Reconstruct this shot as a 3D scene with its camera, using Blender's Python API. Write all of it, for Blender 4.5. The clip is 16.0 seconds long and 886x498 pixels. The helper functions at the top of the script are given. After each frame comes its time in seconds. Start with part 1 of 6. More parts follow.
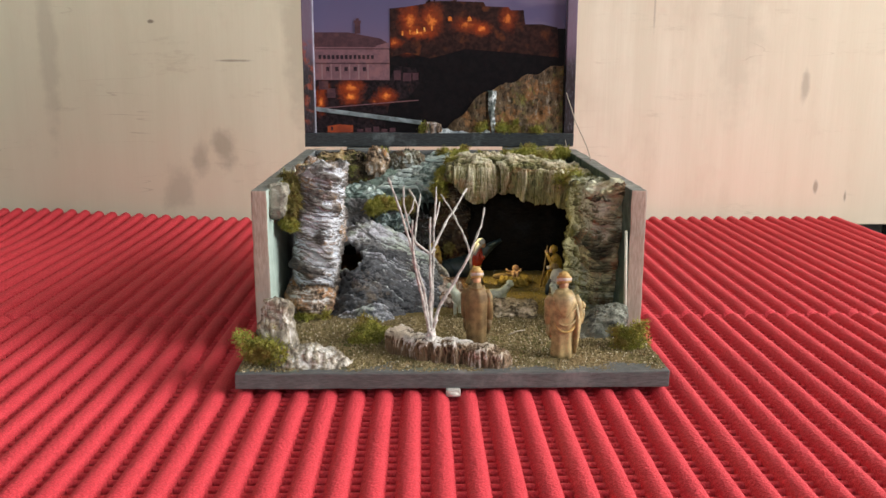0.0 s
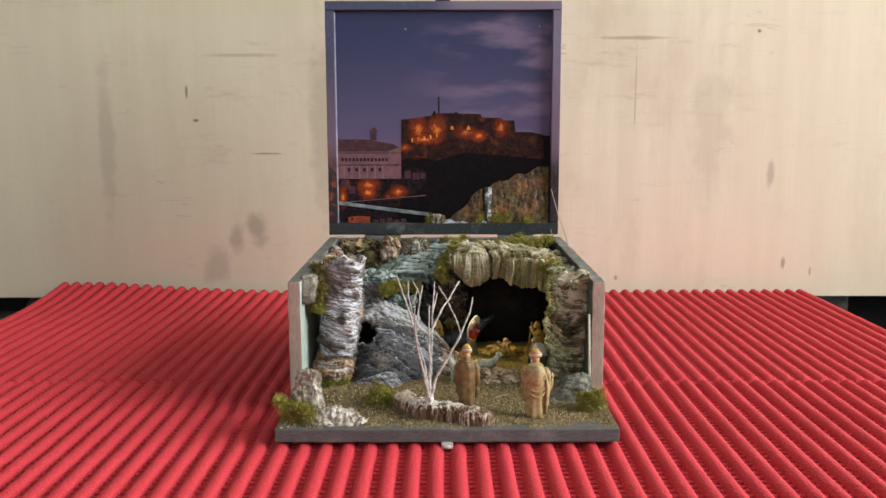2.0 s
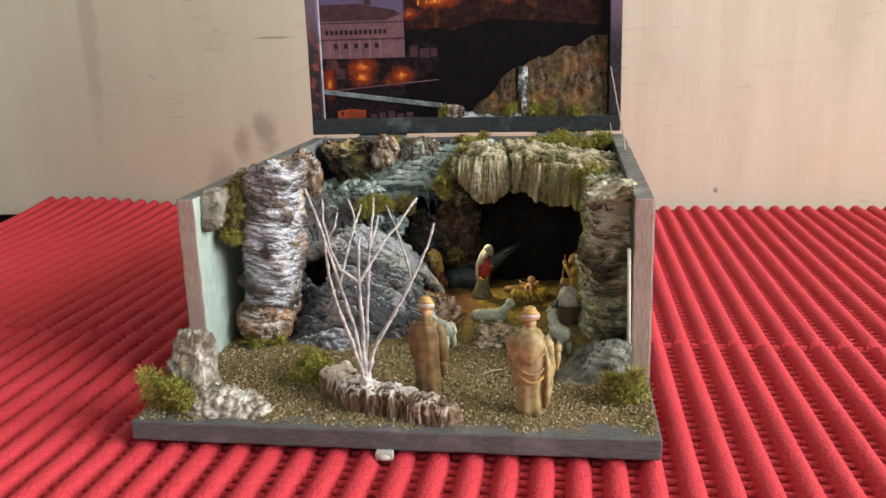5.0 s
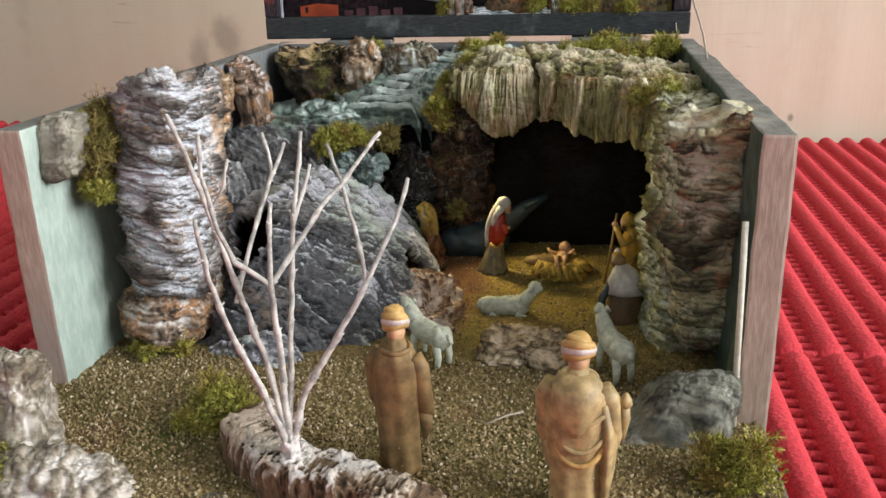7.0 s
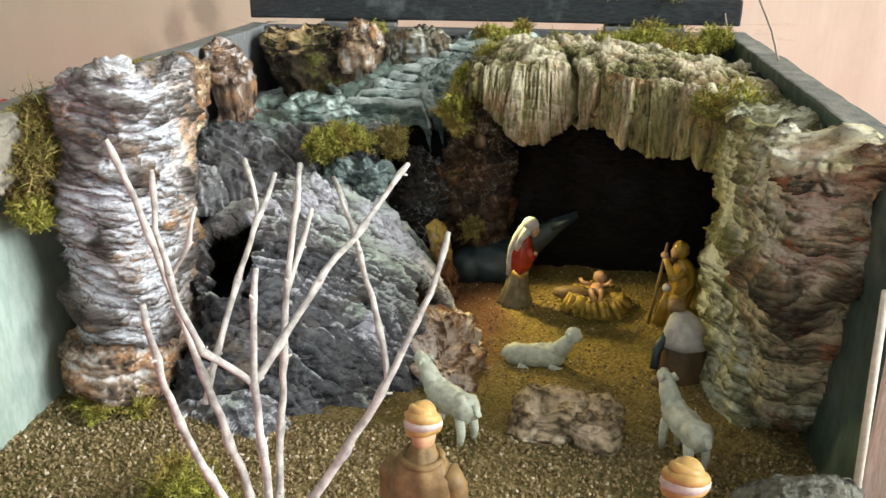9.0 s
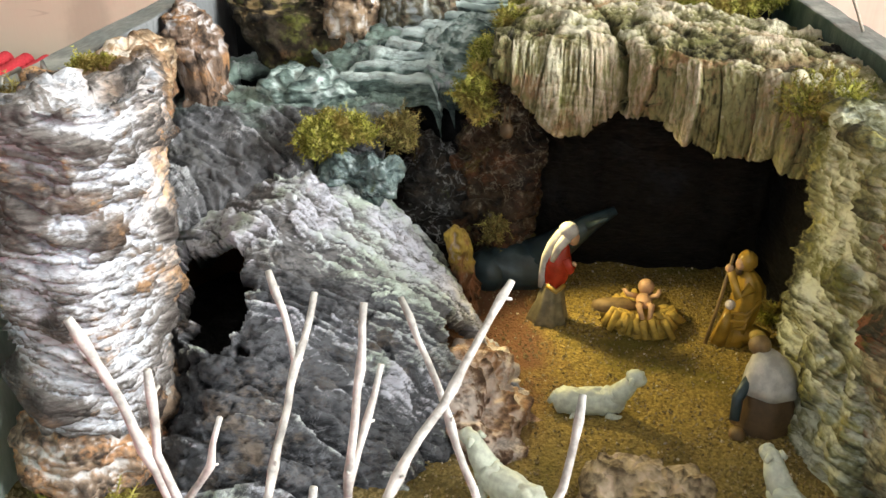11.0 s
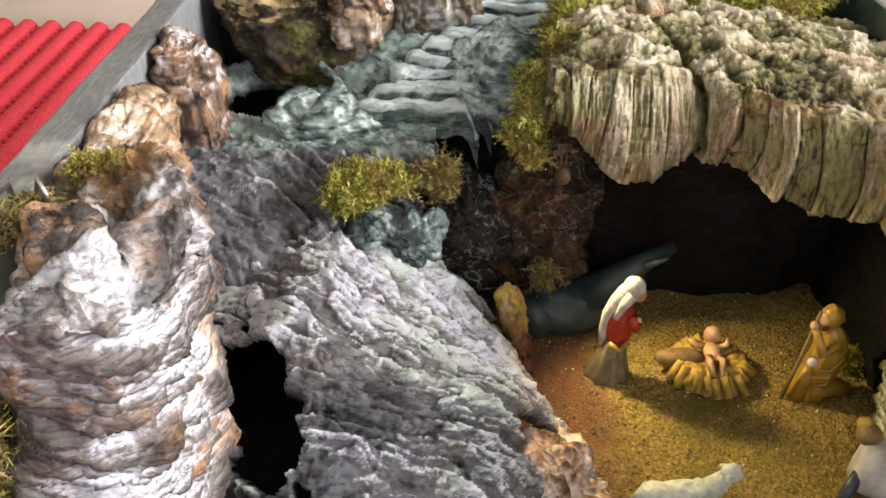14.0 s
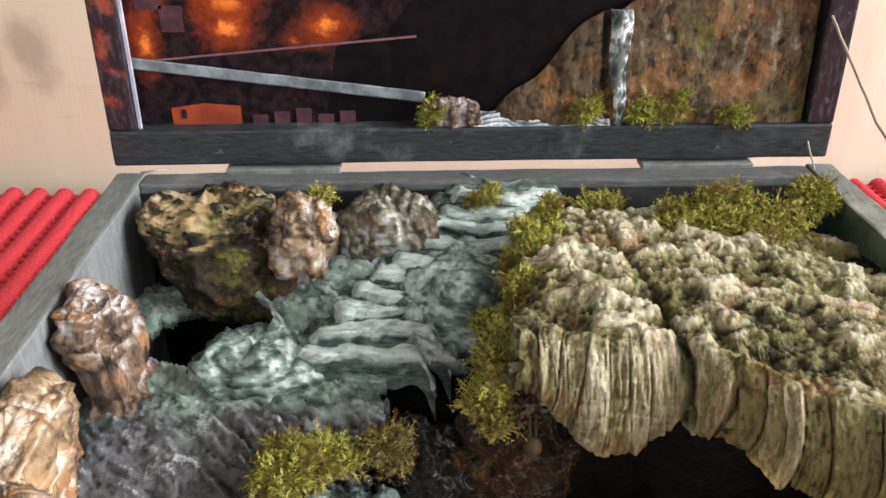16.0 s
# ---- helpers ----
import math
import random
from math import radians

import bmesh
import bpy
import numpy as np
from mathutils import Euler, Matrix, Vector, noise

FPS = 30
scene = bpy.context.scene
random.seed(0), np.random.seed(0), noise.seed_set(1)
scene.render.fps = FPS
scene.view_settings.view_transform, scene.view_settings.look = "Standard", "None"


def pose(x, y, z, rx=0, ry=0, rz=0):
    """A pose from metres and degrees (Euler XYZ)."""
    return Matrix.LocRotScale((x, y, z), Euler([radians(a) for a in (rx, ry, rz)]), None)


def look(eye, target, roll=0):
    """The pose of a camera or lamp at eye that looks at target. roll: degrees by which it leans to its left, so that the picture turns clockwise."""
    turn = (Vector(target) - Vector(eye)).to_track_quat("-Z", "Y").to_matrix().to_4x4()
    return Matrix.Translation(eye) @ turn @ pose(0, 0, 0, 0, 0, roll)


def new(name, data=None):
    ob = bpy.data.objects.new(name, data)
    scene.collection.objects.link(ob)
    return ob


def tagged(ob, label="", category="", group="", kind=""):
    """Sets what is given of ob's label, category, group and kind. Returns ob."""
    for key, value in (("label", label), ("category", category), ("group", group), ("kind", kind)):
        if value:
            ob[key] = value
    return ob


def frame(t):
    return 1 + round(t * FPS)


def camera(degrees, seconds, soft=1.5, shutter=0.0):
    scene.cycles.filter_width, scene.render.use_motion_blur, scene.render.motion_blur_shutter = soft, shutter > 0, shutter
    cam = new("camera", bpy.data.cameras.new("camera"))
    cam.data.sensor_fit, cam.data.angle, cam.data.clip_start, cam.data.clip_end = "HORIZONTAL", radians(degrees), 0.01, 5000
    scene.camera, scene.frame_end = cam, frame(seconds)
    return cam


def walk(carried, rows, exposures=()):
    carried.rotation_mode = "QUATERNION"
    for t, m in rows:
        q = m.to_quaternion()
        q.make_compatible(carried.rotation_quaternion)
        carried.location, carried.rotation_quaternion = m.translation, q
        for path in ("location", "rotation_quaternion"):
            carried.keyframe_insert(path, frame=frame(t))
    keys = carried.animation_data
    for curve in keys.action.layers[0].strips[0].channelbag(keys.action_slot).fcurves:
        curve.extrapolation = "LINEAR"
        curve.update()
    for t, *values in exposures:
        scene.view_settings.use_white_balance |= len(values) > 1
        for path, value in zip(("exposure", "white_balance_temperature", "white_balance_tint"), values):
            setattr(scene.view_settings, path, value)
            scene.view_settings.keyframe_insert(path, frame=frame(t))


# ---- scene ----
cam = camera(54.5, 16.0)
PATH = [
    (0, (-0.015, -0.491, 0.17), (0.029, 1.462, -0.257), 0.1),
    (0.5, (-0.014, -0.525, 0.188), (0.023, 1.438, -0.191), 0.2),
    (1, (-0.01, -0.547, 0.197), (0.014, 1.424, -0.146), 0.1),
    (1.5, (-0.006, -0.575, 0.204), (0.01, 1.399, -0.112), 0.1),
    (2, (-0.003, -0.608, 0.214), (-0.001, 1.369, -0.088), -0.1),
    (2.5, (0.005, -0.622, 0.217), (-0.017, 1.356, -0.079), -0.4),
    (3, (0.015, -0.617, 0.218), (-0.049, 1.358, -0.093), -0.8),
    (3.5, (0.043, -0.581, 0.209), (-0.084, 1.386, -0.129), -1.2),
    (4, (0.066, -0.524, 0.189), (-0.124, 1.429, -0.196), -1.5),
    (4.5, (0.076, -0.461, 0.182), (-0.173, 1.474, -0.255), -1.7),
    (4.7, (0.076, -0.431, 0.179), (-0.194, 1.496, -0.282), -1.8),
    (6.8, (0.065, -0.242, 0.147), (-0.259, 1.621, -0.507), -2.0),
    (7, (0.06, -0.229, 0.145), (-0.257, 1.631, -0.518), -1.7),
    (7.5, (0.046, -0.197, 0.144), (-0.254, 1.658, -0.54), -1.0),
    (8, (0.042, -0.183, 0.14), (-0.245, 1.667, -0.562), -0.4),
    (8.5, (0.04, -0.175, 0.14), (-0.233, 1.674, -0.572), -0.0),
    (9, (0.037, -0.17, 0.143), (-0.228, 1.68, -0.571), 0.2),
    (9.5, (0.033, -0.158, 0.148), (-0.226, 1.686, -0.582), 0.2),
    (9.7, (0.031, -0.151, 0.147), (-0.224, 1.69, -0.591), 0.2),
    (11.8, (0.0, -0.105, 0.164), (-0.102, 1.599, -0.878), 0.3),
    (12, (0.002, -0.104, 0.167), (-0.106, 1.58, -0.906), 0.1),
    (12.5, (-0.005, -0.096, 0.173), (-0.067, 1.556, -0.952), 0.4),
    (13, (-0.014, -0.076, 0.173), (-0.044, 1.563, -0.972), 0.6),
    (13.5, (-0.019, -0.064, 0.172), (-0.04, 1.573, -0.977), 0.3),
    (14, (-0.024, -0.066, 0.18), (-0.04, 1.596, -0.932), 0.0),
    (14.5, (-0.027, -0.059, 0.187), (-0.035, 1.624, -0.893), -0.3),
    (15, (-0.029, -0.052, 0.194), (-0.021, 1.659, -0.842), -0.2),
    (15.5, (-0.025, -0.037, 0.2), (0.001, 1.706, -0.78), -0.3),
    (16, (-0.019, -0.018, 0.201), (0.033, 1.755, -0.722), -0.1),
]
walk(cam, [(t, look(eye, target, roll)) for t, eye, target, roll in PATH],
     [(0, 0.0, 6500, 8), (2, -0.08, 6500, 8), (4.7, -0.06, 6500, 8), (7, -0.04, 6350, 8), (9.5, 0.45, 6400, 4), (12, 0.72, 6450, 8), (13.5, 0.74, 6500, 11), (14.5, 0.6, 6600, 19), (15.6, 0.5, 6600, 18), (16, 0.55, 6450, 11)])

# ---- light and world ----
world = bpy.data.worlds.new("sky")
scene.world = world
world.use_nodes = True
wn = world.node_tree
sky = wn.nodes.new("ShaderNodeTexSky")
sky.sky_type = "NISHITA"
sky.sun_disc = False
sky.sun_elevation, sky.sun_rotation = radians(35), radians(100)
wn.links.new(sky.outputs["Color"], wn.nodes["Background"].inputs["Color"])
wn.nodes["Background"].inputs["Strength"].default_value = 0.1


def window_lamp(name, eye, target, sx, sy, watts, colour):
    d = bpy.data.lights.new(name, "AREA")
    d.shape, d.size, d.size_y, d.energy, d.color = "RECTANGLE", sx, sy, watts, colour
    ob = new(name, d)
    ob.matrix_world = look(eye, target)
    return ob


WIN = dict(x=1.9, y0=-1.25, y1=0.3, z0=0.35, z1=1.5)
window_lamp("window_light", (WIN["x"] + 0.03, (WIN["y0"] + WIN["y1"]) / 2, (WIN["z0"] + WIN["z1"]) / 2),
            (0, (WIN["y0"] + WIN["y1"]) / 2, (WIN["z0"] + WIN["z1"]) / 2), 1.52, 1.13, 89, (1.0, 0.98, 0.97))
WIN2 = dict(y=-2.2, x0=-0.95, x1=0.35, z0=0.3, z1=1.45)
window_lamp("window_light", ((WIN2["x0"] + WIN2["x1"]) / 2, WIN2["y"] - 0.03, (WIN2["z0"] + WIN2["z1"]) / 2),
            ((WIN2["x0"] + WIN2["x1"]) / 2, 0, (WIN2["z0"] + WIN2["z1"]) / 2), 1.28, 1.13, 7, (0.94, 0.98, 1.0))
scene.view_settings.exposure = 0.0

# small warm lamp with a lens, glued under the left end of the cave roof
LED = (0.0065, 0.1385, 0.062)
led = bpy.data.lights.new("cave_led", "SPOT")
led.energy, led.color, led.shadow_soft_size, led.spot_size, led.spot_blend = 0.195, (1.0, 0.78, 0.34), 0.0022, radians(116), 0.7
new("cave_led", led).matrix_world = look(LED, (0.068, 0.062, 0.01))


# ---- materials ----
class Nodes:
    """Small helper round a node tree."""

    def __init__(self, name, rough=0.7, metal=0.0, spec=0.4):
        self.m = bpy.data.materials.new(name)
        self.m.use_nodes = True
        self.t = self.m.node_tree
        self.b = self.t.nodes["Principled BSDF"]
        self.b.inputs["Roughness"].default_value = rough
        self.b.inputs["Metallic"].default_value = metal
        self.b.inputs["Specular IOR Level"].default_value = spec
        self.co = self.t.nodes.new("ShaderNodeTexCoord").outputs["Object"]

    def put(self, socket, value):
        if isinstance(value, bpy.types.NodeSocket):
            self.t.links.new(value, socket)
        elif isinstance(value, (tuple, list)) and len(value) == 3 and socket.type == "RGBA":
            socket.default_value = (*value, 1)
        else:
            socket.default_value = value

    def stretch(self, sx, sy, sz, loc=(0, 0, 0), co=None):
        n = self.t.nodes.new("ShaderNodeMapping")
        self.put(n.inputs["Vector"], co or self.co)
        n.inputs["Scale"].default_value = (sx, sy, sz)
        n.inputs["Location"].default_value = loc
        return n.outputs["Vector"]

    def noise(self, scale, detail=5.0, rough=0.55, co=None, distort=0.0):
        n = self.t.nodes.new("ShaderNodeTexNoise")
        self.put(n.inputs["Vector"], co or self.co)
        n.inputs["Scale"].default_value, n.inputs["Detail"].default_value = scale, detail
        n.inputs["Roughness"].default_value, n.inputs["Distortion"].default_value = rough, distort
        return n.outputs["Fac"]

    def cells(self, scale, co=None):
        n = self.t.nodes.new("ShaderNodeTexVoronoi")
        self.put(n.inputs["Vector"], co or self.co)
        n.inputs["Scale"].default_value = scale
        return n.outputs["Distance"]

    def ramp(self, fac, lo, hi, a=0.0, b=1.0):
        n = self.t.nodes.new("ShaderNodeMapRange")
        n.interpolation_type = "SMOOTHSTEP"
        self.put(n.inputs["Value"], fac)
        for key, value in (("From Min", lo), ("From Max", hi), ("To Min", a), ("To Max", b)):
            n.inputs[key].default_value = value
        return n.outputs["Result"]

    def mix(self, fac, a, b):
        n = self.t.nodes.new("ShaderNodeMix")
        n.data_type = "RGBA"
        self.put(n.inputs[0], fac)
        self.put(n.inputs[6], a)
        self.put(n.inputs[7], b)
        return n.outputs[2]

    def calc(self, op, a, b=0.0):
        n = self.t.nodes.new("ShaderNodeMath")
        n.operation = op
        self.put(n.inputs[0], a)
        self.put(n.inputs[1], b)
        return n.outputs[0]

    def axis(self, which, co=None):
        n = self.t.nodes.new("ShaderNodeSeparateXYZ")
        self.put(n.inputs[0], co or self.co)
        return n.outputs[which]

    def attr(self, name):
        n = self.t.nodes.new("ShaderNodeAttribute")
        n.attribute_name = name
        return n.outputs["Fac"]

    def rand(self):
        return self.t.nodes.new("ShaderNodeObjectInfo").outputs["Random"]

    def island(self):
        return self.t.nodes.new("ShaderNodeNewGeometry").outputs["Random Per Island"]

    def done(self, colour, bump=None, strength=0.5, dist=0.0006, rough=None):
        self.put(self.b.inputs["Base Color"], colour)
        if rough is not None:
            self.put(self.b.inputs["Roughness"], rough)
        if bump is not None:
            n = self.t.nodes.new("ShaderNodeBump")
            n.inputs["Strength"].default_value, n.inputs["Distance"].default_value = strength, dist
            self.put(n.inputs["Height"], bump)
            self.t.links.new(n.outputs["Normal"], self.b.inputs["Normal"])
        return self.m


def bark(name, deep, mid, brush, patch, patch_at=(0.55, 0.7), brush_at=(0.5, 0.8), moss_at=None, grain=(1, 1, 4), brush2=None, zone=None, tint=None, threads=0.4, stains=0.45, warm=None):
    """Cork bark painted in layers: dark wash with crevice shade put into the colour, mid tone, rusty patches, light dry
    brush on raised relief.
    zone = (axis, from, to, change): the brush lies thicker towards one end; tint = (axis, from, to, colour)."""
    n = Nodes(name, 0.85, 0.0, 0.25)
    st = n.stretch(*grain)
    fine = n.noise(330, 8, 0.72, st)
    coarse = n.noise(115, 7, 0.68, st)
    speck = n.noise(1500, 4, 0.75)
    broad = n.noise(30, 4, 0.6)
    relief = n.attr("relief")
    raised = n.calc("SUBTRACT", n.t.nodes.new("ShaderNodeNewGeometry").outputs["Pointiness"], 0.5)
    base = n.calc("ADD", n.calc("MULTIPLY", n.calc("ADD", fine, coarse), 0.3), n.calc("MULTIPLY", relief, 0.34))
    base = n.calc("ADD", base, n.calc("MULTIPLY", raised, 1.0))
    # Hollows of the carving take the deep tone, painting in crevice shade.
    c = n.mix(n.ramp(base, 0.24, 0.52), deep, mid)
    c = n.mix(n.calc("MULTIPLY", n.ramp(speck, 0.5, 0.68), 0.32), c, tuple(0.45 * k for k in mid))
    patches = n.calc("ADD", n.noise(55, 7, 0.7, n.stretch(1, 1, 1, (3.1, 1.7, 0.4))), n.calc("MULTIPLY", n.calc("SUBTRACT", fine, 0.5), 0.25))
    c = n.mix(n.calc("MULTIPLY", n.ramp(patches, *patch_at), 0.7), c, patch)
    if tint:
        at = n.calc("ADD", n.axis(tint[0]), n.calc("MULTIPLY", n.calc("SUBTRACT", n.noise(60, 5), 0.5), 0.03))
        c = n.mix(n.calc("MULTIPLY", n.ramp(at, tint[1], tint[2]), n.ramp(coarse, 0.25, 0.55)), c, tint[3])
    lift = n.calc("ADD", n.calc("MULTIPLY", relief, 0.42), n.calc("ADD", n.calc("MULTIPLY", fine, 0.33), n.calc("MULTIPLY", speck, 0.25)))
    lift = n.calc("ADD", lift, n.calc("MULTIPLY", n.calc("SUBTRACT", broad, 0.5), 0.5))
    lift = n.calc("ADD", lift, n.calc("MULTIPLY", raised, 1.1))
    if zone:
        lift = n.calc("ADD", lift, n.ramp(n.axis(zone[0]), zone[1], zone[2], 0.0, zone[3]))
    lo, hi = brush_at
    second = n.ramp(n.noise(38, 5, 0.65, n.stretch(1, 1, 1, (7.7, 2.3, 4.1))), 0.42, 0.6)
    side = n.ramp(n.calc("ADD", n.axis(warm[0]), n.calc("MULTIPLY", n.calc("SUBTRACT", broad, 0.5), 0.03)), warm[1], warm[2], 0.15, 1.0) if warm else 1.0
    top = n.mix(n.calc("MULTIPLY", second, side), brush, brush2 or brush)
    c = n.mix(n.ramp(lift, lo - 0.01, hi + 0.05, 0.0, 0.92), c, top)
    again = n.calc("ADD", n.noise(48, 7, 0.72, n.stretch(1, 1, 1.6, (8.1, 4.7, 6.4))), n.calc("MULTIPLY", n.calc("SUBTRACT", speck, 0.5), 0.3))
    c = n.mix(n.calc("MULTIPLY", n.ramp(again, 0.55, 0.66, 0.0, stains), side), c, patch)
    wash = n.noise(26, 5, 0.65, n.stretch(1, 1, 1, (1.9, 9.3, 3.7)))
    c = n.mix(n.ramp(wash, 0.52, 0.68, 0.0, 0.28), c, n.mix(0.5, c, tuple(0.5 * a + 0.5 * b for a, b in zip(patch, (0.12, 0.16, 0.2)))))
    web = n.ramp(n.calc("ABSOLUTE", n.calc("SUBTRACT", n.noise(150, 6, 0.6, None, 0.8), 0.5)), 0.02, 0.004)
    c = n.mix(n.calc("MULTIPLY", web, n.ramp(broad, 0.42, 0.62, 0.0, threads)), c, brush)
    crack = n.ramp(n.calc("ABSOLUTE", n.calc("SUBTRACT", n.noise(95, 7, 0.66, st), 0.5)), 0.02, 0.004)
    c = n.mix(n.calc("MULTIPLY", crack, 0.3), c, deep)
    if moss_at:
        c = n.mix(n.calc("MULTIPLY", n.ramp(n.noise(60, 6, 0.7, n.stretch(1, 1, 1, (0.4, 5.1, 2.2))), *moss_at), n.ramp(fine, 0.35, 0.6)), c, (0.14, 0.145, 0.03))
    height = n.calc("ADD", n.calc("ADD", fine, n.calc("MULTIPLY", coarse, 0.8)), n.calc("MULTIPLY", speck, 0.45))
    return n.done(c, n.calc("SUBTRACT", height, n.calc("MULTIPLY", crack, 0.4)), 1.0, 0.0008, n.ramp(fine, 0.3, 0.7, 0.95, 0.6))


def on_print(x, z):
    """A place of the photograph, as laid out a little further back, brought onto the paper."""
    return 0.015 + (x - 0.015) * 0.98, 0.218 + (z - 0.218) * 0.98


M = {}
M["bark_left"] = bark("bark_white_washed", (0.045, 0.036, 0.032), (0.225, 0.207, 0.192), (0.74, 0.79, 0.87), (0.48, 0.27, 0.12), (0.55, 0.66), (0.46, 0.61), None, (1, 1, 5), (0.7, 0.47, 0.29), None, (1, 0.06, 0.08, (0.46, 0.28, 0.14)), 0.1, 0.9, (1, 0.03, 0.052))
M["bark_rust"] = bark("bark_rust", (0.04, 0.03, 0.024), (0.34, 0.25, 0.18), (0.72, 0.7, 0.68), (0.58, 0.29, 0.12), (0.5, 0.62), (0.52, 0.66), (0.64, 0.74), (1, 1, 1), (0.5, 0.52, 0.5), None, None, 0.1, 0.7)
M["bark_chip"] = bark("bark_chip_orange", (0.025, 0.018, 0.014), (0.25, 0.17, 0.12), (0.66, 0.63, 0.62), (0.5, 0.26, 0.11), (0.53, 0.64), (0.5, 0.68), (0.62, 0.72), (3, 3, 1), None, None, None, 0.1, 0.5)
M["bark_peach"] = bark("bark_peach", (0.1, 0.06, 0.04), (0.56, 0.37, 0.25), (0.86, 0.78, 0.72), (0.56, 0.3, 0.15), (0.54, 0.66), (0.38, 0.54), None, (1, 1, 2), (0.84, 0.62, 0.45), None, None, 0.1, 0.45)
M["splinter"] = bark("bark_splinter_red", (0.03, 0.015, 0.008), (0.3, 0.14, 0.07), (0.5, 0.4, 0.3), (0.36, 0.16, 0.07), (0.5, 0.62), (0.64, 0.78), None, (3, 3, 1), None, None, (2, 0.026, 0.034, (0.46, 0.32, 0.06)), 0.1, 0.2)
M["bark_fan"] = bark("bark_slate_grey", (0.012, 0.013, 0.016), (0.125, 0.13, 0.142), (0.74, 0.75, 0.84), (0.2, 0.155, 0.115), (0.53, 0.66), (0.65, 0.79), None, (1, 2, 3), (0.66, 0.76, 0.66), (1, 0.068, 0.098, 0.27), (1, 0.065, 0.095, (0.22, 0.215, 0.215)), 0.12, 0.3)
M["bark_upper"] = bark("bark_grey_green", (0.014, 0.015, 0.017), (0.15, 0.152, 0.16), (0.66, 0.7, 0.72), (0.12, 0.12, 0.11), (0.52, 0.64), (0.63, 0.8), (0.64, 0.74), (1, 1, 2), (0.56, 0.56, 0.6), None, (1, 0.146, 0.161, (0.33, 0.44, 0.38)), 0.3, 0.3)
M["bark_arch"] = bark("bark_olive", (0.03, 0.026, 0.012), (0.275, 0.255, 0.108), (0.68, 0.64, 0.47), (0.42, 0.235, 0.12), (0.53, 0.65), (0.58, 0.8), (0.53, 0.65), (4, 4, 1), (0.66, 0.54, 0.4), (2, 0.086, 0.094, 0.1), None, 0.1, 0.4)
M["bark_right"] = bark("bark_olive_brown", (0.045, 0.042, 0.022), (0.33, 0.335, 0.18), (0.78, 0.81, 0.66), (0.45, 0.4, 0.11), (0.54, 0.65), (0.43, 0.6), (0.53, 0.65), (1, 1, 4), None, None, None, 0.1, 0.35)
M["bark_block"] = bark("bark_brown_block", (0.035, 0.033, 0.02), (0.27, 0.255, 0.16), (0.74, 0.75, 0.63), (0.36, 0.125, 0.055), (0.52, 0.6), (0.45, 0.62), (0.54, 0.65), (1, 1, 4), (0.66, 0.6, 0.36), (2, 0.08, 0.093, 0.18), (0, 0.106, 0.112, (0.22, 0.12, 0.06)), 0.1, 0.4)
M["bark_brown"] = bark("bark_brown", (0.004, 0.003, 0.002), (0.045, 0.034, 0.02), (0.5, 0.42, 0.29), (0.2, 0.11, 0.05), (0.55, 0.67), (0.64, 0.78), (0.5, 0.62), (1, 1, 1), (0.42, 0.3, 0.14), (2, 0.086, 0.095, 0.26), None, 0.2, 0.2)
# Near-black colour stands for the shade in hollows and at the cave side.
M["shade_black"] = bark("shade_black", (0.002, 0.002, 0.002), (0.006, 0.005, 0.005), (0.02, 0.018, 0.017), (0.01, 0.007, 0.005), (0.52, 0.7), (0.75, 1.0))
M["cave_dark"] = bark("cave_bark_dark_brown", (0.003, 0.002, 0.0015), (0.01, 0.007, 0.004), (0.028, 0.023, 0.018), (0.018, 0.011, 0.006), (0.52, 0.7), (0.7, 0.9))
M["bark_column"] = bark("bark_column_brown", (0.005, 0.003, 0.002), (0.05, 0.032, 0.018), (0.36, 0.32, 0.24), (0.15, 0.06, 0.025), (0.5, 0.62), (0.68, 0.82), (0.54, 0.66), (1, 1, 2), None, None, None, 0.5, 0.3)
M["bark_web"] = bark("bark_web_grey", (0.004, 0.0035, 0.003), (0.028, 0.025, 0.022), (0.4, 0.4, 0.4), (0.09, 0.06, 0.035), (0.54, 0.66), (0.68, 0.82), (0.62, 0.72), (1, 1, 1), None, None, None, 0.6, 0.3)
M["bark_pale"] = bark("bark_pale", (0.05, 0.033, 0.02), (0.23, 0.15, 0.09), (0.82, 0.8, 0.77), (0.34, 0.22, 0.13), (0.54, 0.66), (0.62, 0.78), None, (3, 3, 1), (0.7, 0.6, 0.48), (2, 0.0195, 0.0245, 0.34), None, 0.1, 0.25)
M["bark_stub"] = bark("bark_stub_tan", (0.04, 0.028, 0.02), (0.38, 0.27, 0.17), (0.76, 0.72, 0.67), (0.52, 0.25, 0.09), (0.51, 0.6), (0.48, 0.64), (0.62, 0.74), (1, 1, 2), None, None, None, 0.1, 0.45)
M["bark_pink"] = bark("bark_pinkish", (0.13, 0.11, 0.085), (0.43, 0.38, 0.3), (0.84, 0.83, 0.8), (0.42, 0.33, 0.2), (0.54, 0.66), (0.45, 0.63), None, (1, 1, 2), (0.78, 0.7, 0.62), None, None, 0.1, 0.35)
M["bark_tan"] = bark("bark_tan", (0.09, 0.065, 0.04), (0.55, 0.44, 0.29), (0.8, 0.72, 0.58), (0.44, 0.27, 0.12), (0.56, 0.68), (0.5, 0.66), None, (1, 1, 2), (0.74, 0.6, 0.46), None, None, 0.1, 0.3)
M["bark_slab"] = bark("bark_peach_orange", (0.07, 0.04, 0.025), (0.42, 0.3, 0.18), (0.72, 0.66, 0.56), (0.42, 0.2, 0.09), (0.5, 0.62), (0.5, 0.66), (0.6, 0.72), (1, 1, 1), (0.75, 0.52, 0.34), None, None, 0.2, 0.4)
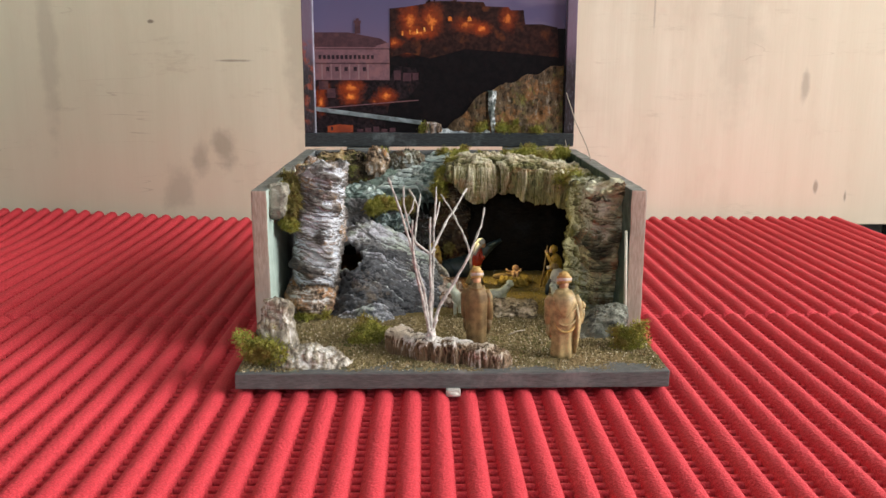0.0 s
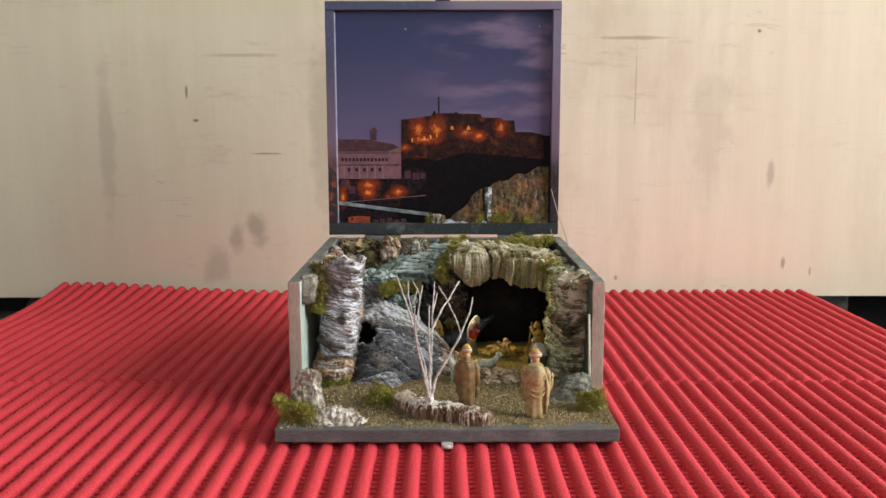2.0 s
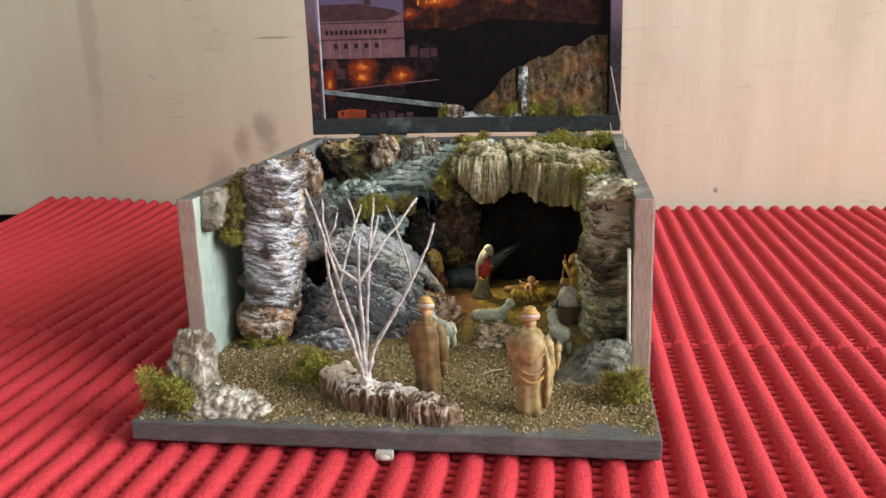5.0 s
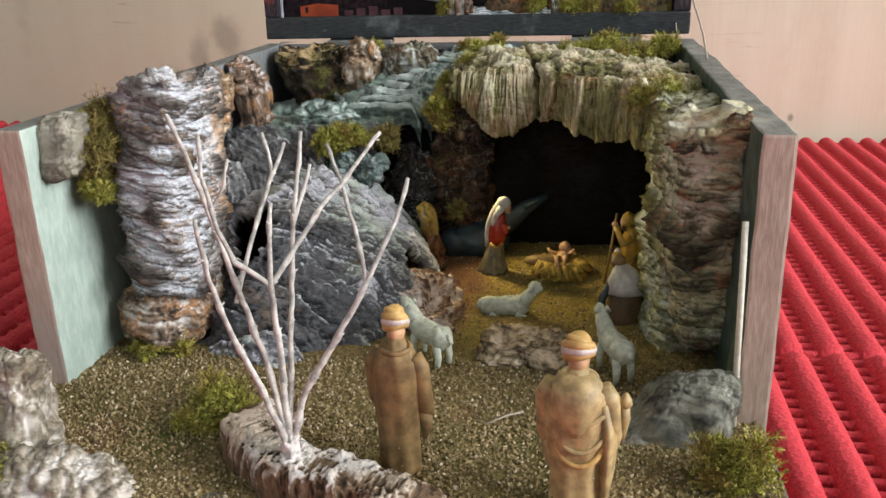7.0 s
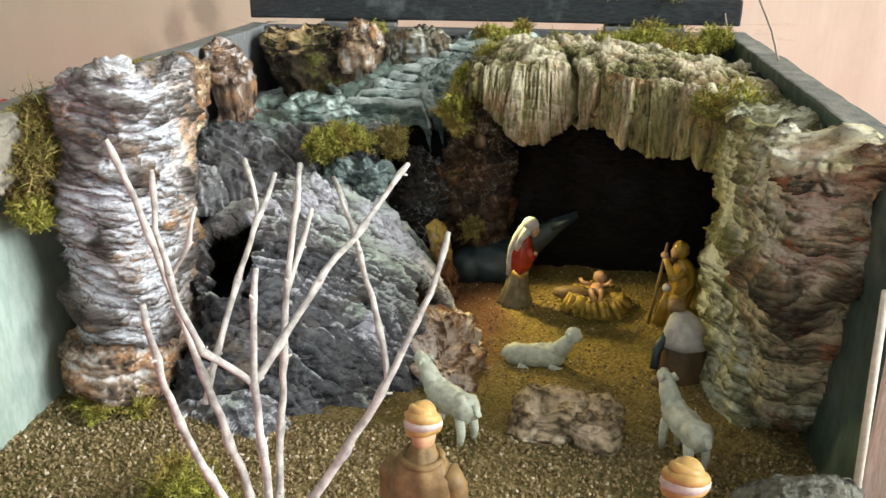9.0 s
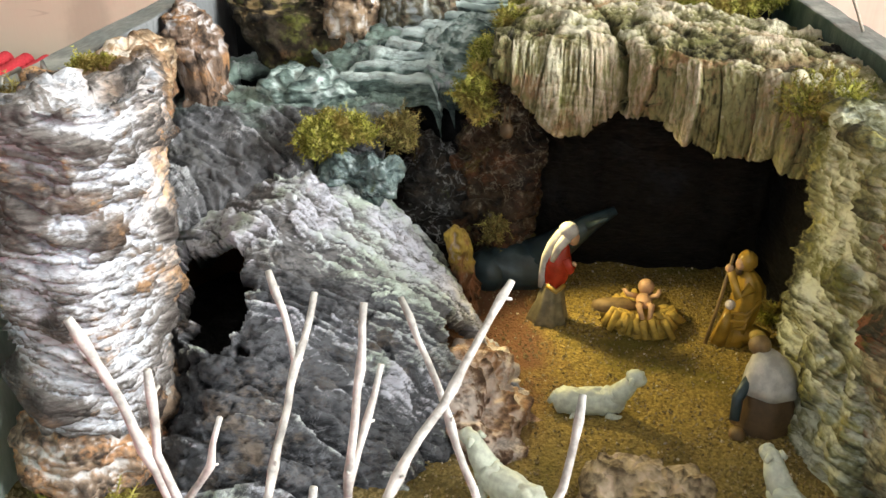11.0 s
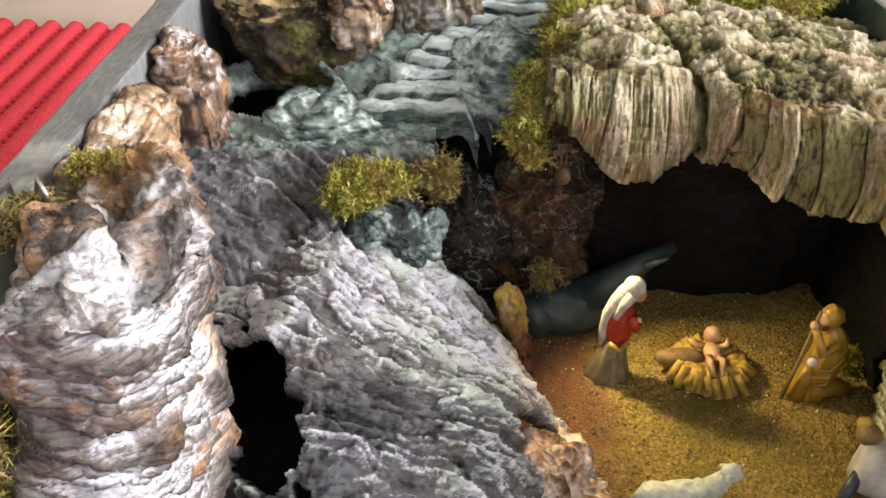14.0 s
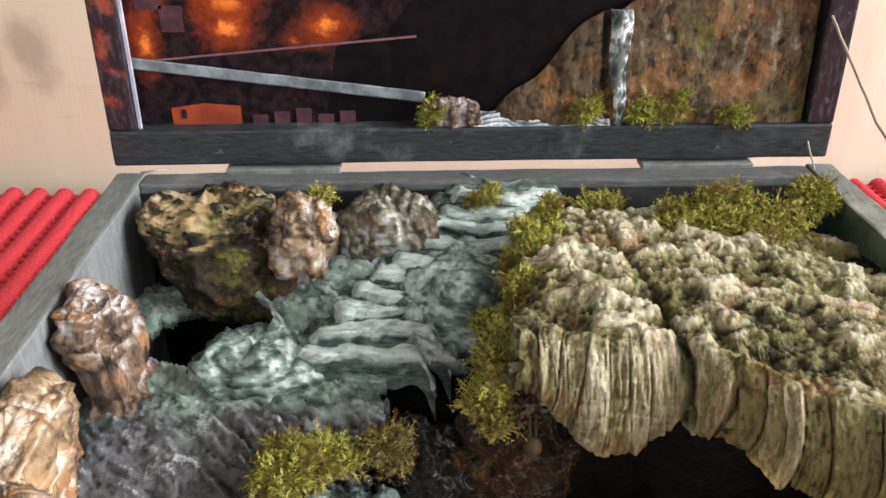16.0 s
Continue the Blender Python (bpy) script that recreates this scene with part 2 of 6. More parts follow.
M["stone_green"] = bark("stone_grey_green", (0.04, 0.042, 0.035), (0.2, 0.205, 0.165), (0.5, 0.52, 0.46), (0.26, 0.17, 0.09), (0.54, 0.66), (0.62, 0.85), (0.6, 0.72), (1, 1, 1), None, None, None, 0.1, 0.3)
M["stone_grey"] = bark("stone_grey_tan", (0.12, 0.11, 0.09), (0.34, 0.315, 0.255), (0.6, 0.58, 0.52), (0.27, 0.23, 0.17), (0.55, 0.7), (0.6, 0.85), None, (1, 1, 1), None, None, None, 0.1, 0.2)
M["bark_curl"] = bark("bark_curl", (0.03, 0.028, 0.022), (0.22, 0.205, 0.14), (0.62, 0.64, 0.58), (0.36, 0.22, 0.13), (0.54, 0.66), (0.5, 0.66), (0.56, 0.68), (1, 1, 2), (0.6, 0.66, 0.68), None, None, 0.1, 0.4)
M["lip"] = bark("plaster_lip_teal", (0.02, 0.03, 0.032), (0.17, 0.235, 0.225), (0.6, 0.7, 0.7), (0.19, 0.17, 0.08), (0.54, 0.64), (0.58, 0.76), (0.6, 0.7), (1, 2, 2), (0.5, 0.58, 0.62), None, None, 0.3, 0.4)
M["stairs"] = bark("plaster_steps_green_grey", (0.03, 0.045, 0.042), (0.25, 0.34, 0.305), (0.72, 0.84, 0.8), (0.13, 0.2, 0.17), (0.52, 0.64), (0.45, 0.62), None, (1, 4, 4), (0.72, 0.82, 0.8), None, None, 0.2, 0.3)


def moss_mat():
    n = Nodes("moss_fronds", 0.9, 0.0, 0.15)
    r = n.island()
    c = n.mix(n.ramp(r, 0.0, 0.6), (0.08, 0.08, 0.016), (0.38, 0.38, 0.07))
    c = n.mix(n.ramp(r, 0.72, 0.95), c, (0.5, 0.45, 0.15))
    c = n.mix(n.calc("MULTIPLY", n.ramp(n.noise(85, 4), 0.48, 0.62), 0.75), c, (0.25, 0.17, 0.05))
    return n.done(c, n.noise(1800, 2), 0.4, 0.0002)


M["moss"] = moss_mat()


def dry_moss_mat():
    n = Nodes("dry_brown_moss", 0.9, 0.0, 0.15)
    r = n.island()
    c = n.mix(n.ramp(r, 0.0, 0.7), (0.09, 0.07, 0.022), (0.27, 0.21, 0.075))
    c = n.mix(n.ramp(r, 0.75, 0.95), c, (0.36, 0.34, 0.1))
    return n.done(c, n.noise(1800, 2), 0.4, 0.0002)


M["dry_moss"] = dry_moss_mat()


def sand_mat():
    n = Nodes("sandy_soil", 0.95, 0.0, 0.15)
    g = n.cells(900)
    c = n.mix(n.ramp(n.noise(700, 4, 0.7), 0.3, 0.7), (0.085, 0.07, 0.028), (0.31, 0.25, 0.115))
    c = n.mix(n.calc("MULTIPLY", n.ramp(n.noise(28, 4, 0.6), 0.5, 0.68), 0.7), c, (0.1, 0.095, 0.03))
    c = n.mix(n.ramp(n.noise(36, 4, 0.6, n.stretch(1, 1, 1, (2, 5, 1))), 0.58, 0.72), c, (0.2, 0.11, 0.06))
    wob = n.calc("MULTIPLY", n.calc("SUBTRACT", n.noise(70, 5, 0.65), 0.5), 0.03)
    for x, y, r, tone, much in ((-0.057, -0.024, 0.019, (0.075, 0.09, 0.018), 0.75), (-0.078, -0.028, 0.012, (0.2, 0.085, 0.055), 0.6), (0.075, -0.056, 0.03, (0.34, 0.2, 0.12), 0.4)):
        dx, dy = n.calc("SUBTRACT", n.axis(0), x), n.calc("SUBTRACT", n.axis(1), y)
        d = n.calc("ADD", n.calc("SQRT", n.calc("ADD", n.calc("MULTIPLY", dx, dx), n.calc("MULTIPLY", dy, dy))), wob)
        c = n.mix(n.ramp(d, r, r * 0.35, 0.0, much), c, tone)
    rim = n.calc("ADD", n.axis(1), n.calc("MULTIPLY", wob, 0.8))
    c = n.mix(n.ramp(rim, -0.056, -0.064, 0.0, 0.75), c, (0.17, 0.2, 0.165))
    return n.done(c, n.calc("ADD", g, n.noise(1300, 4)), 1.0, 0.0007)


M["sand"] = sand_mat()


def cave_sand_mat():
    n = Nodes("yellow_cave_sand", 0.95, 0.0, 0.15)
    c = n.mix(n.ramp(n.noise(900, 4, 0.7), 0.3, 0.7), (0.16, 0.11, 0.03), (0.44, 0.32, 0.09))
    c = n.mix(n.ramp(n.noise(30, 4, 0.6), 0.52, 0.7), c, (0.17, 0.14, 0.03))
    plain_sand = n.mix(n.ramp(n.noise(700, 4, 0.7), 0.3, 0.7), (0.085, 0.07, 0.028), (0.31, 0.25, 0.115))
    plain_sand = n.mix(n.calc("MULTIPLY", n.ramp(n.noise(28, 4, 0.6), 0.5, 0.68), 0.7), plain_sand, (0.1, 0.095, 0.03))
    back = n.calc("ADD", n.axis(1), n.calc("MULTIPLY", n.calc("SUBTRACT", n.noise(40, 4), 0.5), 0.05))
    # Yellower towards the cave: the lamp's warm light is put into the colour.
    c = n.mix(n.ramp(back, 0.02, 0.085), plain_sand, c)
    near = n.calc("ADD", n.axis(0), n.calc("MULTIPLY", n.noise(60, 4), 0.03))
    near = n.calc("MULTIPLY", n.ramp(near, 0.042, 0.028), n.ramp(n.axis(1), 0.05, 0.09, 0.12, 1.0))
    c = n.mix(near, c, (0.17, 0.085, 0.045))
    return n.done(c, n.calc("ADD", n.cells(1100), n.noise(1500, 4)), 1.0, 0.0006)


M["cave_sand"] = cave_sand_mat()


def grain_mat():
    n = Nodes("gravel_grains", 0.85, 0.0, 0.25)
    r = n.island()
    c = n.mix(r, (0.12, 0.09, 0.04), (0.42, 0.33, 0.18))
    c = n.mix(n.ramp(r, 0.9, 1.0), c, (0.62, 0.55, 0.42))
    return n.done(c, n.noise(2500, 3), 0.4, 0.0002)


M["grain"] = grain_mat()


def painted_wood(name, a, b, c3, rough=0.6, grain=(1, 1, 1), scale=35):
    n = Nodes(name, rough, 0.0, 0.35)
    st = n.stretch(*grain)
    streak = n.noise(scale * 6, 6, 0.6, st)
    c = n.mix(n.ramp(streak, 0.3, 0.7), a, b)
    c = n.mix(n.ramp(n.noise(scale, 5, 0.65), 0.52, 0.72), c, c3)
    c = n.mix(n.calc("MULTIPLY", n.ramp(n.noise(scale * 9, 3, 0.7), 0.66, 0.74), 0.6), c, c3)
    return n.done(c, streak, 0.35, 0.0005, n.ramp(n.noise(scale * 3, 4), 0.3, 0.7, rough - 0.12, rough + 0.15))


M["paint_grey"] = painted_wood("worn_grey_paint", (0.1, 0.11, 0.105), (0.17, 0.185, 0.175), (0.3, 0.31, 0.28), 0.55, (6, 1, 6))
M["paint_edge"] = painted_wood("dark_grey_paint_edge", (0.075, 0.08, 0.08), (0.13, 0.135, 0.135), (0.2, 0.2, 0.2), 0.55, (1, 6, 6))


def teal_wall():
    """Inner face of the side wall: pale teal paint in front, bare grey paint towards the back."""
    n = Nodes("teal_to_grey_paint", 0.5, 0.0, 0.35)
    streak = n.noise(160, 6, 0.6, n.stretch(3, 3, 1))
    teal = n.mix(n.ramp(streak, 0.3, 0.7), (0.33, 0.42, 0.37), (0.45, 0.54, 0.49))
    grey = n.mix(n.ramp(streak, 0.3, 0.7), (0.14, 0.15, 0.155), (0.22, 0.23, 0.235))
    edge = n.calc("ADD", n.axis(1), n.calc("MULTIPLY", n.calc("SUBTRACT", n.noise(40, 4), 0.5), 0.05))
    c = n.mix(n.ramp(edge, 0.05, 0.085), teal, grey)
    c = n.mix(n.calc("MULTIPLY", n.ramp(n.noise(330, 4, 0.7), 0.62, 0.72), 0.6), c, (0.5, 0.55, 0.5))
    return n.done(c, streak, 0.4, 0.0006)


M["teal_wall"] = teal_wall()
M["paint_green"] = painted_wood("dark_green_inner_paint", (0.04, 0.068, 0.055), (0.07, 0.112, 0.092), (0.12, 0.16, 0.13), 0.5, (4, 4, 1))
M["paint_dark"] = painted_wood("dark_inner_paint", (0.01, 0.011, 0.012), (0.022, 0.024, 0.026), (0.05, 0.055, 0.055), 0.6)
M["raw_wood"] = painted_wood("bare_end_wood", (0.33, 0.25, 0.2), (0.46, 0.37, 0.31), (0.38, 0.34, 0.3), 0.75, (7, 7, 1), 25)
M["hinge"] = painted_wood("painted_hinge", (0.12, 0.13, 0.125), (0.2, 0.21, 0.2), (0.32, 0.33, 0.31), 0.45)
M["lid_black"] = painted_wood("lid_dark_paint", (0.013, 0.016, 0.017), (0.04, 0.046, 0.05), (0.15, 0.17, 0.175), 0.42, (1, 6, 6))


def plain(name, colour, rough=0.6, metal=0.0, vary=0.25, scale=300, spec=0.4, bump=0.0003):
    n = Nodes(name, rough, metal, spec)
    dark = tuple(k * (1 - vary) for k in colour)
    light = tuple(min(1, k * (1 + vary)) for k in colour)
    f = n.noise(scale, 5, 0.6)
    c = n.mix(n.ramp(f, 0.3, 0.7), dark, light)
    c = n.mix(n.calc("MULTIPLY", n.ramp(n.noise(scale / 6, 4), 0.5, 0.75), 0.5), c, dark)
    return n.done(c, f, 0.5, bump)


M["latch"] = plain("pale_grey_catch", (0.5, 0.47, 0.43), 0.4, 0, 0.15)
M["steel"] = plain("steel", (0.55, 0.54, 0.5), 0.35, 1.0, 0.15)
M["cord"] = plain("pale_cord", (0.4, 0.35, 0.28), 0.9, 0, 0.2, 1500)
M["rod"] = plain("white_rod", (0.62, 0.62, 0.52), 0.6, 0, 0.15, 500)
M["twig"] = plain("whitewashed_twig", (0.45, 0.435, 0.405), 0.8, 0, 0.42, 330, 0.25, 0.0007)
M["twig_base"] = plain("glued_twig_base", (0.62, 0.6, 0.57), 0.6, 0, 0.25, 500)
M["robe_brown"] = plain("robe_brown", (0.2, 0.13, 0.055), 0.55, 0.0, 0.35, 260, 0.35, 0.0005)
M["robe_gold"] = plain("robe_gold", (0.36, 0.265, 0.125), 0.48, 0.0, 0.35, 260, 0.4, 0.0005)
M["grey_dress"] = plain("grey_brown_dress", (0.2, 0.17, 0.1), 0.45, 0, 0.4, 260)
M["skin"] = plain("painted_skin", (0.5, 0.3, 0.17), 0.5)
M["turban"] = plain("turban_white", (0.55, 0.48, 0.44), 0.55)
M["turban_orange"] = plain("turban_orange", (0.46, 0.29, 0.1), 0.5)
M["red"] = plain("red_dress", (0.36, 0.035, 0.015), 0.25)
M["white_cloth"] = plain("white_cloth", (0.48, 0.46, 0.42), 0.6)
M["ochre"] = plain("ochre_figure", (0.36, 0.22, 0.035), 0.3)
M["straw"] = plain("straw_yellow", (0.4, 0.27, 0.05), 0.7, 0, 0.35, 420)
M["fleece"] = plain("fleece_white", (0.56, 0.6, 0.5), 0.75, 0, 0.2, 500)
M["ox"] = plain("ox_slate", (0.03, 0.048, 0.054), 0.4, 0, 0.3, 250)
M["brown_coat"] = plain("brown_coat", (0.09, 0.055, 0.025), 0.6)
M["water"] = plain("painted_stream", (0.2, 0.24, 0.26), 0.35, 0, 0.45, 160)
M["black"] = plain("dark_void", (0.01, 0.01, 0.011), 0.8)
M["recess_stone"] = plain("recess_stone", (0.16, 0.14, 0.11), 0.8, 0, 0.3, 40)
M["table"] = plain("table_wood", (0.03, 0.02, 0.014), 0.5, 0, 0.3, 40)
M["room"] = plain("room_plaster", (0.38, 0.365, 0.34), 0.9, 0, 0.06, 8)
M["ceiling"] = plain("ceiling_grey", (0.34, 0.33, 0.32), 0.9, 0, 0.05, 8)
M["floor"] = plain("floor_dark", (0.05, 0.045, 0.04), 0.6, 0, 0.2, 30)
M["frame_white"] = plain("window_paint", (0.72, 0.71, 0.68), 0.5, 0, 0.05, 20)


def mat_red():
    n = Nodes("red_foam_mat", 0.75, 0.0, 0.3)
    f = n.noise(1100, 5, 0.65)
    c = n.mix(n.ramp(f, 0.3, 0.75), (0.43, 0.022, 0.035), (0.73, 0.066, 0.088))
    c = n.mix(n.calc("MULTIPLY", n.ramp(n.noise(14, 4), 0.5, 0.75), 0.5), c, (0.44, 0.03, 0.042))
    return n.done(c, n.calc("ADD", f, n.calc("MULTIPLY", n.cells(560), 0.8)), 0.7, 0.0008)


M["mat"] = mat_red()


def wall_mat():
    """Pale veneer board: faint upright grain, blotches, tall soft darker bands, a few smears and scratches."""
    n = Nodes("pale_veneer", 0.62, 0.0, 0.3)
    up = n.noise(9, 6, 0.6, n.stretch(5, 1, 0.35))
    fine = n.noise(60, 5, 0.6, n.stretch(9, 1, 0.25))
    c = n.mix(n.ramp(up, 0.3, 0.7), (0.68, 0.62, 0.49), (0.75, 0.695, 0.565))
    c = n.mix(n.calc("MULTIPLY", n.ramp(fine, 0.4, 0.75), 0.12), c, (0.5, 0.42, 0.3))
    c = n.mix(n.calc("MULTIPLY", n.ramp(n.noise(3.2, 5, 0.6), 0.52, 0.75), 0.6), c, (0.56, 0.47, 0.36))
    c = n.mix(n.calc("MULTIPLY", n.ramp(n.noise(11, 6, 0.7, n.stretch(1.6, 1, 0.8)), 0.5, 0.72), 0.35), c, (0.5, 0.41, 0.31))
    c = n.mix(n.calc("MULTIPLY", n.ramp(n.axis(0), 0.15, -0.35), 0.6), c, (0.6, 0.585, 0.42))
    # Reddish light thrown up by the mat, put into the colour near the bottom.
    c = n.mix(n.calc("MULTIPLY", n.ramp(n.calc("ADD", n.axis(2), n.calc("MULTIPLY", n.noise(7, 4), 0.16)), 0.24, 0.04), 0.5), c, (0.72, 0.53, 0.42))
    smear = n.noise(16, 7, 0.72, n.stretch(0.55, 1, 2.6, (1.3, 0, 7.7)))
    c = n.mix(n.calc("MULTIPLY", n.ramp(smear, 0.58, 0.7), 0.3), c, (0.36, 0.29, 0.2))
    scratch = n.ramp(n.calc("ABSOLUTE", n.calc("SUBTRACT", n.noise(7, 3, 0.5, n.stretch(0.4, 1, 5, (3, 0, 2)), 0.4), 0.5)), 0.006, 0.001)
    c = n.mix(n.calc("MULTIPLY", scratch, n.ramp(n.noise(9, 3), 0.52, 0.68, 0.0, 0.4)), c, (0.3, 0.23, 0.15))
    # Base colour darkened to the right to offset the brighter window light.
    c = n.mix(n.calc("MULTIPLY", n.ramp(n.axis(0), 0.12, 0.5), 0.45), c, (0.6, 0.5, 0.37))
    warp = n.noise(34, 4, 0.6)
    for x, z, rx, rz, deep in ((-0.262, 0.062, 0.012, 0.022, 0.5), (-0.235, 0.075, 0.016, 0.024, 0.6), (-0.29, 0.03, 0.02, 0.03, 0.4), (-0.308, 0.211, 0.0042, 0.0025, 1.2),
                               (-0.318, 0.245, 0.002, 0.009, 1.0), (-0.224, 0.17, 0.022, 0.0016, 0.8), (-0.25, 0.29, 0.05, 0.003, 0.4), (0.408, 0.145, 0.006, 0.02, 0.55), (0.24, 0.31, 0.05, 0.0025, 0.6),
                               (0.236, 0.25, 0.0012, 0.06, 0.5), (0.385, 0.318, 0.003, 0.003, 1.2), (0.43, 0.03, 0.003, 0.008, 0.8), (0.465, 0.02, 0.002, 0.008, 0.9),
                               (0.218, 0.012, 0.003, 0.004, 0.9), (-0.42, 0.19, 0.012, 0.11, 0.3), (-0.15, 0.2, 0.02, 0.13, 0.35), (0.33, 0.2, 0.03, 0.1, 0.22)):
        dx = n.calc("DIVIDE", n.calc("SUBTRACT", n.axis(0), x), rx)
        dz = n.calc("DIVIDE", n.calc("SUBTRACT", n.axis(2), z), rz)
        d = n.calc("SQRT", n.calc("ADD", n.calc("MULTIPLY", dx, dx), n.calc("MULTIPLY", dz, dz)))
        d = n.calc("ADD", d, n.calc("MULTIPLY", n.calc("SUBTRACT", warp, 0.5), 1.6))
        c = n.mix(n.calc("MINIMUM", n.ramp(d, 1.15, 0.35, 0.0, deep * 0.75), 0.85), c, (0.16, 0.125, 0.085))
    return n.done(c, fine, 0.15, 0.0006, n.ramp(up, 0.3, 0.7, 0.5, 0.7))


M["veneer"] = wall_mat()


def sky_print():
    """A dusk sky as printed on the picture: blue above, mauve towards the ground, a few soft clouds."""
    n = Nodes("printed_dusk_sky", 0.4, 0.0, 0.2)
    z = n.axis(2)
    c = n.mix(n.ramp(z, 0.175, 0.3), (0.115, 0.095, 0.185), (0.036, 0.045, 0.115))
    c = n.mix(n.ramp(z, 0.16, 0.205), (0.18, 0.11, 0.17), c)
    cl = n.noise(13, 4, 0.5, n.stretch(1, 1, 3.4))
    c = n.mix(n.calc("MULTIPLY", n.ramp(cl, 0.44, 0.66), n.ramp(n.axis(0), -0.06, 0.05)), c, (0.17, 0.135, 0.22))
    stars = n.ramp(n.cells(38), 0.045, 0.02)
    c = n.mix(n.calc("MULTIPLY", stars, 0.6), c, (0.6, 0.6, 0.7))
    return n.done(c, n.noise(700, 2), 0.05, 0.0002)


M["sky_print"] = sky_print()


def lit_print(name, dark, mid, lit, lo, hi, scale=60, off=0.0, glows=()):
    """Printed paper: mottled ink, with soft round glows (x, z, rx, rz, strength) where the photograph shows lamps."""
    n = Nodes(name, 0.45, 0.0, 0.12)
    c = n.mix(n.ramp(n.noise(scale * 4, 5, 0.65), 0.35, 0.65), dark, mid)
    c = n.mix(n.ramp(n.noise(scale, 4, 0.6, n.stretch(1, 1, 1, (off, off, off))), lo, hi), c, lit)
    grain = n.noise(260, 4, 0.7)
    for x, z, rx, rz, power in glows:
        x, z = on_print(x, z)
        dx = n.calc("DIVIDE", n.calc("SUBTRACT", n.axis(0), x), rx)
        dz = n.calc("DIVIDE", n.calc("SUBTRACT", n.axis(2), z), rz)
        d = n.calc("SQRT", n.calc("ADD", n.calc("MULTIPLY", dx, dx), n.calc("MULTIPLY", dz, dz)))
        d = n.calc("ADD", d, n.calc("MULTIPLY", n.calc("SUBTRACT", grain, 0.5), 1.5))
        c = n.mix(n.ramp(d, 1.5, 0.1, 0.0, power), c, (0.3, 0.045, 0.01))
        c = n.mix(n.ramp(d, 0.55, 0.0, 0.0, power), c, (0.85, 0.25, 0.045))
    return n.done(c)


M["castle"] = lit_print("printed_castle", (0.012, 0.005, 0.005), (0.035, 0.014, 0.011), (0.1, 0.03, 0.012), 0.52, 0.7, 70, 1.3, ((-0.027, 0.203, 0.009, 0.013, 0.75), (-0.009, 0.202, 0.009, 0.013, 0.7), (-0.02, 0.192, 0.014, 0.004, 0.9), (0.021, 0.199, 0.011, 0.006, 0.6), (0.056, 0.205, 0.007, 0.01, 0.55), (0.034, 0.1955, 0.0065, 0.0055, 1.0), (-0.04, 0.184, 0.006, 0.004, 0.8)))
M["crag"] = lit_print("printed_crag", (0.0015, 0.0012, 0.002), (0.006, 0.004, 0.005), (0.016, 0.007, 0.005), 0.62, 0.8, 60, 0.0, ((0.003, 0.187, 0.0068, 0.0052, 1.0), (0.034, 0.1955, 0.008, 0.006, 0.8), (-0.03, 0.177, 0.008, 0.004, 0.3)))
M["lamp_print"] = lit_print("printed_lamp_glow", (0.55, 0.13, 0.02), (0.7, 0.24, 0.04), (0.95, 0.6, 0.15), 0.5, 0.65, 160)
M["facade_print"] = lit_print("printed_pink_facade", (0.15, 0.08, 0.095), (0.2, 0.105, 0.125), (0.22, 0.11, 0.12), 0.5, 0.7, 60)
M["roof_print"] = lit_print("printed_roof", (0.055, 0.026, 0.034), (0.085, 0.04, 0.048), (0.11, 0.05, 0.05), 0.5, 0.7)
M["window_print"] = lit_print("printed_window", (0.02, 0.012, 0.02), (0.035, 0.02, 0.026), (0.045, 0.025, 0.028), 0.5, 0.7)
M["town_print"] = lit_print("printed_town", (0.003, 0.002, 0.003), (0.022, 0.013, 0.016), (0.06, 0.02, 0.012), 0.58, 0.72, 75, 4.0, ((-0.077, 0.1465, 0.01, 0.0065, 1.0), (-0.078, 0.139, 0.009, 0.0065, 1.0), (-0.048, 0.1395, 0.009, 0.006, 0.95), (-0.104, 0.135, 0.005, 0.011, 0.9), (-0.1, 0.147, 0.004, 0.005, 0.5), (-0.058, 0.135, 0.004, 0.003, 0.5)))
M["orange_print"] = lit_print("printed_orange_house", (0.28, 0.05, 0.02), (0.36, 0.075, 0.025), (0.2, 0.04, 0.02), 0.5, 0.7)
def rail_print():
    """Rails covered with the dark print: dusk violet above, near black below."""
    n = Nodes("printed_rail", 0.36, 0.0, 0.4)
    z = n.calc("ADD", n.axis(2), n.calc("MULTIPLY", n.noise(60, 4), 0.02))
    streak = n.noise(220, 5, 0.6, n.stretch(4, 4, 1))
    side = n.ramp(n.axis(0), -0.02, 0.02)
    # Right rail mixed lighter: its glare is put into the colour.
    up = n.mix(n.ramp(z, 0.2, 0.3), (0.15, 0.1, 0.15), n.mix(side, (0.05, 0.055, 0.12), (0.17, 0.15, 0.22)))
    c = n.mix(n.ramp(z, 0.165, 0.2), (0.016, 0.012, 0.014), up)
    glow = n.calc("MULTIPLY", n.ramp(n.noise(110, 4, 0.6), 0.48, 0.66), n.calc("MULTIPLY", n.ramp(z, 0.125, 0.135), n.ramp(z, 0.2, 0.185)))
    c = n.mix(n.calc("MULTIPLY", glow, n.calc("SUBTRACT", 1.0, side)), c, (0.3, 0.06, 0.025))
    c = n.mix(n.calc("MULTIPLY", n.ramp(streak, 0.45, 0.7), 0.3), c, (0.15, 0.14, 0.2))
    c = n.mix(n.calc("MULTIPLY", n.ramp(n.noise(300, 4, 0.7), 0.64, 0.72), 0.35), c, (0.3, 0.3, 0.34))
    return n.done(c, streak, 0.2, 0.0004)


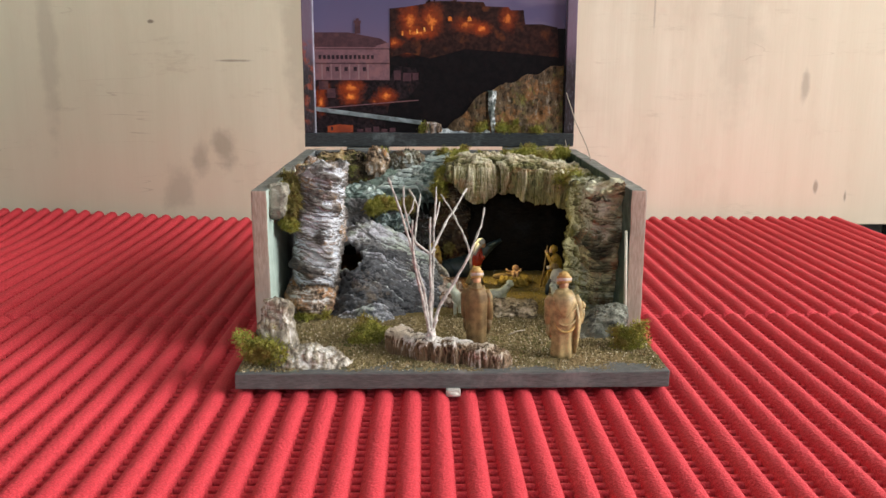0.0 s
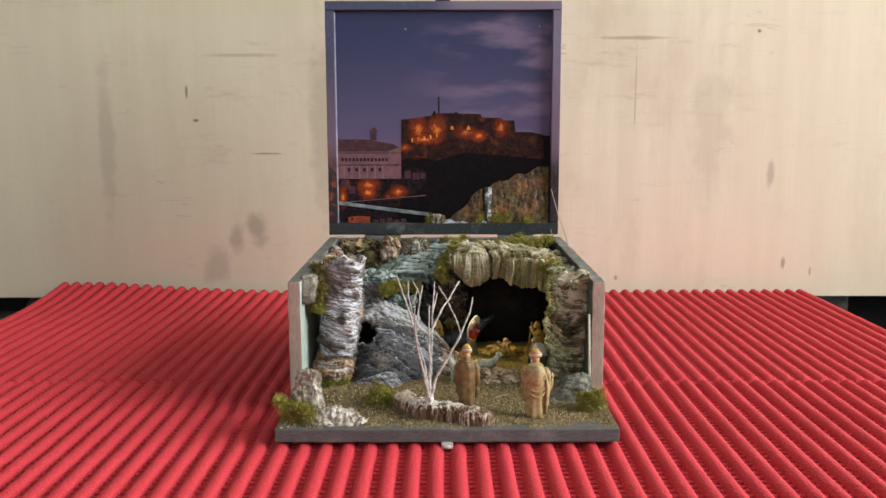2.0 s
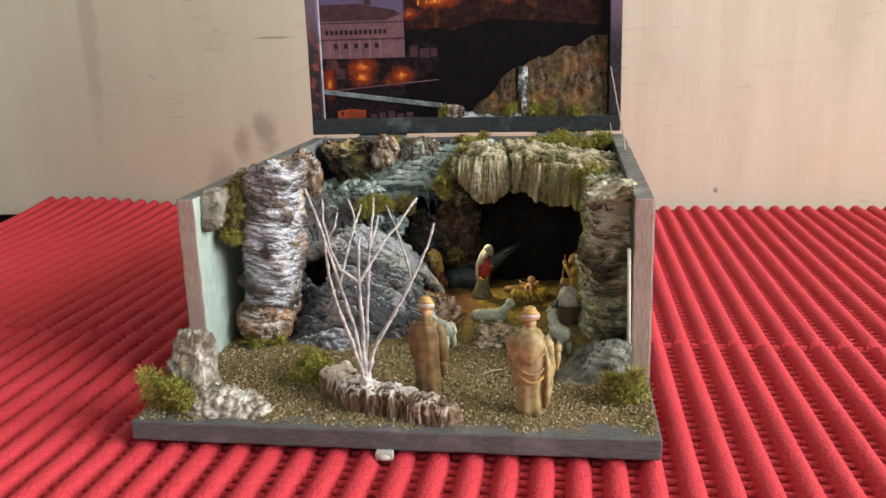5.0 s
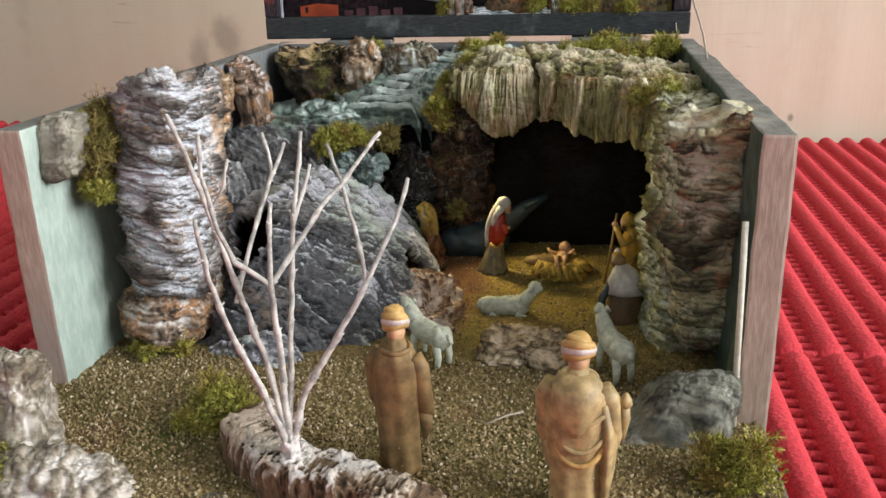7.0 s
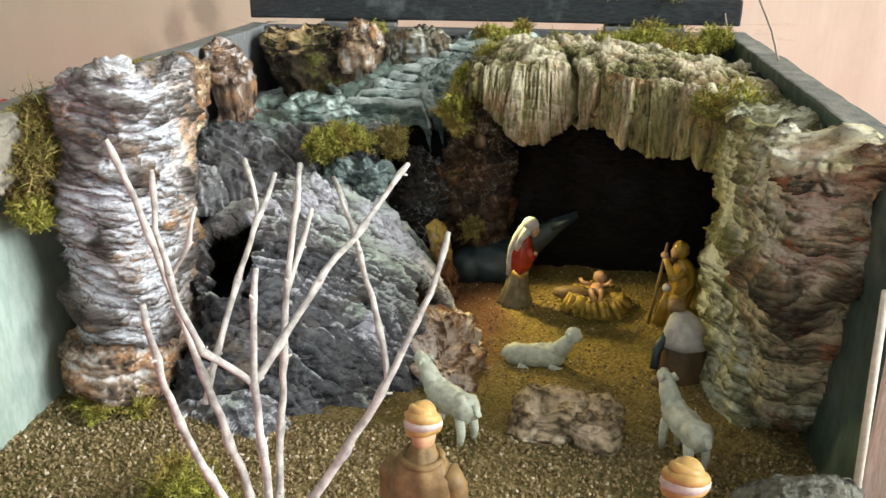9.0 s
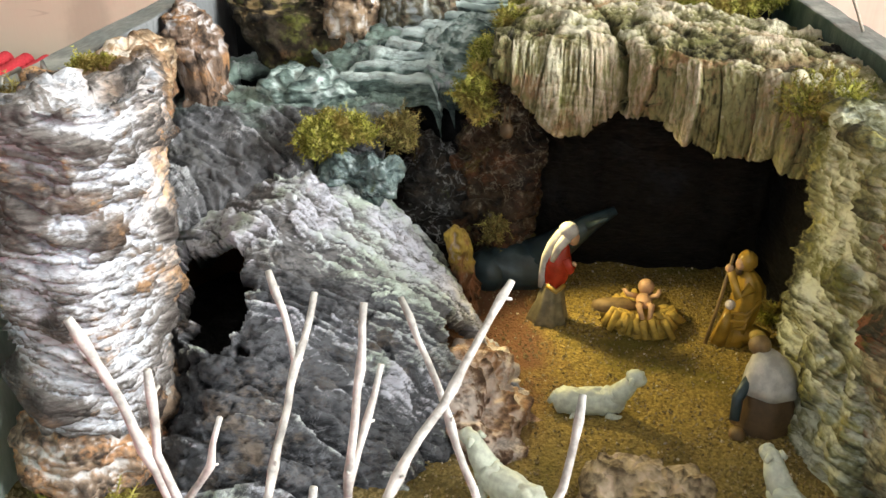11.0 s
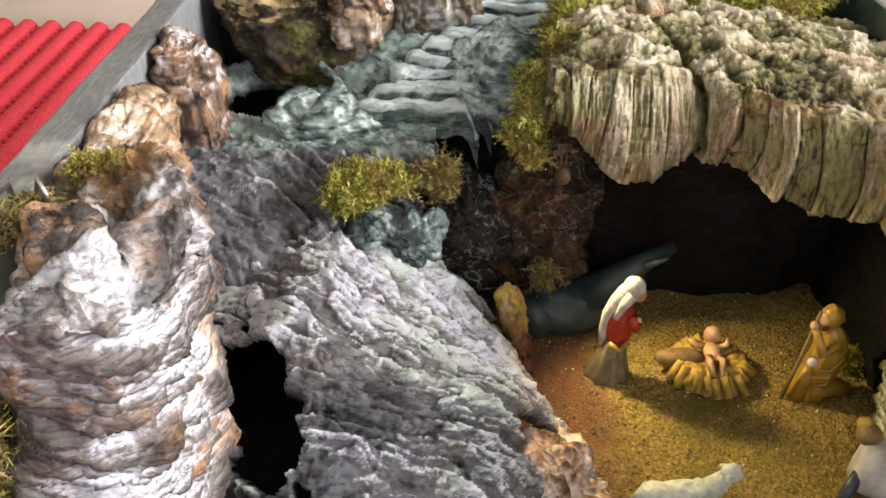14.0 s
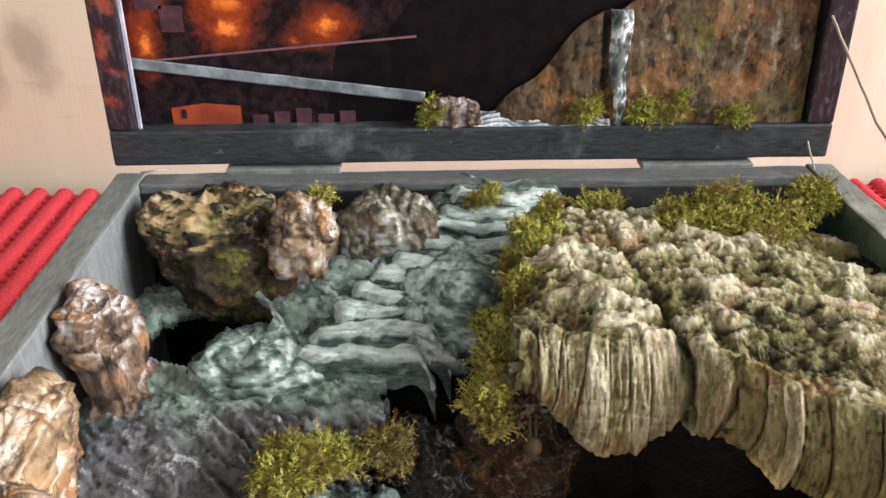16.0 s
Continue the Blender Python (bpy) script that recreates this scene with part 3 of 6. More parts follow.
M["sky_rail"] = rail_print()
M["edge_gleam"] = plain("pale_edge_gleam", (0.5, 0.5, 0.6), 0.3, 0, 0.3, 120)
M["facade_light"] = lit_print("printed_pilaster", (0.22, 0.13, 0.15), (0.26, 0.16, 0.17), (0.26, 0.15, 0.16), 0.5, 0.7)
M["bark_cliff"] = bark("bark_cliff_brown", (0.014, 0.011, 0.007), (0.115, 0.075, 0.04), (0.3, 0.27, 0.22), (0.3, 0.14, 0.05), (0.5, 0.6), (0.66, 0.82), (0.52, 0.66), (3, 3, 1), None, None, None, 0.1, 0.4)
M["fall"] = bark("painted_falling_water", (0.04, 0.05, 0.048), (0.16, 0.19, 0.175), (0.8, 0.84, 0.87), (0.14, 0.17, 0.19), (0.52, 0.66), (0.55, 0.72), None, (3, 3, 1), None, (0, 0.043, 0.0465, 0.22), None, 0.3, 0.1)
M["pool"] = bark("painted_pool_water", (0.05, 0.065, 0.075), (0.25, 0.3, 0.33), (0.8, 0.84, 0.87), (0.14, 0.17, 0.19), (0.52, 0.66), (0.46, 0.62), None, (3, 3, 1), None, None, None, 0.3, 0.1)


# ---- builders ----
def mesh_from(name, verts, faces, relief=None, smooth=True):
    me = bpy.data.meshes.new(name)
    me.from_pydata([tuple(v) for v in verts], [], faces)
    if relief is not None:
        me.attributes.new("relief", "FLOAT", "POINT").data.foreach_set("value", np.asarray(relief, dtype=np.float32))
    if smooth:
        me.polygons.foreach_set("use_smooth", [True] * len(me.polygons))
    me.update()
    return me


def bm_mesh(name, bm, smooth=False):
    me = bpy.data.meshes.new(name)
    bmesh.ops.recalc_face_normals(bm, faces=bm.faces)
    bm.to_mesh(me)
    bm.free()
    if smooth:
        me.polygons.foreach_set("use_smooth", [True] * len(me.polygons))
    return me


def part(name, geo, material, parent=None, label="", at=None, smooth=False):
    me = bm_mesh(name, geo, smooth) if isinstance(geo, bmesh.types.BMesh) else geo
    if material is not None:
        me.materials.clear()
        me.materials.append(M[material])
    ob = new(name, me)
    if at is not None:
        ob.matrix_basis = at
    if parent is not None:
        ob.parent = parent
    if label:
        tagged(ob, label)
    return ob


def empty(name, at, label, category, group="", kind=""):
    ob = new(name)
    ob.empty_display_size = 0.01
    ob.location = at
    return tagged(ob, label, category, group, kind)


def box(x0, x1, y0, y1, z0, z1, bevel=0.0, seg=1, bm=None):
    bm = bm or bmesh.new()
    b2 = bmesh.new()
    bmesh.ops.create_cube(b2, size=1.0, matrix=Matrix.LocRotScale(((x0 + x1) / 2, (y0 + y1) / 2, (z0 + z1) / 2), None, (x1 - x0, y1 - y0, z1 - z0)))
    if bevel:
        bmesh.ops.bevel(b2, geom=b2.edges[:], offset=bevel, segments=seg, affect="EDGES", profile=0.6)
    merge(bm, b2)
    return bm


def merge(bm, other, slot=0):
    tmp = bpy.data.meshes.new("tmp")
    for f in other.faces:
        f.material_index = slot
    other.to_mesh(tmp)
    other.free()
    bm.from_mesh(tmp)
    bpy.data.meshes.remove(tmp)
    return bm


def worn_board(x0, x1, y0, y1, z0, z1, cuts=(14, 14, 3), wear=0.0005, seed=0.0, bevel=0.0009):
    """A wooden board with slightly knocked edges."""
    bm = box(x0, x1, y0, y1, z0, z1, bevel, 2)
    for axis, n in enumerate(cuts):
        lo, hi = (x0, y0, z0)[axis], (x1, y1, z1)[axis]
        for k in range(1, n):
            plane = Vector((0, 0, 0))
            plane[axis] = lo + (hi - lo) * k / n
            no = Vector((0, 0, 0))
            no[axis] = 1
            bmesh.ops.bisect_plane(bm, geom=bm.verts[:] + bm.edges[:] + bm.faces[:], plane_co=plane, plane_no=no)
    for v in bm.verts:
        d = noise.noise_vector(v.co * 90 + Vector((seed, seed, seed)))
        v.co += d * wear
    return bm


def fbm(p, f, octaves=4):
    return noise.fractal(p * f, 0.9, 2.1, octaves)


def layers(w):
    """Stacked layers: a slow rise and a sharp break."""
    k = w - math.floor(w)
    return (k ** 0.7 if k < 0.82 else (1 - k) / 0.18) - 0.5


def sheet(name, shape, nu, nv, thick, relief, wrap=False, keep=None):
    """A slab of bark over u, v in 0..1: shape(u, v) gives its smooth face, relief(u, v, p) its carving in metres."""
    base = [[Vector(shape(i / (nu if wrap else nu - 1), j / (nv - 1))) for j in range(nv)] for i in range(nu)]
    verts, carve = [], []
    norm = []
    for i in range(nu):
        for j in range(nv):
            a = base[(i + 1) % nu][j] if wrap else base[min(i + 1, nu - 1)][j]
            b = base[i - 1][j] if wrap else base[max(i - 1, 0)][j]
            d = base[i][min(j + 1, nv - 1)] - base[i][max(j - 1, 0)]
            n = (a - b).cross(d)
            n = n.normalized() if n.length > 1e-12 else Vector((0, 0, 1))
            h, paint = relief(i / nu, j / (nv - 1), base[i][j])
            p = base[i][j] + n * h
            verts.append(p)
            carve.append(paint)
            norm.append(n)
    carve = np.array(carve)
    lo, hi = np.percentile(carve, 4), np.percentile(carve, 96)
    rel = np.clip((carve - lo) / max(hi - lo, 1e-9), 0, 1)
    faces, top = [], nu * nv
    for i in range(nu if wrap else nu - 1):
        for j in range(nv - 1):
            k = (i + 1) % nu
            if keep and not keep((i + 0.5) / nu, (j + 0.5) / nv, base[i][j]):
                continue
            faces.append((i * nv + j, k * nv + j, k * nv + j + 1, i * nv + j + 1))
    if thick:
        verts += [verts[i] - norm[i] * thick for i in range(top)]
        rel = np.concatenate([rel, rel * 0.4])
        edges = {}
        for f in faces:
            for a, b in zip(f, f[1:] + f[:1]):
                if (b, a) in edges:
                    del edges[(b, a)]
                else:
                    edges[(a, b)] = 1
        faces += [tuple(top + q for q in reversed(f)) for f in faces]
        faces += [(b, a, top + a, top + b) for a, b in edges]
    return mesh_from(name, verts, faces, rel)


def chunk(name, centre, radii, relief, nu=90, nv=60, square=0.75, lean=(0, 0), taper=0.0, flat_top=0.0):
    """A closed lump of bark or rock round a centre."""
    cx, cy, cz = centre
    rx, ry, rz = radii

    def shape(u, v):
        a = -2 * math.pi * u
        b = math.pi * (v - 0.5)
        c = abs(math.cos(b)) ** square
        s = math.copysign(abs(math.sin(b)) ** square, math.sin(b))
        if flat_top:
            s = min(s, 1 - flat_top * c)
        ca = math.copysign(abs(math.cos(a)) ** square, math.cos(a))
        sa = math.copysign(abs(math.sin(a)) ** square, math.sin(a))
        w = c * (1 + taper * s)
        return (cx + rx * w * ca + lean[0] * s, cy + ry * w * sa + lean[1] * s, cz + rz * s)

    return sheet(name, shape, nu, nv, 0, relief, True)


def sharp(p, f):
    """One octave of noise with sharp crests, in -1..1."""
    return 1 - 2.4 * abs(noise.noise(p * f))


def crust(q, amount=1.0):
    """Fine torn crust of cork, in metres."""
    flake = noise.noise(q * 240) + 0.5 * noise.noise(q * 520)
    step = math.floor(flake * 3.2) / 3.2
    return amount * (0.0006 * noise.noise(q * 120) + 0.0007 * (0.55 * step + 0.45 * flake) + 0.0004 * noise.noise(q * 900) - 0.00032 * sharp(q, 310))


def shingle(a, b, pitch, long=3.0, seed=0.0):
    """Overlapping torn flakes, in about -1..1: each rises across a and breaks off at its edge."""
    q = Vector((a / pitch, b / (pitch * long), seed))
    q += 0.35 * noise.noise_vector(q * 1.3)
    pts = noise.voronoi(q)[1]
    return 0.9 * (q.x - pts[0].x) + 0.6 * noise.cell(pts[0] * 17.3)


def shreds(a, b, c, amount=1.0):
    """Long torn fibres: a runs across them, b along them."""
    q = Vector((a, b * 0.22, c * 0.22))
    return amount * (0.0012 * sharp(q, 190) + 0.0008 * sharp(q + Vector((5, 2, 1)), 430) + 0.0004 * sharp(q, 900))


def rough(amp, layer_amp=0.0, layer_pitch=0.005, axis=2, seed=0.0, f=70):
    """A relief of broad lumps, torn layers across one axis, and crust."""
    off = Vector((seed, seed * 1.7, -seed))

    def relief(u, v, p):
        q = p + off
        fine = crust(q)
        if layer_amp:
            w = p[axis] / layer_pitch + 1.3 * noise.noise(q * 55) + 0.6 * noise.noise(q * 160)
            fine += layer_amp * layers(w) * (0.5 + 0.9 * abs(noise.noise(q * 75)))
            side = [q[k] for k in range(3) if k != axis]
            fine += shreds(q[axis], side[0], side[1], 0.45)
        return amp * (0.95 * fbm(q, f, 4) - 0.2 * sharp(q, f * 1.9)) + fine, fine

    return relief


def still(fn):
    """A plain relief whose paint follows its carving."""
    def relief(u, v, p):
        h = fn(u, v, p)
        return h, h
    return relief


def loft(bm, rings, seg=18, slot=0, cap=True, fold=0.0, folds=7, seed=0.0):
    """Ellipse rings (x, y, z, rx, ry) joined into a body; fold carves upright drapery."""
    made = []
    for k, (x, y, z, rx, ry) in enumerate(rings):
        row = []
        for s in range(seg):
            a = 2 * math.pi * s / seg
            f = 1 + fold * math.sin(folds * a + seed + 0.5 * k) * (1 - 0.6 * k / len(rings))
            row.append(bm.verts.new((x + rx * f * math.cos(a), y + ry * f * math.sin(a), z)))
        made.append(row)
    out = []
    for a, b in zip(made, made[1:]):
        for s in range(seg):
            out.append(bm.faces.new((a[s], a[(s + 1) % seg], b[(s + 1) % seg], b[s])))
    if cap:
        out.append(bm.faces.new(list(reversed(made[0]))))
        out.append(bm.faces.new(made[-1]))
    for f in out:
        f.material_index = slot
        f.smooth = True
    return bm


def tube(bm, pts, r0, r1, seg=8, slot=0, knot=0.0):
    """A tapered limb along points."""
    pts = [Vector(p) for p in pts]
    made = []
    for k, p in enumerate(pts):
        d = (pts[min(k + 1, len(pts) - 1)] - pts[max(k - 1, 0)]).normalized()
        side = d.cross(Vector((0.3, 0.9, 0.2))).normalized()
        up = side.cross(d)
        r = r0 + (r1 - r0) * k / (len(pts) - 1)
        if knot and k % 5 == 3:
            r *= 1 + knot
        made.append([bm.verts.new(p + (side * math.cos(2 * math.pi * s / seg) + up * math.sin(2 * math.pi * s / seg)) * r) for s in range(seg)])
    fs = []
    for a, b in zip(made, made[1:]):
        for s in range(seg):
            fs.append(bm.faces.new((a[s], a[(s + 1) % seg], b[(s + 1) % seg], b[s])))
    fs.append(bm.faces.new(list(reversed(made[0]))))
    fs.append(bm.faces.new(made[-1]))
    for f in fs:
        f.material_index = slot
        f.smooth = True
    return bm


def ball(bm, c, r, slot=0, seg=16, rows=10, wobble=0.0):
    """An egg of radii r round c."""
    rx, ry, rz = r if isinstance(r, tuple) else (r, r, r)
    b2 = bmesh.new()
    bmesh.ops.create_uvsphere(b2, u_segments=seg, v_segments=rows, radius=1.0)
    for v in b2.verts:
        k = 1 + wobble * noise.noise(v.co * 3 + Vector(c) * 200)
        v.co = Vector((v.co.x * rx * k, v.co.y * ry * k, v.co.z * rz * k)) + Vector(c)
    for f in b2.faces:
        f.smooth = True
    return merge(bm, b2, slot)


def finish(name, bm, slots, label, category, group=""):
    me = bpy.data.meshes.new(name)
    bmesh.ops.recalc_face_normals(bm, faces=bm.faces)
    bm.to_mesh(me)
    bm.free()
    for s in slots:
        me.materials.append(M[s])
    return tagged(new(name, me), label, category, group)


def lump(name, me, material, label, category="rock", group=""):
    me.materials.append(M[material])
    return tagged(new(name, me), label, category, group)


# ---- room ----
def structure(name, bm, material, label=""):
    return tagged(part(name, bm, material), label, "", "", "structure")


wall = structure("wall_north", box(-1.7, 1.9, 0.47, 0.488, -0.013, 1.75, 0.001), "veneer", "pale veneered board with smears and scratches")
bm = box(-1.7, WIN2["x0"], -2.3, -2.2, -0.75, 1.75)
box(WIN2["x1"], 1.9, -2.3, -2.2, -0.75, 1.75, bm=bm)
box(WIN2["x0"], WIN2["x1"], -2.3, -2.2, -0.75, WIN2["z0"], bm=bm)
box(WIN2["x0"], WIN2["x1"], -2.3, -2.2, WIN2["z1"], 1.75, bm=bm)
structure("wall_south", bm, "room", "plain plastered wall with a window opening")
structure("wall_west", box(-1.5, -1.4, -2.3, 0.7, -0.75, 1.75), "room", "plain plastered wall")
structure("wall_plinth", box(-1.7, 1.9, 0.62, 0.7, -0.75, 1.75), "black", "dark recess below the veneered board")
bm = box(1.9, 2.0, -2.3, WIN["y0"], -0.75, 1.75)
box(1.9, 2.0, WIN["y1"], 0.7, -0.75, 1.75, bm=bm)
box(1.9, 2.0, WIN["y0"], WIN["y1"], -0.75, WIN["z0"], bm=bm)
box(1.9, 2.0, WIN["y0"], WIN["y1"], WIN["z1"], 1.75, bm=bm)
structure("wall_east", bm, "room", "plain plastered wall with a window opening")
structure("ceiling", box(-1.8, 2.0, -2.3, 0.7, 1.75, 1.85), "ceiling", "plain grey ceiling")
structure("floor", box(-1.8, 2.0, -2.3, 0.7, -0.85, -0.75), "floor", "dark floor")
win = tagged(new("window_1"), "white painted window frame in the side wall", "window", "", "structure")
for a, b, c, d in ((WIN["y0"], WIN["y1"], WIN["z0"] - 0.03, WIN["z0"]), (WIN["y0"], WIN["y1"], WIN["z1"], WIN["z1"] + 0.03),
                   (WIN["y0"] - 0.03, WIN["y0"], WIN["z0"] - 0.03, WIN["z1"] + 0.03), (WIN["y1"], WIN["y1"] + 0.03, WIN["z0"] - 0.03, WIN["z1"] + 0.03)):
    part("window_frame", box(1.885, 1.9, a, b, c, d, 0.002), "frame_white", win)

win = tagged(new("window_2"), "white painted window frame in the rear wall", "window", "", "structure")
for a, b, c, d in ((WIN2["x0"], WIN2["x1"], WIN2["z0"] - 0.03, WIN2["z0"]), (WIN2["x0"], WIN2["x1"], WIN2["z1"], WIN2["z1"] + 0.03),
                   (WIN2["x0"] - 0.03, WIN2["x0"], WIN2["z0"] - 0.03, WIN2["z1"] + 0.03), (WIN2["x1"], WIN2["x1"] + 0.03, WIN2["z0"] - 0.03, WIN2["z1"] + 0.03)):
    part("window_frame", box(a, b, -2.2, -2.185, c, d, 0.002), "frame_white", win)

# ---- table and mat ----
table = empty("table", (0, -0.2, -0.75), "brown wooden table under the red ribbed mat", "table")
part("tabletop", box(-0.43, 0.4, -0.72, 0.6, 0.71, 0.744, 0.003), "table", table)
for x in (-0.4, 0.37):
    for y in (-0.69, 0.57):
        part("leg", box(x - 0.025, x + 0.025, y - 0.025, y + 0.025, 0, 0.71, 0.003), "table", table)

crate = empty("storage_crate", (0.53, 0.55, -0.75), "grey panel of a crate standing behind the table", "crate")
part("front_panel", box(-0.05, 0.02, -0.015, 0.015, 0.0, 0.735, 0.004), "paint_grey", crate)
part("side_panel", box(-0.05, -0.04, 0.0155, 0.06, 0.0, 0.735, 0.003), "paint_grey", crate)

for at, size, seed in (((-0.52, 0.55, -0.05), (0.05, 0.03, 0.028), 3.0), ((-0.59, 0.52, -0.075), (0.035, 0.03, 0.03), 6.0)):
    lump("stone", chunk("stone", at, size, rough(0.006, 0, 0, 2, seed, 12), 40, 26), "recess_stone", "dark grey-brown rounded stone in the recess behind the table", "stone")
tagged(part("recess_shelf", box(-1.4, -0.44, 0.49, 0.62, -0.13, -0.1, 0.002), "black"), "dark shelf in the recess behind the table", "", "", "structure")

PITCH, RIBS = 0.0146, 64
MAT_Y0, MAT_Y1 = -0.78, 0.45
mat_thing = empty("ribbed_mat", (0, 0, -0.006), "bright red soft mat with round ribs and openwork between them", "mat")


def rib_mesh(lift=0.0):
    """One rib; lift raises its far end where the mat rides up against the wall."""
    prof = []
    for k in range(11):
        a = math.pi * k / 10
        prof.append((-0.0056 * math.cos(a), 0.0068 * math.sin(a) ** 0.78))
    rows = sorted([MAT_Y0 + (MAT_Y1 - MAT_Y0) * j / 149 for j in range(150)] + [0.0665 + 0.00103 * j for j in range(21)])
    n = len(rows)
    verts, faces = [], []
    for y in rows:
        dip = 0.0036 * math.exp(-((y - 0.077) / 0.0026) ** 2) - (0.0006 if y < 0.077 else 0.0)
        up = lift * max(0.0, (y - 0.3) / 0.15) ** 2
        for x, z in prof:
            p = Vector((x, y, z))
            verts.append((x + 0.0003 * noise.noise(Vector((1, y * 22, 4))), y, max(0, z - dip * (z / 0.0062)) + 0.0003 * noise.noise(p * 260) + up))
    for j in range(n - 1):
        for k in range(10):
            a = j * 11 + k
            faces.append((a, a + 1, a + 12, a + 11))
    faces.append(tuple(range(11)))
    faces.append(tuple((n - 1) * 11 + k for k in reversed(range(11))))
    me = mesh_from("rib", verts, faces)
    me.materials.append(M["mat"])
    return me


def mat_lift(x):
    return 0.011 * max(0.0, min(1.0, (-0.2 - x) / 0.22)) ** 1.5


rib = rib_mesh()
for k in range(RIBS):
    x = (k - (RIBS - 1) / 2 - 1.0) * PITCH
    o = new("rib", rib_mesh(mat_lift(x)) if mat_lift(x) else rib)
    o.parent = mat_thing
    o.location = (x, 0, 0)

# openwork ladder between the ribs
verts, faces = [], []
STEP = 0.0064
for k in range(RIBS - 1):
    x = (k - (RIBS - 1) / 2 - 0.5) * PITCH
    for j in range(int((MAT_Y1 - MAT_Y0) / STEP)):
        y = MAT_Y0 + (j + 0.5) * STEP
        b = len(verts)
        for dy, z in ((-0.0015, 0.0002), (-0.0017, 0.0022), (-0.0009, 0.0036), (0.0009, 0.0036), (0.0017, 0.0022), (0.0015, 0.0002)):
            z += mat_lift(x) * max(0.0, (y - 0.3) / 0.15) ** 2
            verts.append((x - 0.0036, y + dy, z))
            verts.append((x + 0.0036, y + dy, z))
        for q in range(5):
            faces.append((b + 2 * q, b + 2 * q + 1, b + 2 * q + 3, b + 2 * q + 2))
o = part("rung_net", mesh_from("rung_net", verts, faces), "mat", mat_thing)
tagged(o, "", "", "", "stuff")

# ---- display box ----
W, T, D, H = 0.1145, 0.0092, 0.2375, 0.097
dbox = empty("display_box", (0, 0.1, 0.0), "open wooden display box with worn grey-green paint on the red mat", "box")


def boxpart(name, bm, material, label="", parent=None):
    o = part(name, bm, material, parent or dbox, label)
    o.matrix_parent_inverse = Matrix.Translation((0, -0.1, 0))
    return o


def sided(bm, name, outer, inner, front, top, axis):
    """A wall board with its own paint on each face."""
    me = bpy.data.meshes.new(name)
    bmesh.ops.recalc_face_normals(bm, faces=bm.faces)
    for f in bm.faces:
        n = f.normal
        if n.z > 0.7:
            f.material_index = 3
        elif n.y < -0.7:
            f.material_index = 2
        elif n.x * axis > 0.5:
            f.material_index = 1
        else:
            f.material_index = 0
    bm.to_mesh(me)
    bm.free()
    for s in (outer, inner, front, top):
        me.materials.append(M[s])
    return me


for sx, inner in ((-1, "teal_wall"), (1, "paint_green")):
    lo, hi = (-W, -W + T) if sx < 0 else (W - T, W)
    me = sided(worn_board(lo, hi, 0.0, D, 0.0, H, (3, 30, 12), 0.0005, 3 * sx), "side_panel", "paint_grey", inner, "raw_wood", "paint_grey", -sx)
    o = boxpart("side_panel", me, None)
boxpart("back_panel", worn_board(-W + T, W - T, D - T, D, 0.0, H - 0.0004, (30, 3, 10), 0.0004, 5), "paint_edge")
boxpart("back_lining", box(-W + T + 0.0005, W - T - 0.0005, D - T - 0.0014, D - T - 0.0004, 0.006, H - 0.003), "paint_dark", "dark painted lining")
boxpart("bottom_panel", box(-W + T, W - T, 0.0, D - T, 0.0005, 0.0065, 0.0006), "paint_edge")
boxpart("front_flap", worn_board(-0.1135, 0.1135, -0.068, -0.0008, 0.0028, 0.0118, (30, 10, 3), 0.0004, 9), "paint_edge", "lowered front flap")
latch = bmesh.new()
box(-0.0038, 0.0038, -0.0712, -0.0675, -0.0008, 0.0034, 0.0009, 2, latch)
ball(latch, (0.0, -0.0712, 0.001), (0.0028, 0.0014, 0.0014))
boxpart("latch", latch, "latch", "small metal catch")
for x in (-0.062, 0.07):
    hb = bmesh.new()
    box(x - 0.018, x + 0.018, D - 0.002, D + 0.0055, H - 0.0008, H + 0.0012, 0.0004, 1, hb)
    for k in range(5):
        c = x - 0.0144 + 0.0072 * k
        tube(hb, [(c - 0.0034, D + 0.005, H + 0.0008), (c + 0.0034, D + 0.005, H + 0.0008)], 0.0011, 0.0011, 8)
    boxpart("hinge", hb, "hinge", "grey painted hinge")

# lid standing upright behind the box
LX0, LX1, LZ0, LZ1, LY0, LY1 = -0.1148, 0.1119, 0.0992, 0.324, 0.2372, 0.2485
lid = new("lid")
lid.empty_display_size = 0.01
lid.parent = dbox
lid.matrix_parent_inverse = Matrix.Translation((0, -0.1, 0))
tagged(lid, "upright hinged lid painted dark with a printed picture inside")
R = 0.0085
for name, args in (("bottom_rail", (LX0, LX1, LY0, LY1 - 0.004, LZ0, LZ0 + 0.0115)), ("top_rail", (LX0, LX1, LY0, LY1 - 0.004, LZ1 - R, LZ1)),
                   ("side_rail", (LX0, LX0 + R, LY0, LY1 - 0.004, LZ0 + 0.0115, LZ1 - R)), ("side_rail", (LX1 - R, LX1, LY0, LY1 - 0.004, LZ0 + 0.0115, LZ1 - R))):
    part(name, worn_board(*args, (12, 2, 12), 0.0003, 2), "lid_black" if name == "bottom_rail" else "sky_rail", lid)
# Added pale strip: the glossy reflection along the print's left edge, as colour.
part("edge_gleam", box(LX0 + R + 0.0002, LX0 + R + 0.0011, LY0 + 0.0022, LY0 + 0.0036, 0.1105, LZ1 - R - 0.002), "edge_gleam", lid, "pale strip painting the gleam on the print edge")
part("back_board", box(LX0, LX1, LY1 - 0.004, LY1, LZ0, LZ1, 0.0005), "raw_wood", lid)
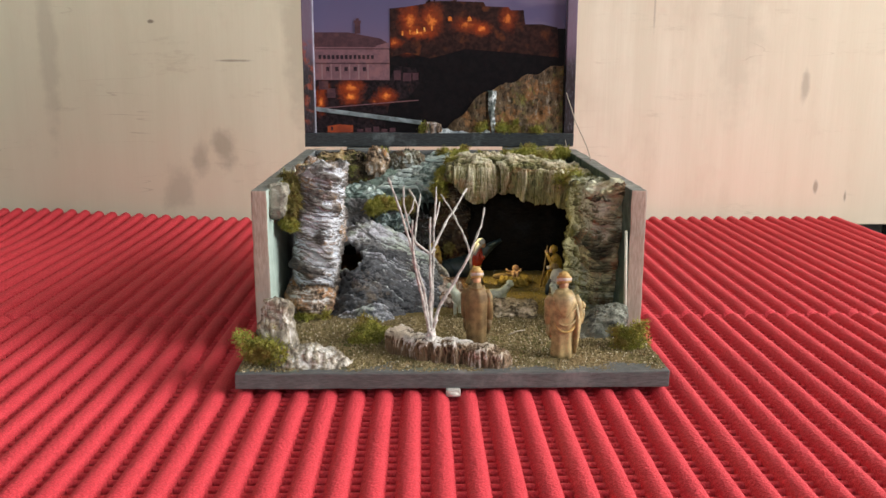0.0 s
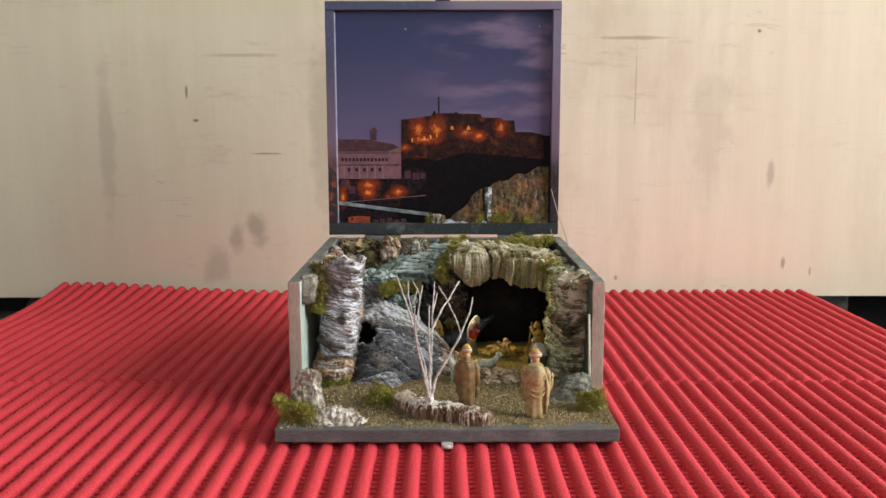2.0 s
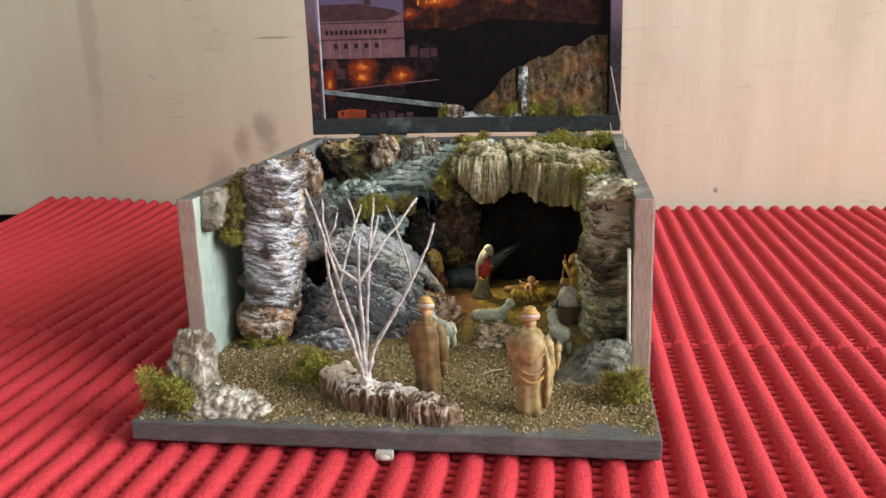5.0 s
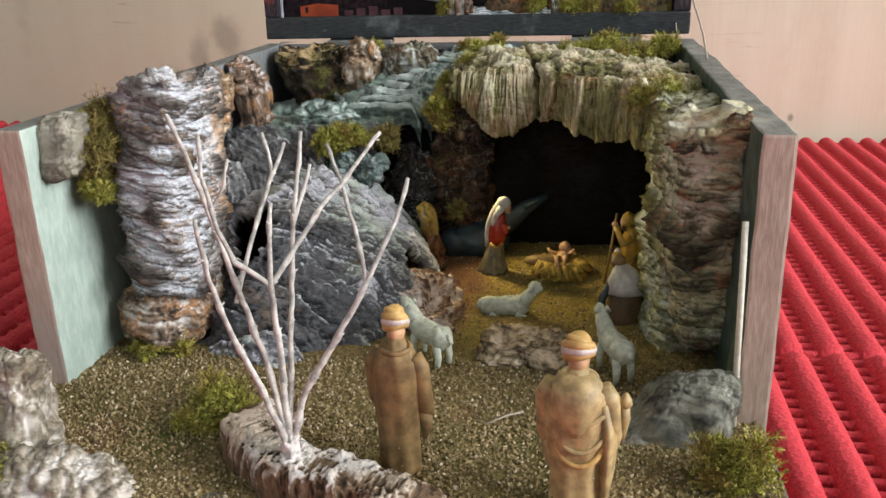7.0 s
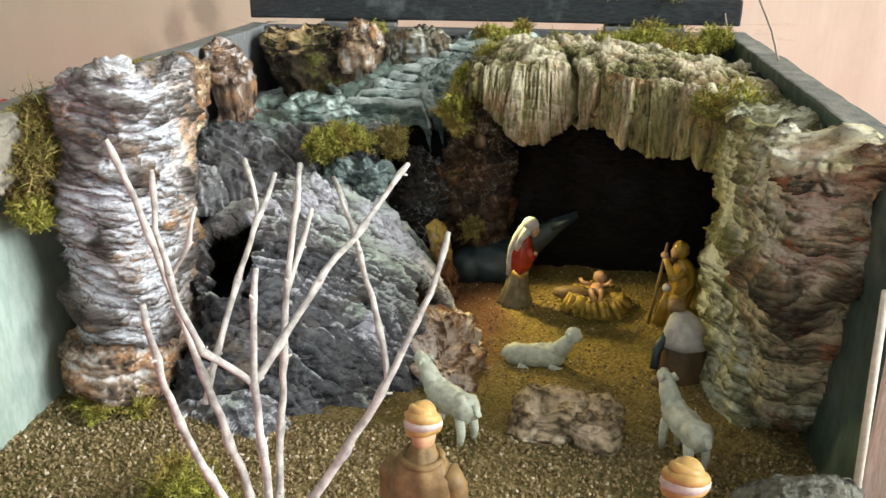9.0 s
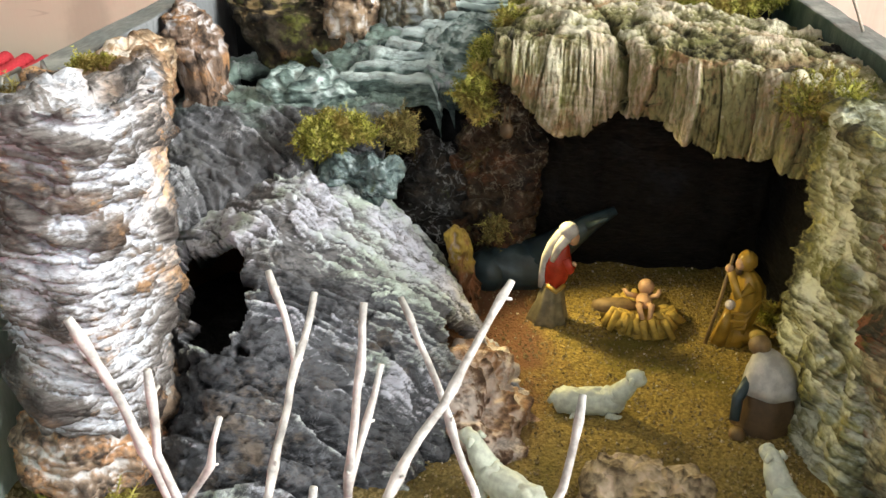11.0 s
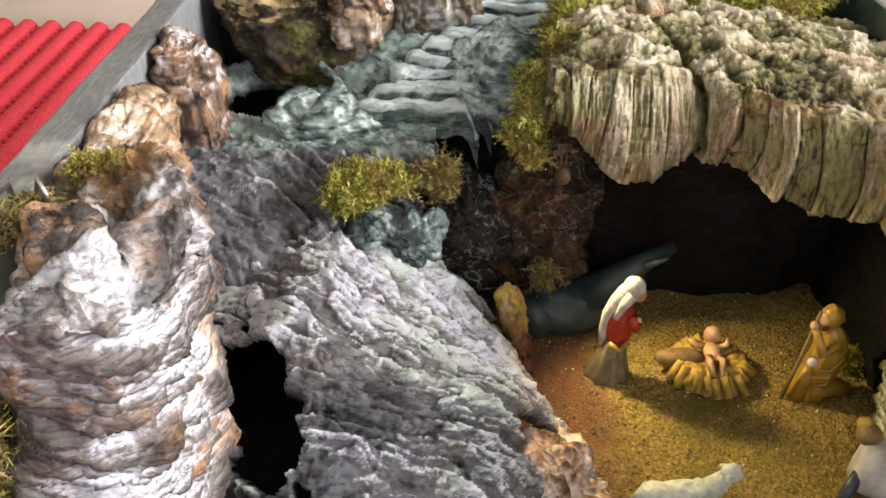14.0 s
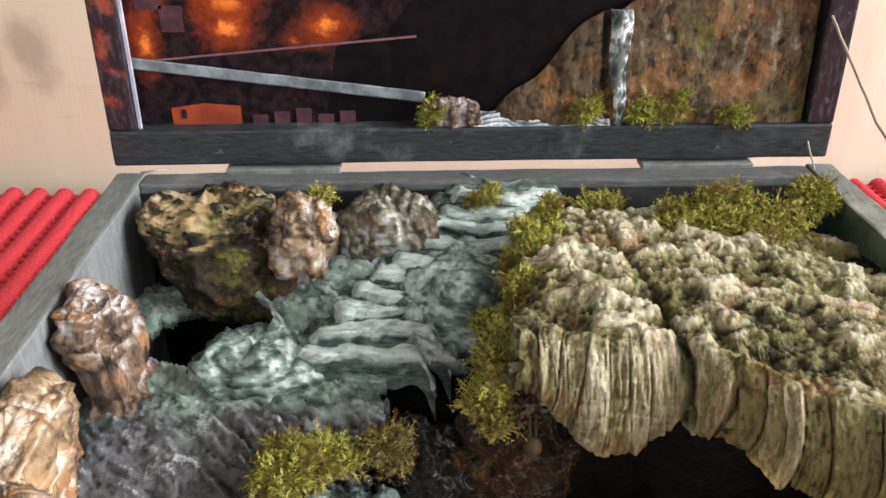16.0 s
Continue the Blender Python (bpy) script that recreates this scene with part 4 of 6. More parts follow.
lb = box(-0.009, 0.005, LY0 + 0.002, LY0 + 0.01, LZ1, LZ1 + 0.008, 0.001, 2)
part("lid_catch", lb, "black", lid, "small black catch on the lid")


# ---- ground ----
def ground_height(x, y):
    p = Vector((x, y, 0))
    h = 0.0125 + 0.0012 * fbm(p, 40, 4)
    if y < -0.05:
        h -= 0.0009 * (-0.05 - y) / 0.017 * 3 * (0.6 + 0.8 * noise.noise(p * 60))
    if y > -0.045:
        h = max(h, 0.0123)
    if y > 0.06:
        h -= 0.003 * min(1, (y - 0.06) / 0.05)
    return h


def ground_sheet(name, x0, x1, y0, y1, nu, nv):
    verts, faces = [], []
    for i in range(nu):
        for j in range(nv):
            x, y = x0 + (x1 - x0) * i / (nu - 1), y0 + (y1 - y0) * j / (nv - 1)
            verts.append((x, y, ground_height(x, y) + 0.0005 * noise.noise(Vector((x, y, 0)) * 900)))
    for i in range(nu - 1):
        for j in range(nv - 1):
            a = i * nv + j
            faces.append((a, a + nv, a + nv + 1, a + 1))
    return mesh_from(name, verts, faces)


g = ground_sheet("sand_bed", -0.1125, 0.1125, -0.0665, -0.0002, 190, 60)
g.materials.append(M["sand"])
tagged(new("sand_bed", g), "glued ochre sand bed with green and reddish stains on the flap", "sand")
g = ground_sheet("cave_sand", -W + T, W - T, -0.0002, 0.222, 150, 150)
g.materials.append(M["cave_sand"])
tagged(new("cave_sand", g), "yellowish glued sand bed on the box floor", "sand")


def grains(name, count, x0, x1, y0, y1, size, label):
    verts, faces = [], []
    for _ in range(count):
        x, y = random.uniform(x0, x1), random.uniform(y0, y1)
        if noise.noise(Vector((x, y, 0)) * 70) < random.uniform(-0.9, 0.2):
            continue
        c = Vector((x, y, ground_height(x, y) + 0.0002))
        r = size * random.uniform(0.5, 1.25)
        m = Euler((random.uniform(0, 6), random.uniform(0, 6), random.uniform(0, 6))).to_matrix()
        b = len(verts)
        for d in ((1, 0, 0), (-1, 0, 0), (0, 0.75, 0), (0, -0.75, 0), (0, 0, 0.55), (0, 0, -0.55)):
            verts.append(c + m @ Vector(d) * r * random.uniform(0.75, 1.25))
        for f in ((0, 2, 4), (2, 1, 4), (1, 3, 4), (3, 0, 4), (2, 0, 5), (1, 2, 5), (3, 1, 5), (0, 3, 5)):
            faces.append(tuple(b + k for k in f))
    me = mesh_from(name, verts, faces, None, False)
    me.materials.append(M["grain"])
    return tagged(new(name, me), label, "gravel", "", "stuff")


grains("gravel", 24000, -0.112, 0.1125, -0.066, 0.03, 0.00075, "coarse tan and brown gravel grains")
grains("gravel", 7000, -0.02, 0.1, 0.03, 0.19, 0.0005, "fine ochre sand grains on the cave floor")


# ---- bark rocks inside the box ----
def pillar_left(u, v):
    a = -2 * math.pi * u
    body = min(1, v / 0.8)
    z = 0.03 + 0.0765 * body
    k = 1.0 if v < 0.8 else math.sqrt(max(0, 1 - ((v - 0.8) / 0.2) ** 2))
    if v < 0.05:
        k *= v / 0.05
        z = 0.033
    grow = 0.84 + 0.16 * min(1, body / 0.4)
    ca, sa = math.cos(a), math.sin(a)
    ca = math.copysign(abs(ca) ** 0.7, ca)
    sa = math.copysign(abs(sa) ** 0.7, sa)
    back = max(0.0, sa)
    cx = -0.0785 - 0.004 * (1 - body) - 0.0135 * back * k
    half = (0.0152 - 0.006 * back) * grow
    return (cx + half * k * ca, 0.047 + (0.026 if sa < 0 else 0.05) * grow * k * sa, z - 0.009 * back * body - 0.009 * max(0.0, -ca * k) ** 2 * body ** 3 + 0.002 * (k < 1) * math.sin(3 * a))


def pillar_relief(u, v, p):
    q = p + Vector((4.2, 1.1, 0.3))
    w = p.z / 0.0036 + 0.3 * p.x / 0.0058 + 1.6 * noise.noise(q * 42) + 0.9 * noise.noise(q * 120) + 0.6 * noise.noise(q * 300)
    fine = 0.0016 * layers(w) * (0.1 + 1.5 * abs(noise.noise(q * 62))) + crust(q, 0.6) + shreds(q.z + 0.3 * q.x, q.x, q.y, 0.6)
    fine += 0.0011 * shingle(q.z + 0.3 * q.x + 0.002 * noise.noise(q * 80), q.x + q.y, 0.0058, 3.4) + 0.0005 * shingle(q.z + 0.3 * q.x, q.x + q.y, 0.0024, 3.0, 3.0)
    chip = -0.0022 * max(0.0, noise.noise(q * 85) - 0.22) / 0.3
    cap = min(1.0, (1 - v) / 0.06)
    return cap * (fine + chip + 0.003 * fbm(q, 48, 3)) + (-0.0016 * sharp(q, 130) - 0.0009 * sharp(q, 330) if v > 0.8 else 0), fine + chip


lump("bark_pillar", sheet("bark_pillar", pillar_left, 300, 290, 0, pillar_relief, True), "bark_left", "tall cork bark pillar with white and rusty washes", "rock pillar")
lump("bark_slab", chunk("bark_slab", (-0.0972, 0.1065, 0.083), (0.0082, 0.0235, 0.0138), rough(0.0032, 0.0008, 0.004, 2, 46.0, 95), 170, 110, 0.5, (0.0, 0.004), 0.1), "bark_slab", "peach and orange bark slab behind the pillar against the side wall")
lump("rusty_stone", chunk("rusty_stone", (-0.087, 0.045, 0.024), (0.0155, 0.024, 0.0125), rough(0.003, 0.0008, 0.005, 2, 2.0, 110), 225, 135), "bark_rust", "rusty orange bark lump under the pillar", "stone")


def fan(u, v):
    x = -0.102 + 0.124 * u
    y = 0.016 + 0.134 * v
    dx, dy = x + 0.056, y - 0.125
    wide = 0.051 + 0.55 * max(0.0, 0.127 - y)
    r = math.sqrt((dx / (min(wide, 0.0745) if dx > 0 else 0.055)) ** 2 + (dy / (0.105 if dy < 0 else 0.05)) ** 2)
    r = max(0.0, r + 0.1 * noise.noise(Vector((x, y, 3.3)) * 38))
    z = 0.0085 + 0.044 * max(0.0, 1 - r ** 2.3)
    if r > 1:
        z -= 0.06 * (r - 1)
    return (x, y, z)


def fan_relief(u, v, p):
    q = p + Vector((1.2, 7.1, 0.6))
    level = p.z * 1.3 - 0.16 * p.y + 0.1 * p.x
    low = max(0.0, min(1.0, (0.098 - p.y) / 0.03))
    w = level / 0.0062 + 1.5 * noise.noise(q * 36) + 0.7 * noise.noise(q * 105)
    w2 = level / 0.0023 + 1.6 * noise.noise(q * 70) + 0.9 * noise.noise(q * 210)
    plate = 0.0036 * layers(w) * (0.15 + 1.3 * abs(noise.noise(q * 34))) * (0.25 + 0.75 * low)
    thin = 0.0012 * layers(w2) * (0.2 + abs(noise.noise(q * 80)))
    across = q.y + (0.62 - 0.5 * low) * (q.x - 1.15) + 0.005 * noise.noise(q * 42) + 0.0012 * noise.noise(q * 160)
    along = q.x - 0.5 * q.y
    flakes = 0.0021 * shingle(across, along, 0.0105, 3.2, 0.0) + 0.0011 * shingle(across, along, 0.0046, 3.0, 4.0) + 0.0005 * shingle(across, along, 0.0019, 3.0, 8.0)
    strokes = shreds(across, along, 0.0, 0.5)
    fine = flakes + 0.45 * plate * low + 0.4 * thin + strokes + crust(q, 0.4)
    return fine + (0.0024 + 0.0012 * low) * fbm(q, 50, 4), fine


def fan_keep(u, v, p):
    dx, dy = p.x + 0.071, p.y - 0.079
    d = math.sqrt(((dx + 0.45 * dy) / 0.0115) ** 2 + (dy / 0.0255) ** 2) + 0.35 * noise.noise(p * 160) + 0.15 * noise.noise(p * 420)
    if d < 1:
        return False
    d = math.hypot((p.x + 0.003) / 0.0062, (p.y - 0.081) / 0.0075) + 0.4 * noise.noise(p * 220)
    torn = 0.0055 if p.y < 0.088 or p.x < -0.045 else 0.0215 + 0.011 * noise.noise(p * 95) + 0.005 * noise.noise(p * 300)
    return d > 1 and p.z > torn


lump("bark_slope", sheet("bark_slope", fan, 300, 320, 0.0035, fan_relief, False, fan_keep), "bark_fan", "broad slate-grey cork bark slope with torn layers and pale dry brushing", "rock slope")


def upper(u, v):
    x = -0.1045 + 0.102 * u
    edge = 0.1215 + 0.004 * noise.noise(Vector((x * 90, 0.3, 2))) - 0.02 * max(0.0, min(1.0, (-0.07 - x) / 0.03)) + 0.5 * max(0, x + 0.05)
    y = edge + (0.222 - edge) * v
    d = y - edge
    z = 0.054 + 0.0125 * max(0.0, min(1, (y - 0.124) / 0.025)) + 0.022 * max(0.0, min(1, (y - 0.155) / 0.06)) * max(0.0, min(1, (x + 0.095) / 0.05))
    z -= 0.011 * math.exp(-d / 0.0045)
    return (x, y, z)


def upper_relief(u, v, p):
    h, fine = fan_relief(u, v, p + Vector((0.3, 0.2, 0.1)))
    return h + 0.0012 * fbm(p, 90, 3), fine


def upper_keep(u, v, p):
    e = 0.0035 * noise.noise(p * 110) + 0.002 * noise.noise(p * 300)
    pit = math.hypot((p.x + 0.081) / 0.02, (p.y - 0.186) / 0.0145) + 30 * e
    return pit > 1 and not (p.x > -0.0305 + 1.4 * e and p.y < 0.166 + e) and p.x < -0.006 + 2 * e


lump("bark_ledge", sheet("bark_ledge", upper, 230, 200, 0.005, upper_relief, False, upper_keep),
     "bark_upper", "grey-green cork bark ledge above the slope", "rock ledge")

lump("bark_chip", chunk("bark_chip", (-0.0965, 0.1625, 0.0775), (0.006, 0.0115, 0.0215), rough(0.0034, 0.0012, 0.005, 2, 5.0, 90), 150, 130, 0.45, (-0.002, -0.003), -0.1),
     "bark_chip", "upright orange-brown bark chip leaning on the side wall")
lump("bark_boulder", chunk("bark_boulder", (-0.0725, 0.2095, 0.0765), (0.0195, 0.0125, 0.0205), rough(0.0055, 0.0008, 0.005, 2, 8.0, 62), 220, 140, 0.55, (-0.0095, 0.007), 0.25),
     "bark_brown", "dark brown mossy bark boulder in the back corner")
lump("bark_stub", chunk("bark_stub", (-0.0525, 0.2055, 0.087), (0.0098, 0.0105, 0.0135), rough(0.0036, 0.0008, 0.004, 0, 11.0, 100), 120, 90, 0.6, (0.001, -0.003)),
     "bark_stub", "small tan and white bark stub")
lump("bark_curl", chunk("bark_curl", (-0.0285, 0.2115, 0.089), (0.0155, 0.0135, 0.0095), rough(0.0026, 0.0013, 0.0042, 0, 13.0, 100), 120, 70),
     "bark_curl", "curled olive-grey bark lump beside the steps")

bm = bmesh.new()
tube(bm, [(-0.1022, 0.0745, 0.094), (-0.1016, 0.0738, 0.0995), (-0.1004, 0.0728, 0.1028), (-0.0992, 0.0718, 0.1), (-0.0988, 0.0714, 0.0965)], 0.0005, 0.0005, 8)
finish("wire_loop", bm, ("steel",), "small bent pale wire loop at the box rim", "wire")

# rock-cut steps climbing to the back
stairs = empty("rock_stairway", (-0.03, 0.18, 0.065), "green-white painted plaster steps climbing to the back", "steps")
STEPS = 10
for k in range(STEPS):
    t = k / (STEPS - 1)
    cx, cy, z = -0.0355 + 0.0425 * t, 0.1715 + 0.0515 * t, 0.0765 + 0.0205 * t
    wide = 0.0195

    def tread(u, v, cx=cx, cy=cy, z=z, wide=wide, k=k):
        x = cx + wide * (2 * u - 1)
        prof = v * 4
        y, h = cy - 0.006, z
        if prof < 1:
            h = z - 0.01 * (1 - prof)
        elif prof < 3:
            y = cy - 0.006 + 0.013 * (prof - 1) / 2
            h = z - 0.0012 * (prof - 1)
        else:
            y, h = cy + 0.007, z - 0.01 * (prof - 3)
        q = Vector((x, y, k * 2.0))
        h -= 0.012 * (max(0.0, abs(2 * u - 1) - 0.72) / 0.28) ** 1.5
        h += 0.0012 * noise.noise(Vector((x * 90, k * 3.0, 0)))
        return (x + 0.003 * noise.noise(q * 100), y + 0.0045 * noise.noise(Vector((x * 75, k, 1.5))) - 0.08 * (x - cx), h)

    o = part("step", sheet("step", tread, 60, 34, 0, lambda u, v, p: (0.001 * fbm(p, 90, 3) + crust(p, 0.35) + 0.0006 * sharp(Vector((p.x * 0.25, p.y, p.z)), 420), 0.0005 * fbm(p, 110, 2) + crust(p, 0.3) + 0.0004 * sharp(Vector((p.x * 0.25, p.y, p.z)), 420) + (0.0009 if 0.2 < v < 0.45 else -0.0006))), "stairs", stairs)
    o.matrix_parent_inverse = Matrix.Translation((0.03, -0.18, -0.065))
lump("step_mass", chunk("step_mass", (-0.007, 0.1905, 0.0745), (0.0175, 0.02, 0.0145), rough(0.0035, 0.0008, 0.005, 2, 19.0, 80), 120, 90), "stairs", "grey-green rough rock mass under the steps", "rock")
lump("step_bank", chunk("step_bank", (-0.0625, 0.1715, 0.0665), (0.017, 0.0135, 0.0085), rough(0.0045, 0.001, 0.004, 2, 17.0, 95), 120, 70), "stairs", "lumpy green-white plaster at the foot of the steps")


# cave roof
def roof_lip(x):
    return 0.1385 - 0.08 * x if x < 0.037 else 0.1355 - 0.72 * (x - 0.037)


def bump(x, at, wide):
    return math.exp(-((x - at) / wide) ** 2)


def roof(u, v):
    x = -0.006 + 0.1115 * u
    lip_y = roof_lip(x) + 0.0015 * math.sin(x * 190)
    lip_z = 0.0755 - 0.0075 * bump(x, 0.0255, 0.009) - 0.0065 * bump(x, 0.066, 0.0085) - 0.007 * bump(x, 0.085, 0.0085) + 0.007 * bump(x, 0.004, 0.007)
    lip_z += 0.0016 * noise.noise(Vector((x * 240, 1.2, 0))) + 0.0008 * noise.noise(Vector((x * 700, 4.2, 0)))
    crest = 0.0935 + 0.0012 * math.sin(x * 60) - 0.006 * max(0, (x - 0.075) / 0.03)
    top = crest + 0.0045
    if v < 0.1:
        k = v / 0.1
        return (x, lip_y + 0.014 * (1 - k), lip_z + 0.011 * (1 - k) ** 2)
    if v < 0.42:
        k = (v - 0.1) / 0.32
        return (x, lip_y + 0.005 * k ** 2 - 0.0025 * math.sin(math.pi * k), lip_z + (crest - lip_z) * k)
    if v < 0.5:
        k = (v - 0.42) / 0.08
        return (x, lip_y + 0.005 + 0.0045 * k, crest + 0.0016 * math.sin(math.pi * k))
    k = (v - 0.5) / 0.5
    return (x, lip_y + 0.0095 + (0.222 - lip_y - 0.0095) * k, crest + (top - crest) * math.sin(min(1, k * 2.2) * math.pi / 2) - 0.012 * max(0, k - 0.6) / 0.4 + 0.0015 * math.sin(3 * math.pi * k))


def roof_relief(u, v, p):
    q = p + Vector((9.1, 0.4, 2.2))
    front = max(0.0, min(1.0, (0.46 - v) / 0.07))
    long = Vector((q.x, q.y * 0.3, q.z * 0.12))
    w = p.x / 0.0058 + 1.8 * noise.noise(long * 70) + 0.35 * noise.noise(long * 260)
    block = math.floor(w)
    k = w - block
    flute = 0.003 * noise.noise(Vector((block * 7.31, 0.5, 1.5))) + 0.0005 * sharp(long, 260) + 0.0005 * sharp(long, 620) + 0.0003 * sharp(long, 1300)
    gap = -0.0026 * max(0, 1 - min(k, 1 - k) / 0.07) * max(0.0, min(1.0, 0.45 + 1.6 * noise.noise(Vector((block * 3.7, p.z * 70, 0.5)))))
    band = 0.0006 * layers(p.z / 0.0042 + 1.2 * noise.noise(q * 70)) * max(0.0, noise.noise(q * 40) + 0.2)
    crease = -0.005 * math.exp(-((p.x - 0.0405 + 0.15 * (p.y - 0.13) + 0.0015 * noise.noise(q * 150)) / 0.001) ** 2) * min(1, front + 0.3)
    knobs = 0.0026 * fbm(q, 60, 4) - 0.0007 * sharp(q, 95) + 0.0012 * noise.noise(q * 150) + 0.0009 * noise.noise(q * 330) + 0.0013 * shingle(q.y + 0.2 * q.x, q.x, 0.007, 2.2) + 0.0008 * shingle(q.y, q.x, 0.003, 2.0, 5.0)
    fine = front * (flute + gap + band) + (1 - front) * knobs + crust(q, 0.35 + 0.55 * (1 - front))
    return fine + front * 0.0016 * fbm(q, 45, 2) + crease, fine + 0.5 * crease


def roof_keep(u, v, p):
    return p.x > 0.0025 + 0.3 * max(0, p.y - 0.15) + 0.004 * noise.noise(p * 120) + 0.002 * noise.noise(p * 330)


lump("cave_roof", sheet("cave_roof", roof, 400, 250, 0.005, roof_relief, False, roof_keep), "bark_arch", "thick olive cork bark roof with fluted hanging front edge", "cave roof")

lump("bark_column", chunk("bark_column", (0.0035, 0.1575, 0.04), (0.0145, 0.0125, 0.039), rough(0.0075, 0.0006, 0.005, 2, 21.0, 75), 200, 190, 0.85), "bark_column", "brown lumpy bark column beside the cave mouth", "rock pillar")
lump("bark_web", chunk("bark_web", (-0.018, 0.1585, 0.034), (0.0145, 0.0105, 0.0225), rough(0.0045, 0.0004, 0.004, 2, 22.0, 90), 150, 130, 0.85), "bark_web", "dark grey webby bark lump below the ledge hole")
# Four added near-black lumps, giving openings and cave side their shade by colour.
lump("shade_lump", chunk("shade_lump", (-0.074, 0.088, 0.0115), (0.026, 0.05, 0.006), rough(0.002, 0, 0, 2, 24.0, 90), 60, 40), "shade_black", "near-black lump standing for shade in the hollow behind the pillar")
lump("cave_dark_lump", chunk("cave_dark_lump", (0.1035, 0.152, 0.046), (0.007, 0.05, 0.045), rough(0.003, 0, 0, 2, 28.0, 80), 150, 105, 0.5), "shade_black", "near-black lump standing for shade along the cave side")
lump("shade_lump", chunk("shade_lump", (-0.084, 0.183, 0.036), (0.022, 0.016, 0.012), rough(0.002, 0, 0, 2, 26.0, 90), 60, 40), "shade_black", "near-black lump standing for shade at the bottom of the pit")
lump("shade_backing", chunk("shade_backing", (-0.028, 0.178, 0.03), (0.032, 0.012, 0.034), rough(0.004, 0, 0, 2, 23.0, 70), 135, 105), "shade_black", "near-black lump standing for shade behind the ledge")
lump("bark_splinter", chunk("bark_splinter", (-0.005, 0.1262, 0.0205), (0.0042, 0.0042, 0.0195), rough(0.0016, 0.0004, 0.004, 0, 25.0, 140), 90, 110, 0.75, (-0.003, 0)), "splinter", "reddish-brown bark splinter with a yellow top standing in the sand")
lump("ledge_lip", chunk("ledge_lip", (-0.0385, 0.1305, 0.0535), (0.0105, 0.0062, 0.0058), rough(0.0062, 0.0014, 0.003, 2, 43.0, 105), 150, 110, 0.8, (0.003, -0.001)), "lip", "blue-green plaster lip at the edge of the bark ledge")
lump("pink_stone", chunk("pink_stone", (0.0045, 0.0715, 0.0145), (0.0098, 0.0215, 0.0105), rough(0.0055, 0.0012, 0.005, 2, 27.0, 85), 170, 110, 0.75, (-0.005, 0), -0.2), "bark_peach", "pinkish pale torn bark piece beside the slope", "stone")
lump("cave_dark_lump", chunk("cave_dark_lump", (0.058, 0.19, 0.043), (0.052, 0.03, 0.043), rough(0.005, 0, 0, 2, 29.0, 60), 180, 105, 0.5), "cave_dark", "near-black rough back wall of the cave")


# right-hand pillar
def pillar_right(u, v):
    a = -2 * math.pi * u
    body = min(1, v / 0.85)
    k = 1.0 if v < 0.85 else math.sqrt(max(0, 1 - ((v - 0.85) / 0.15) ** 2))
    ca, sa = math.cos(a), math.sin(a)
    ca = math.copysign(abs(ca) ** 0.8, ca)
    sa = math.copysign(abs(sa) ** 0.8, sa)
    wide = 1 + 0.1 * math.sin(5 * body)
    return (0.0945 + 0.0115 * wide * k * ca, 0.072 + 0.029 * k * sa, 0.006 + 0.085 * body + 0.0015 * math.sin(2 * a))


def right_relief(u, v, p):
    q = p + Vector((2.2, 3.1, 8.3))
    w = p.z / 0.0042 + 1.4 * noise.noise(q * 50) + 0.8 * noise.noise(q * 140) + 0.5 * noise.noise(q * 320)
    chip = -0.0025 * max(0.0, noise.noise(q * 75) - 0.2) / 0.3
    fine = 0.0014 * layers(w) * (0.1 + 1.4 * abs(noise.noise(q * 60))) + crust(q, 0.85) + shreds(q.z, q.x, q.y, 0.6) + chip
    fine += 0.0013 * shingle(q.z + 0.002 * noise.noise(q * 80), q.x + q.y, 0.0062, 3.2) + 0.0006 * shingle(q.z, q.x + q.y, 0.0026, 3.0, 3.0)
    cap = min(1.0, (1 - v) / 0.05)
    return cap * (fine + 0.0035 * fbm(q, 60, 4)), fine


lump("bark_pillar", sheet("bark_pillar", pillar_right, 220, 240, 0, right_relief, True), "bark_right", "olive-brown layered cork bark pillar beside the cave", "rock pillar")


def shoulder(u, v):
    a = -2 * math.pi * u
    body = min(1, v / 0.86)
    k = 1.0 if v < 0.86 else math.sqrt(max(0, 1 - ((v - 0.86) / 0.14) ** 2))
    k *= (0.5 + 0.5 * min(1, body / 0.6) ** 0.8) * min(1, v / 0.03)
    ca, sa = math.cos(a), math.sin(a)
    ca = math.copysign(abs(ca) ** 0.6, ca)
    sa = math.copysign(abs(sa) ** 0.6, sa)
    return (min(0.1065, 0.1 + 0.0152 * k * ca), 0.036 + 0.0185 * k * sa + 0.012 * (1 - body), 0.012 + 0.083 * body + (0.003 if v > 0.86 else 0.0) * (1 - k) + 0.002 * ca * body)


lump("bark_shoulder", sheet("bark_shoulder", shoulder, 220, 230, 0, right_relief, True), "bark_block", "wide layered bark block with rusty streaks against the side wall", "rock pillar")

# small stones on the sand
flat_stone = empty("flat_stone", (0.043, 0.037, 0.0125), "broken flat tan bark wafer lying on the sand", "stone")
for name, at, size, seed, lean in (("left_plate", (-0.0068, 0.001, 0.0028), (0.0092, 0.0092, 0.0048), 31.0, (0.0025, 0.0035)), ("right_plate", (0.0072, -0.0022, 0.0026), (0.0072, 0.0085, 0.0046), 45.0, (-0.001, 0.003))):
    part(name, chunk(name, at, size, rough(0.0024, 0.0011, 0.0026, 2, seed, 120), 130, 80, 0.6, lean, 0.12), "bark_tan", flat_stone)
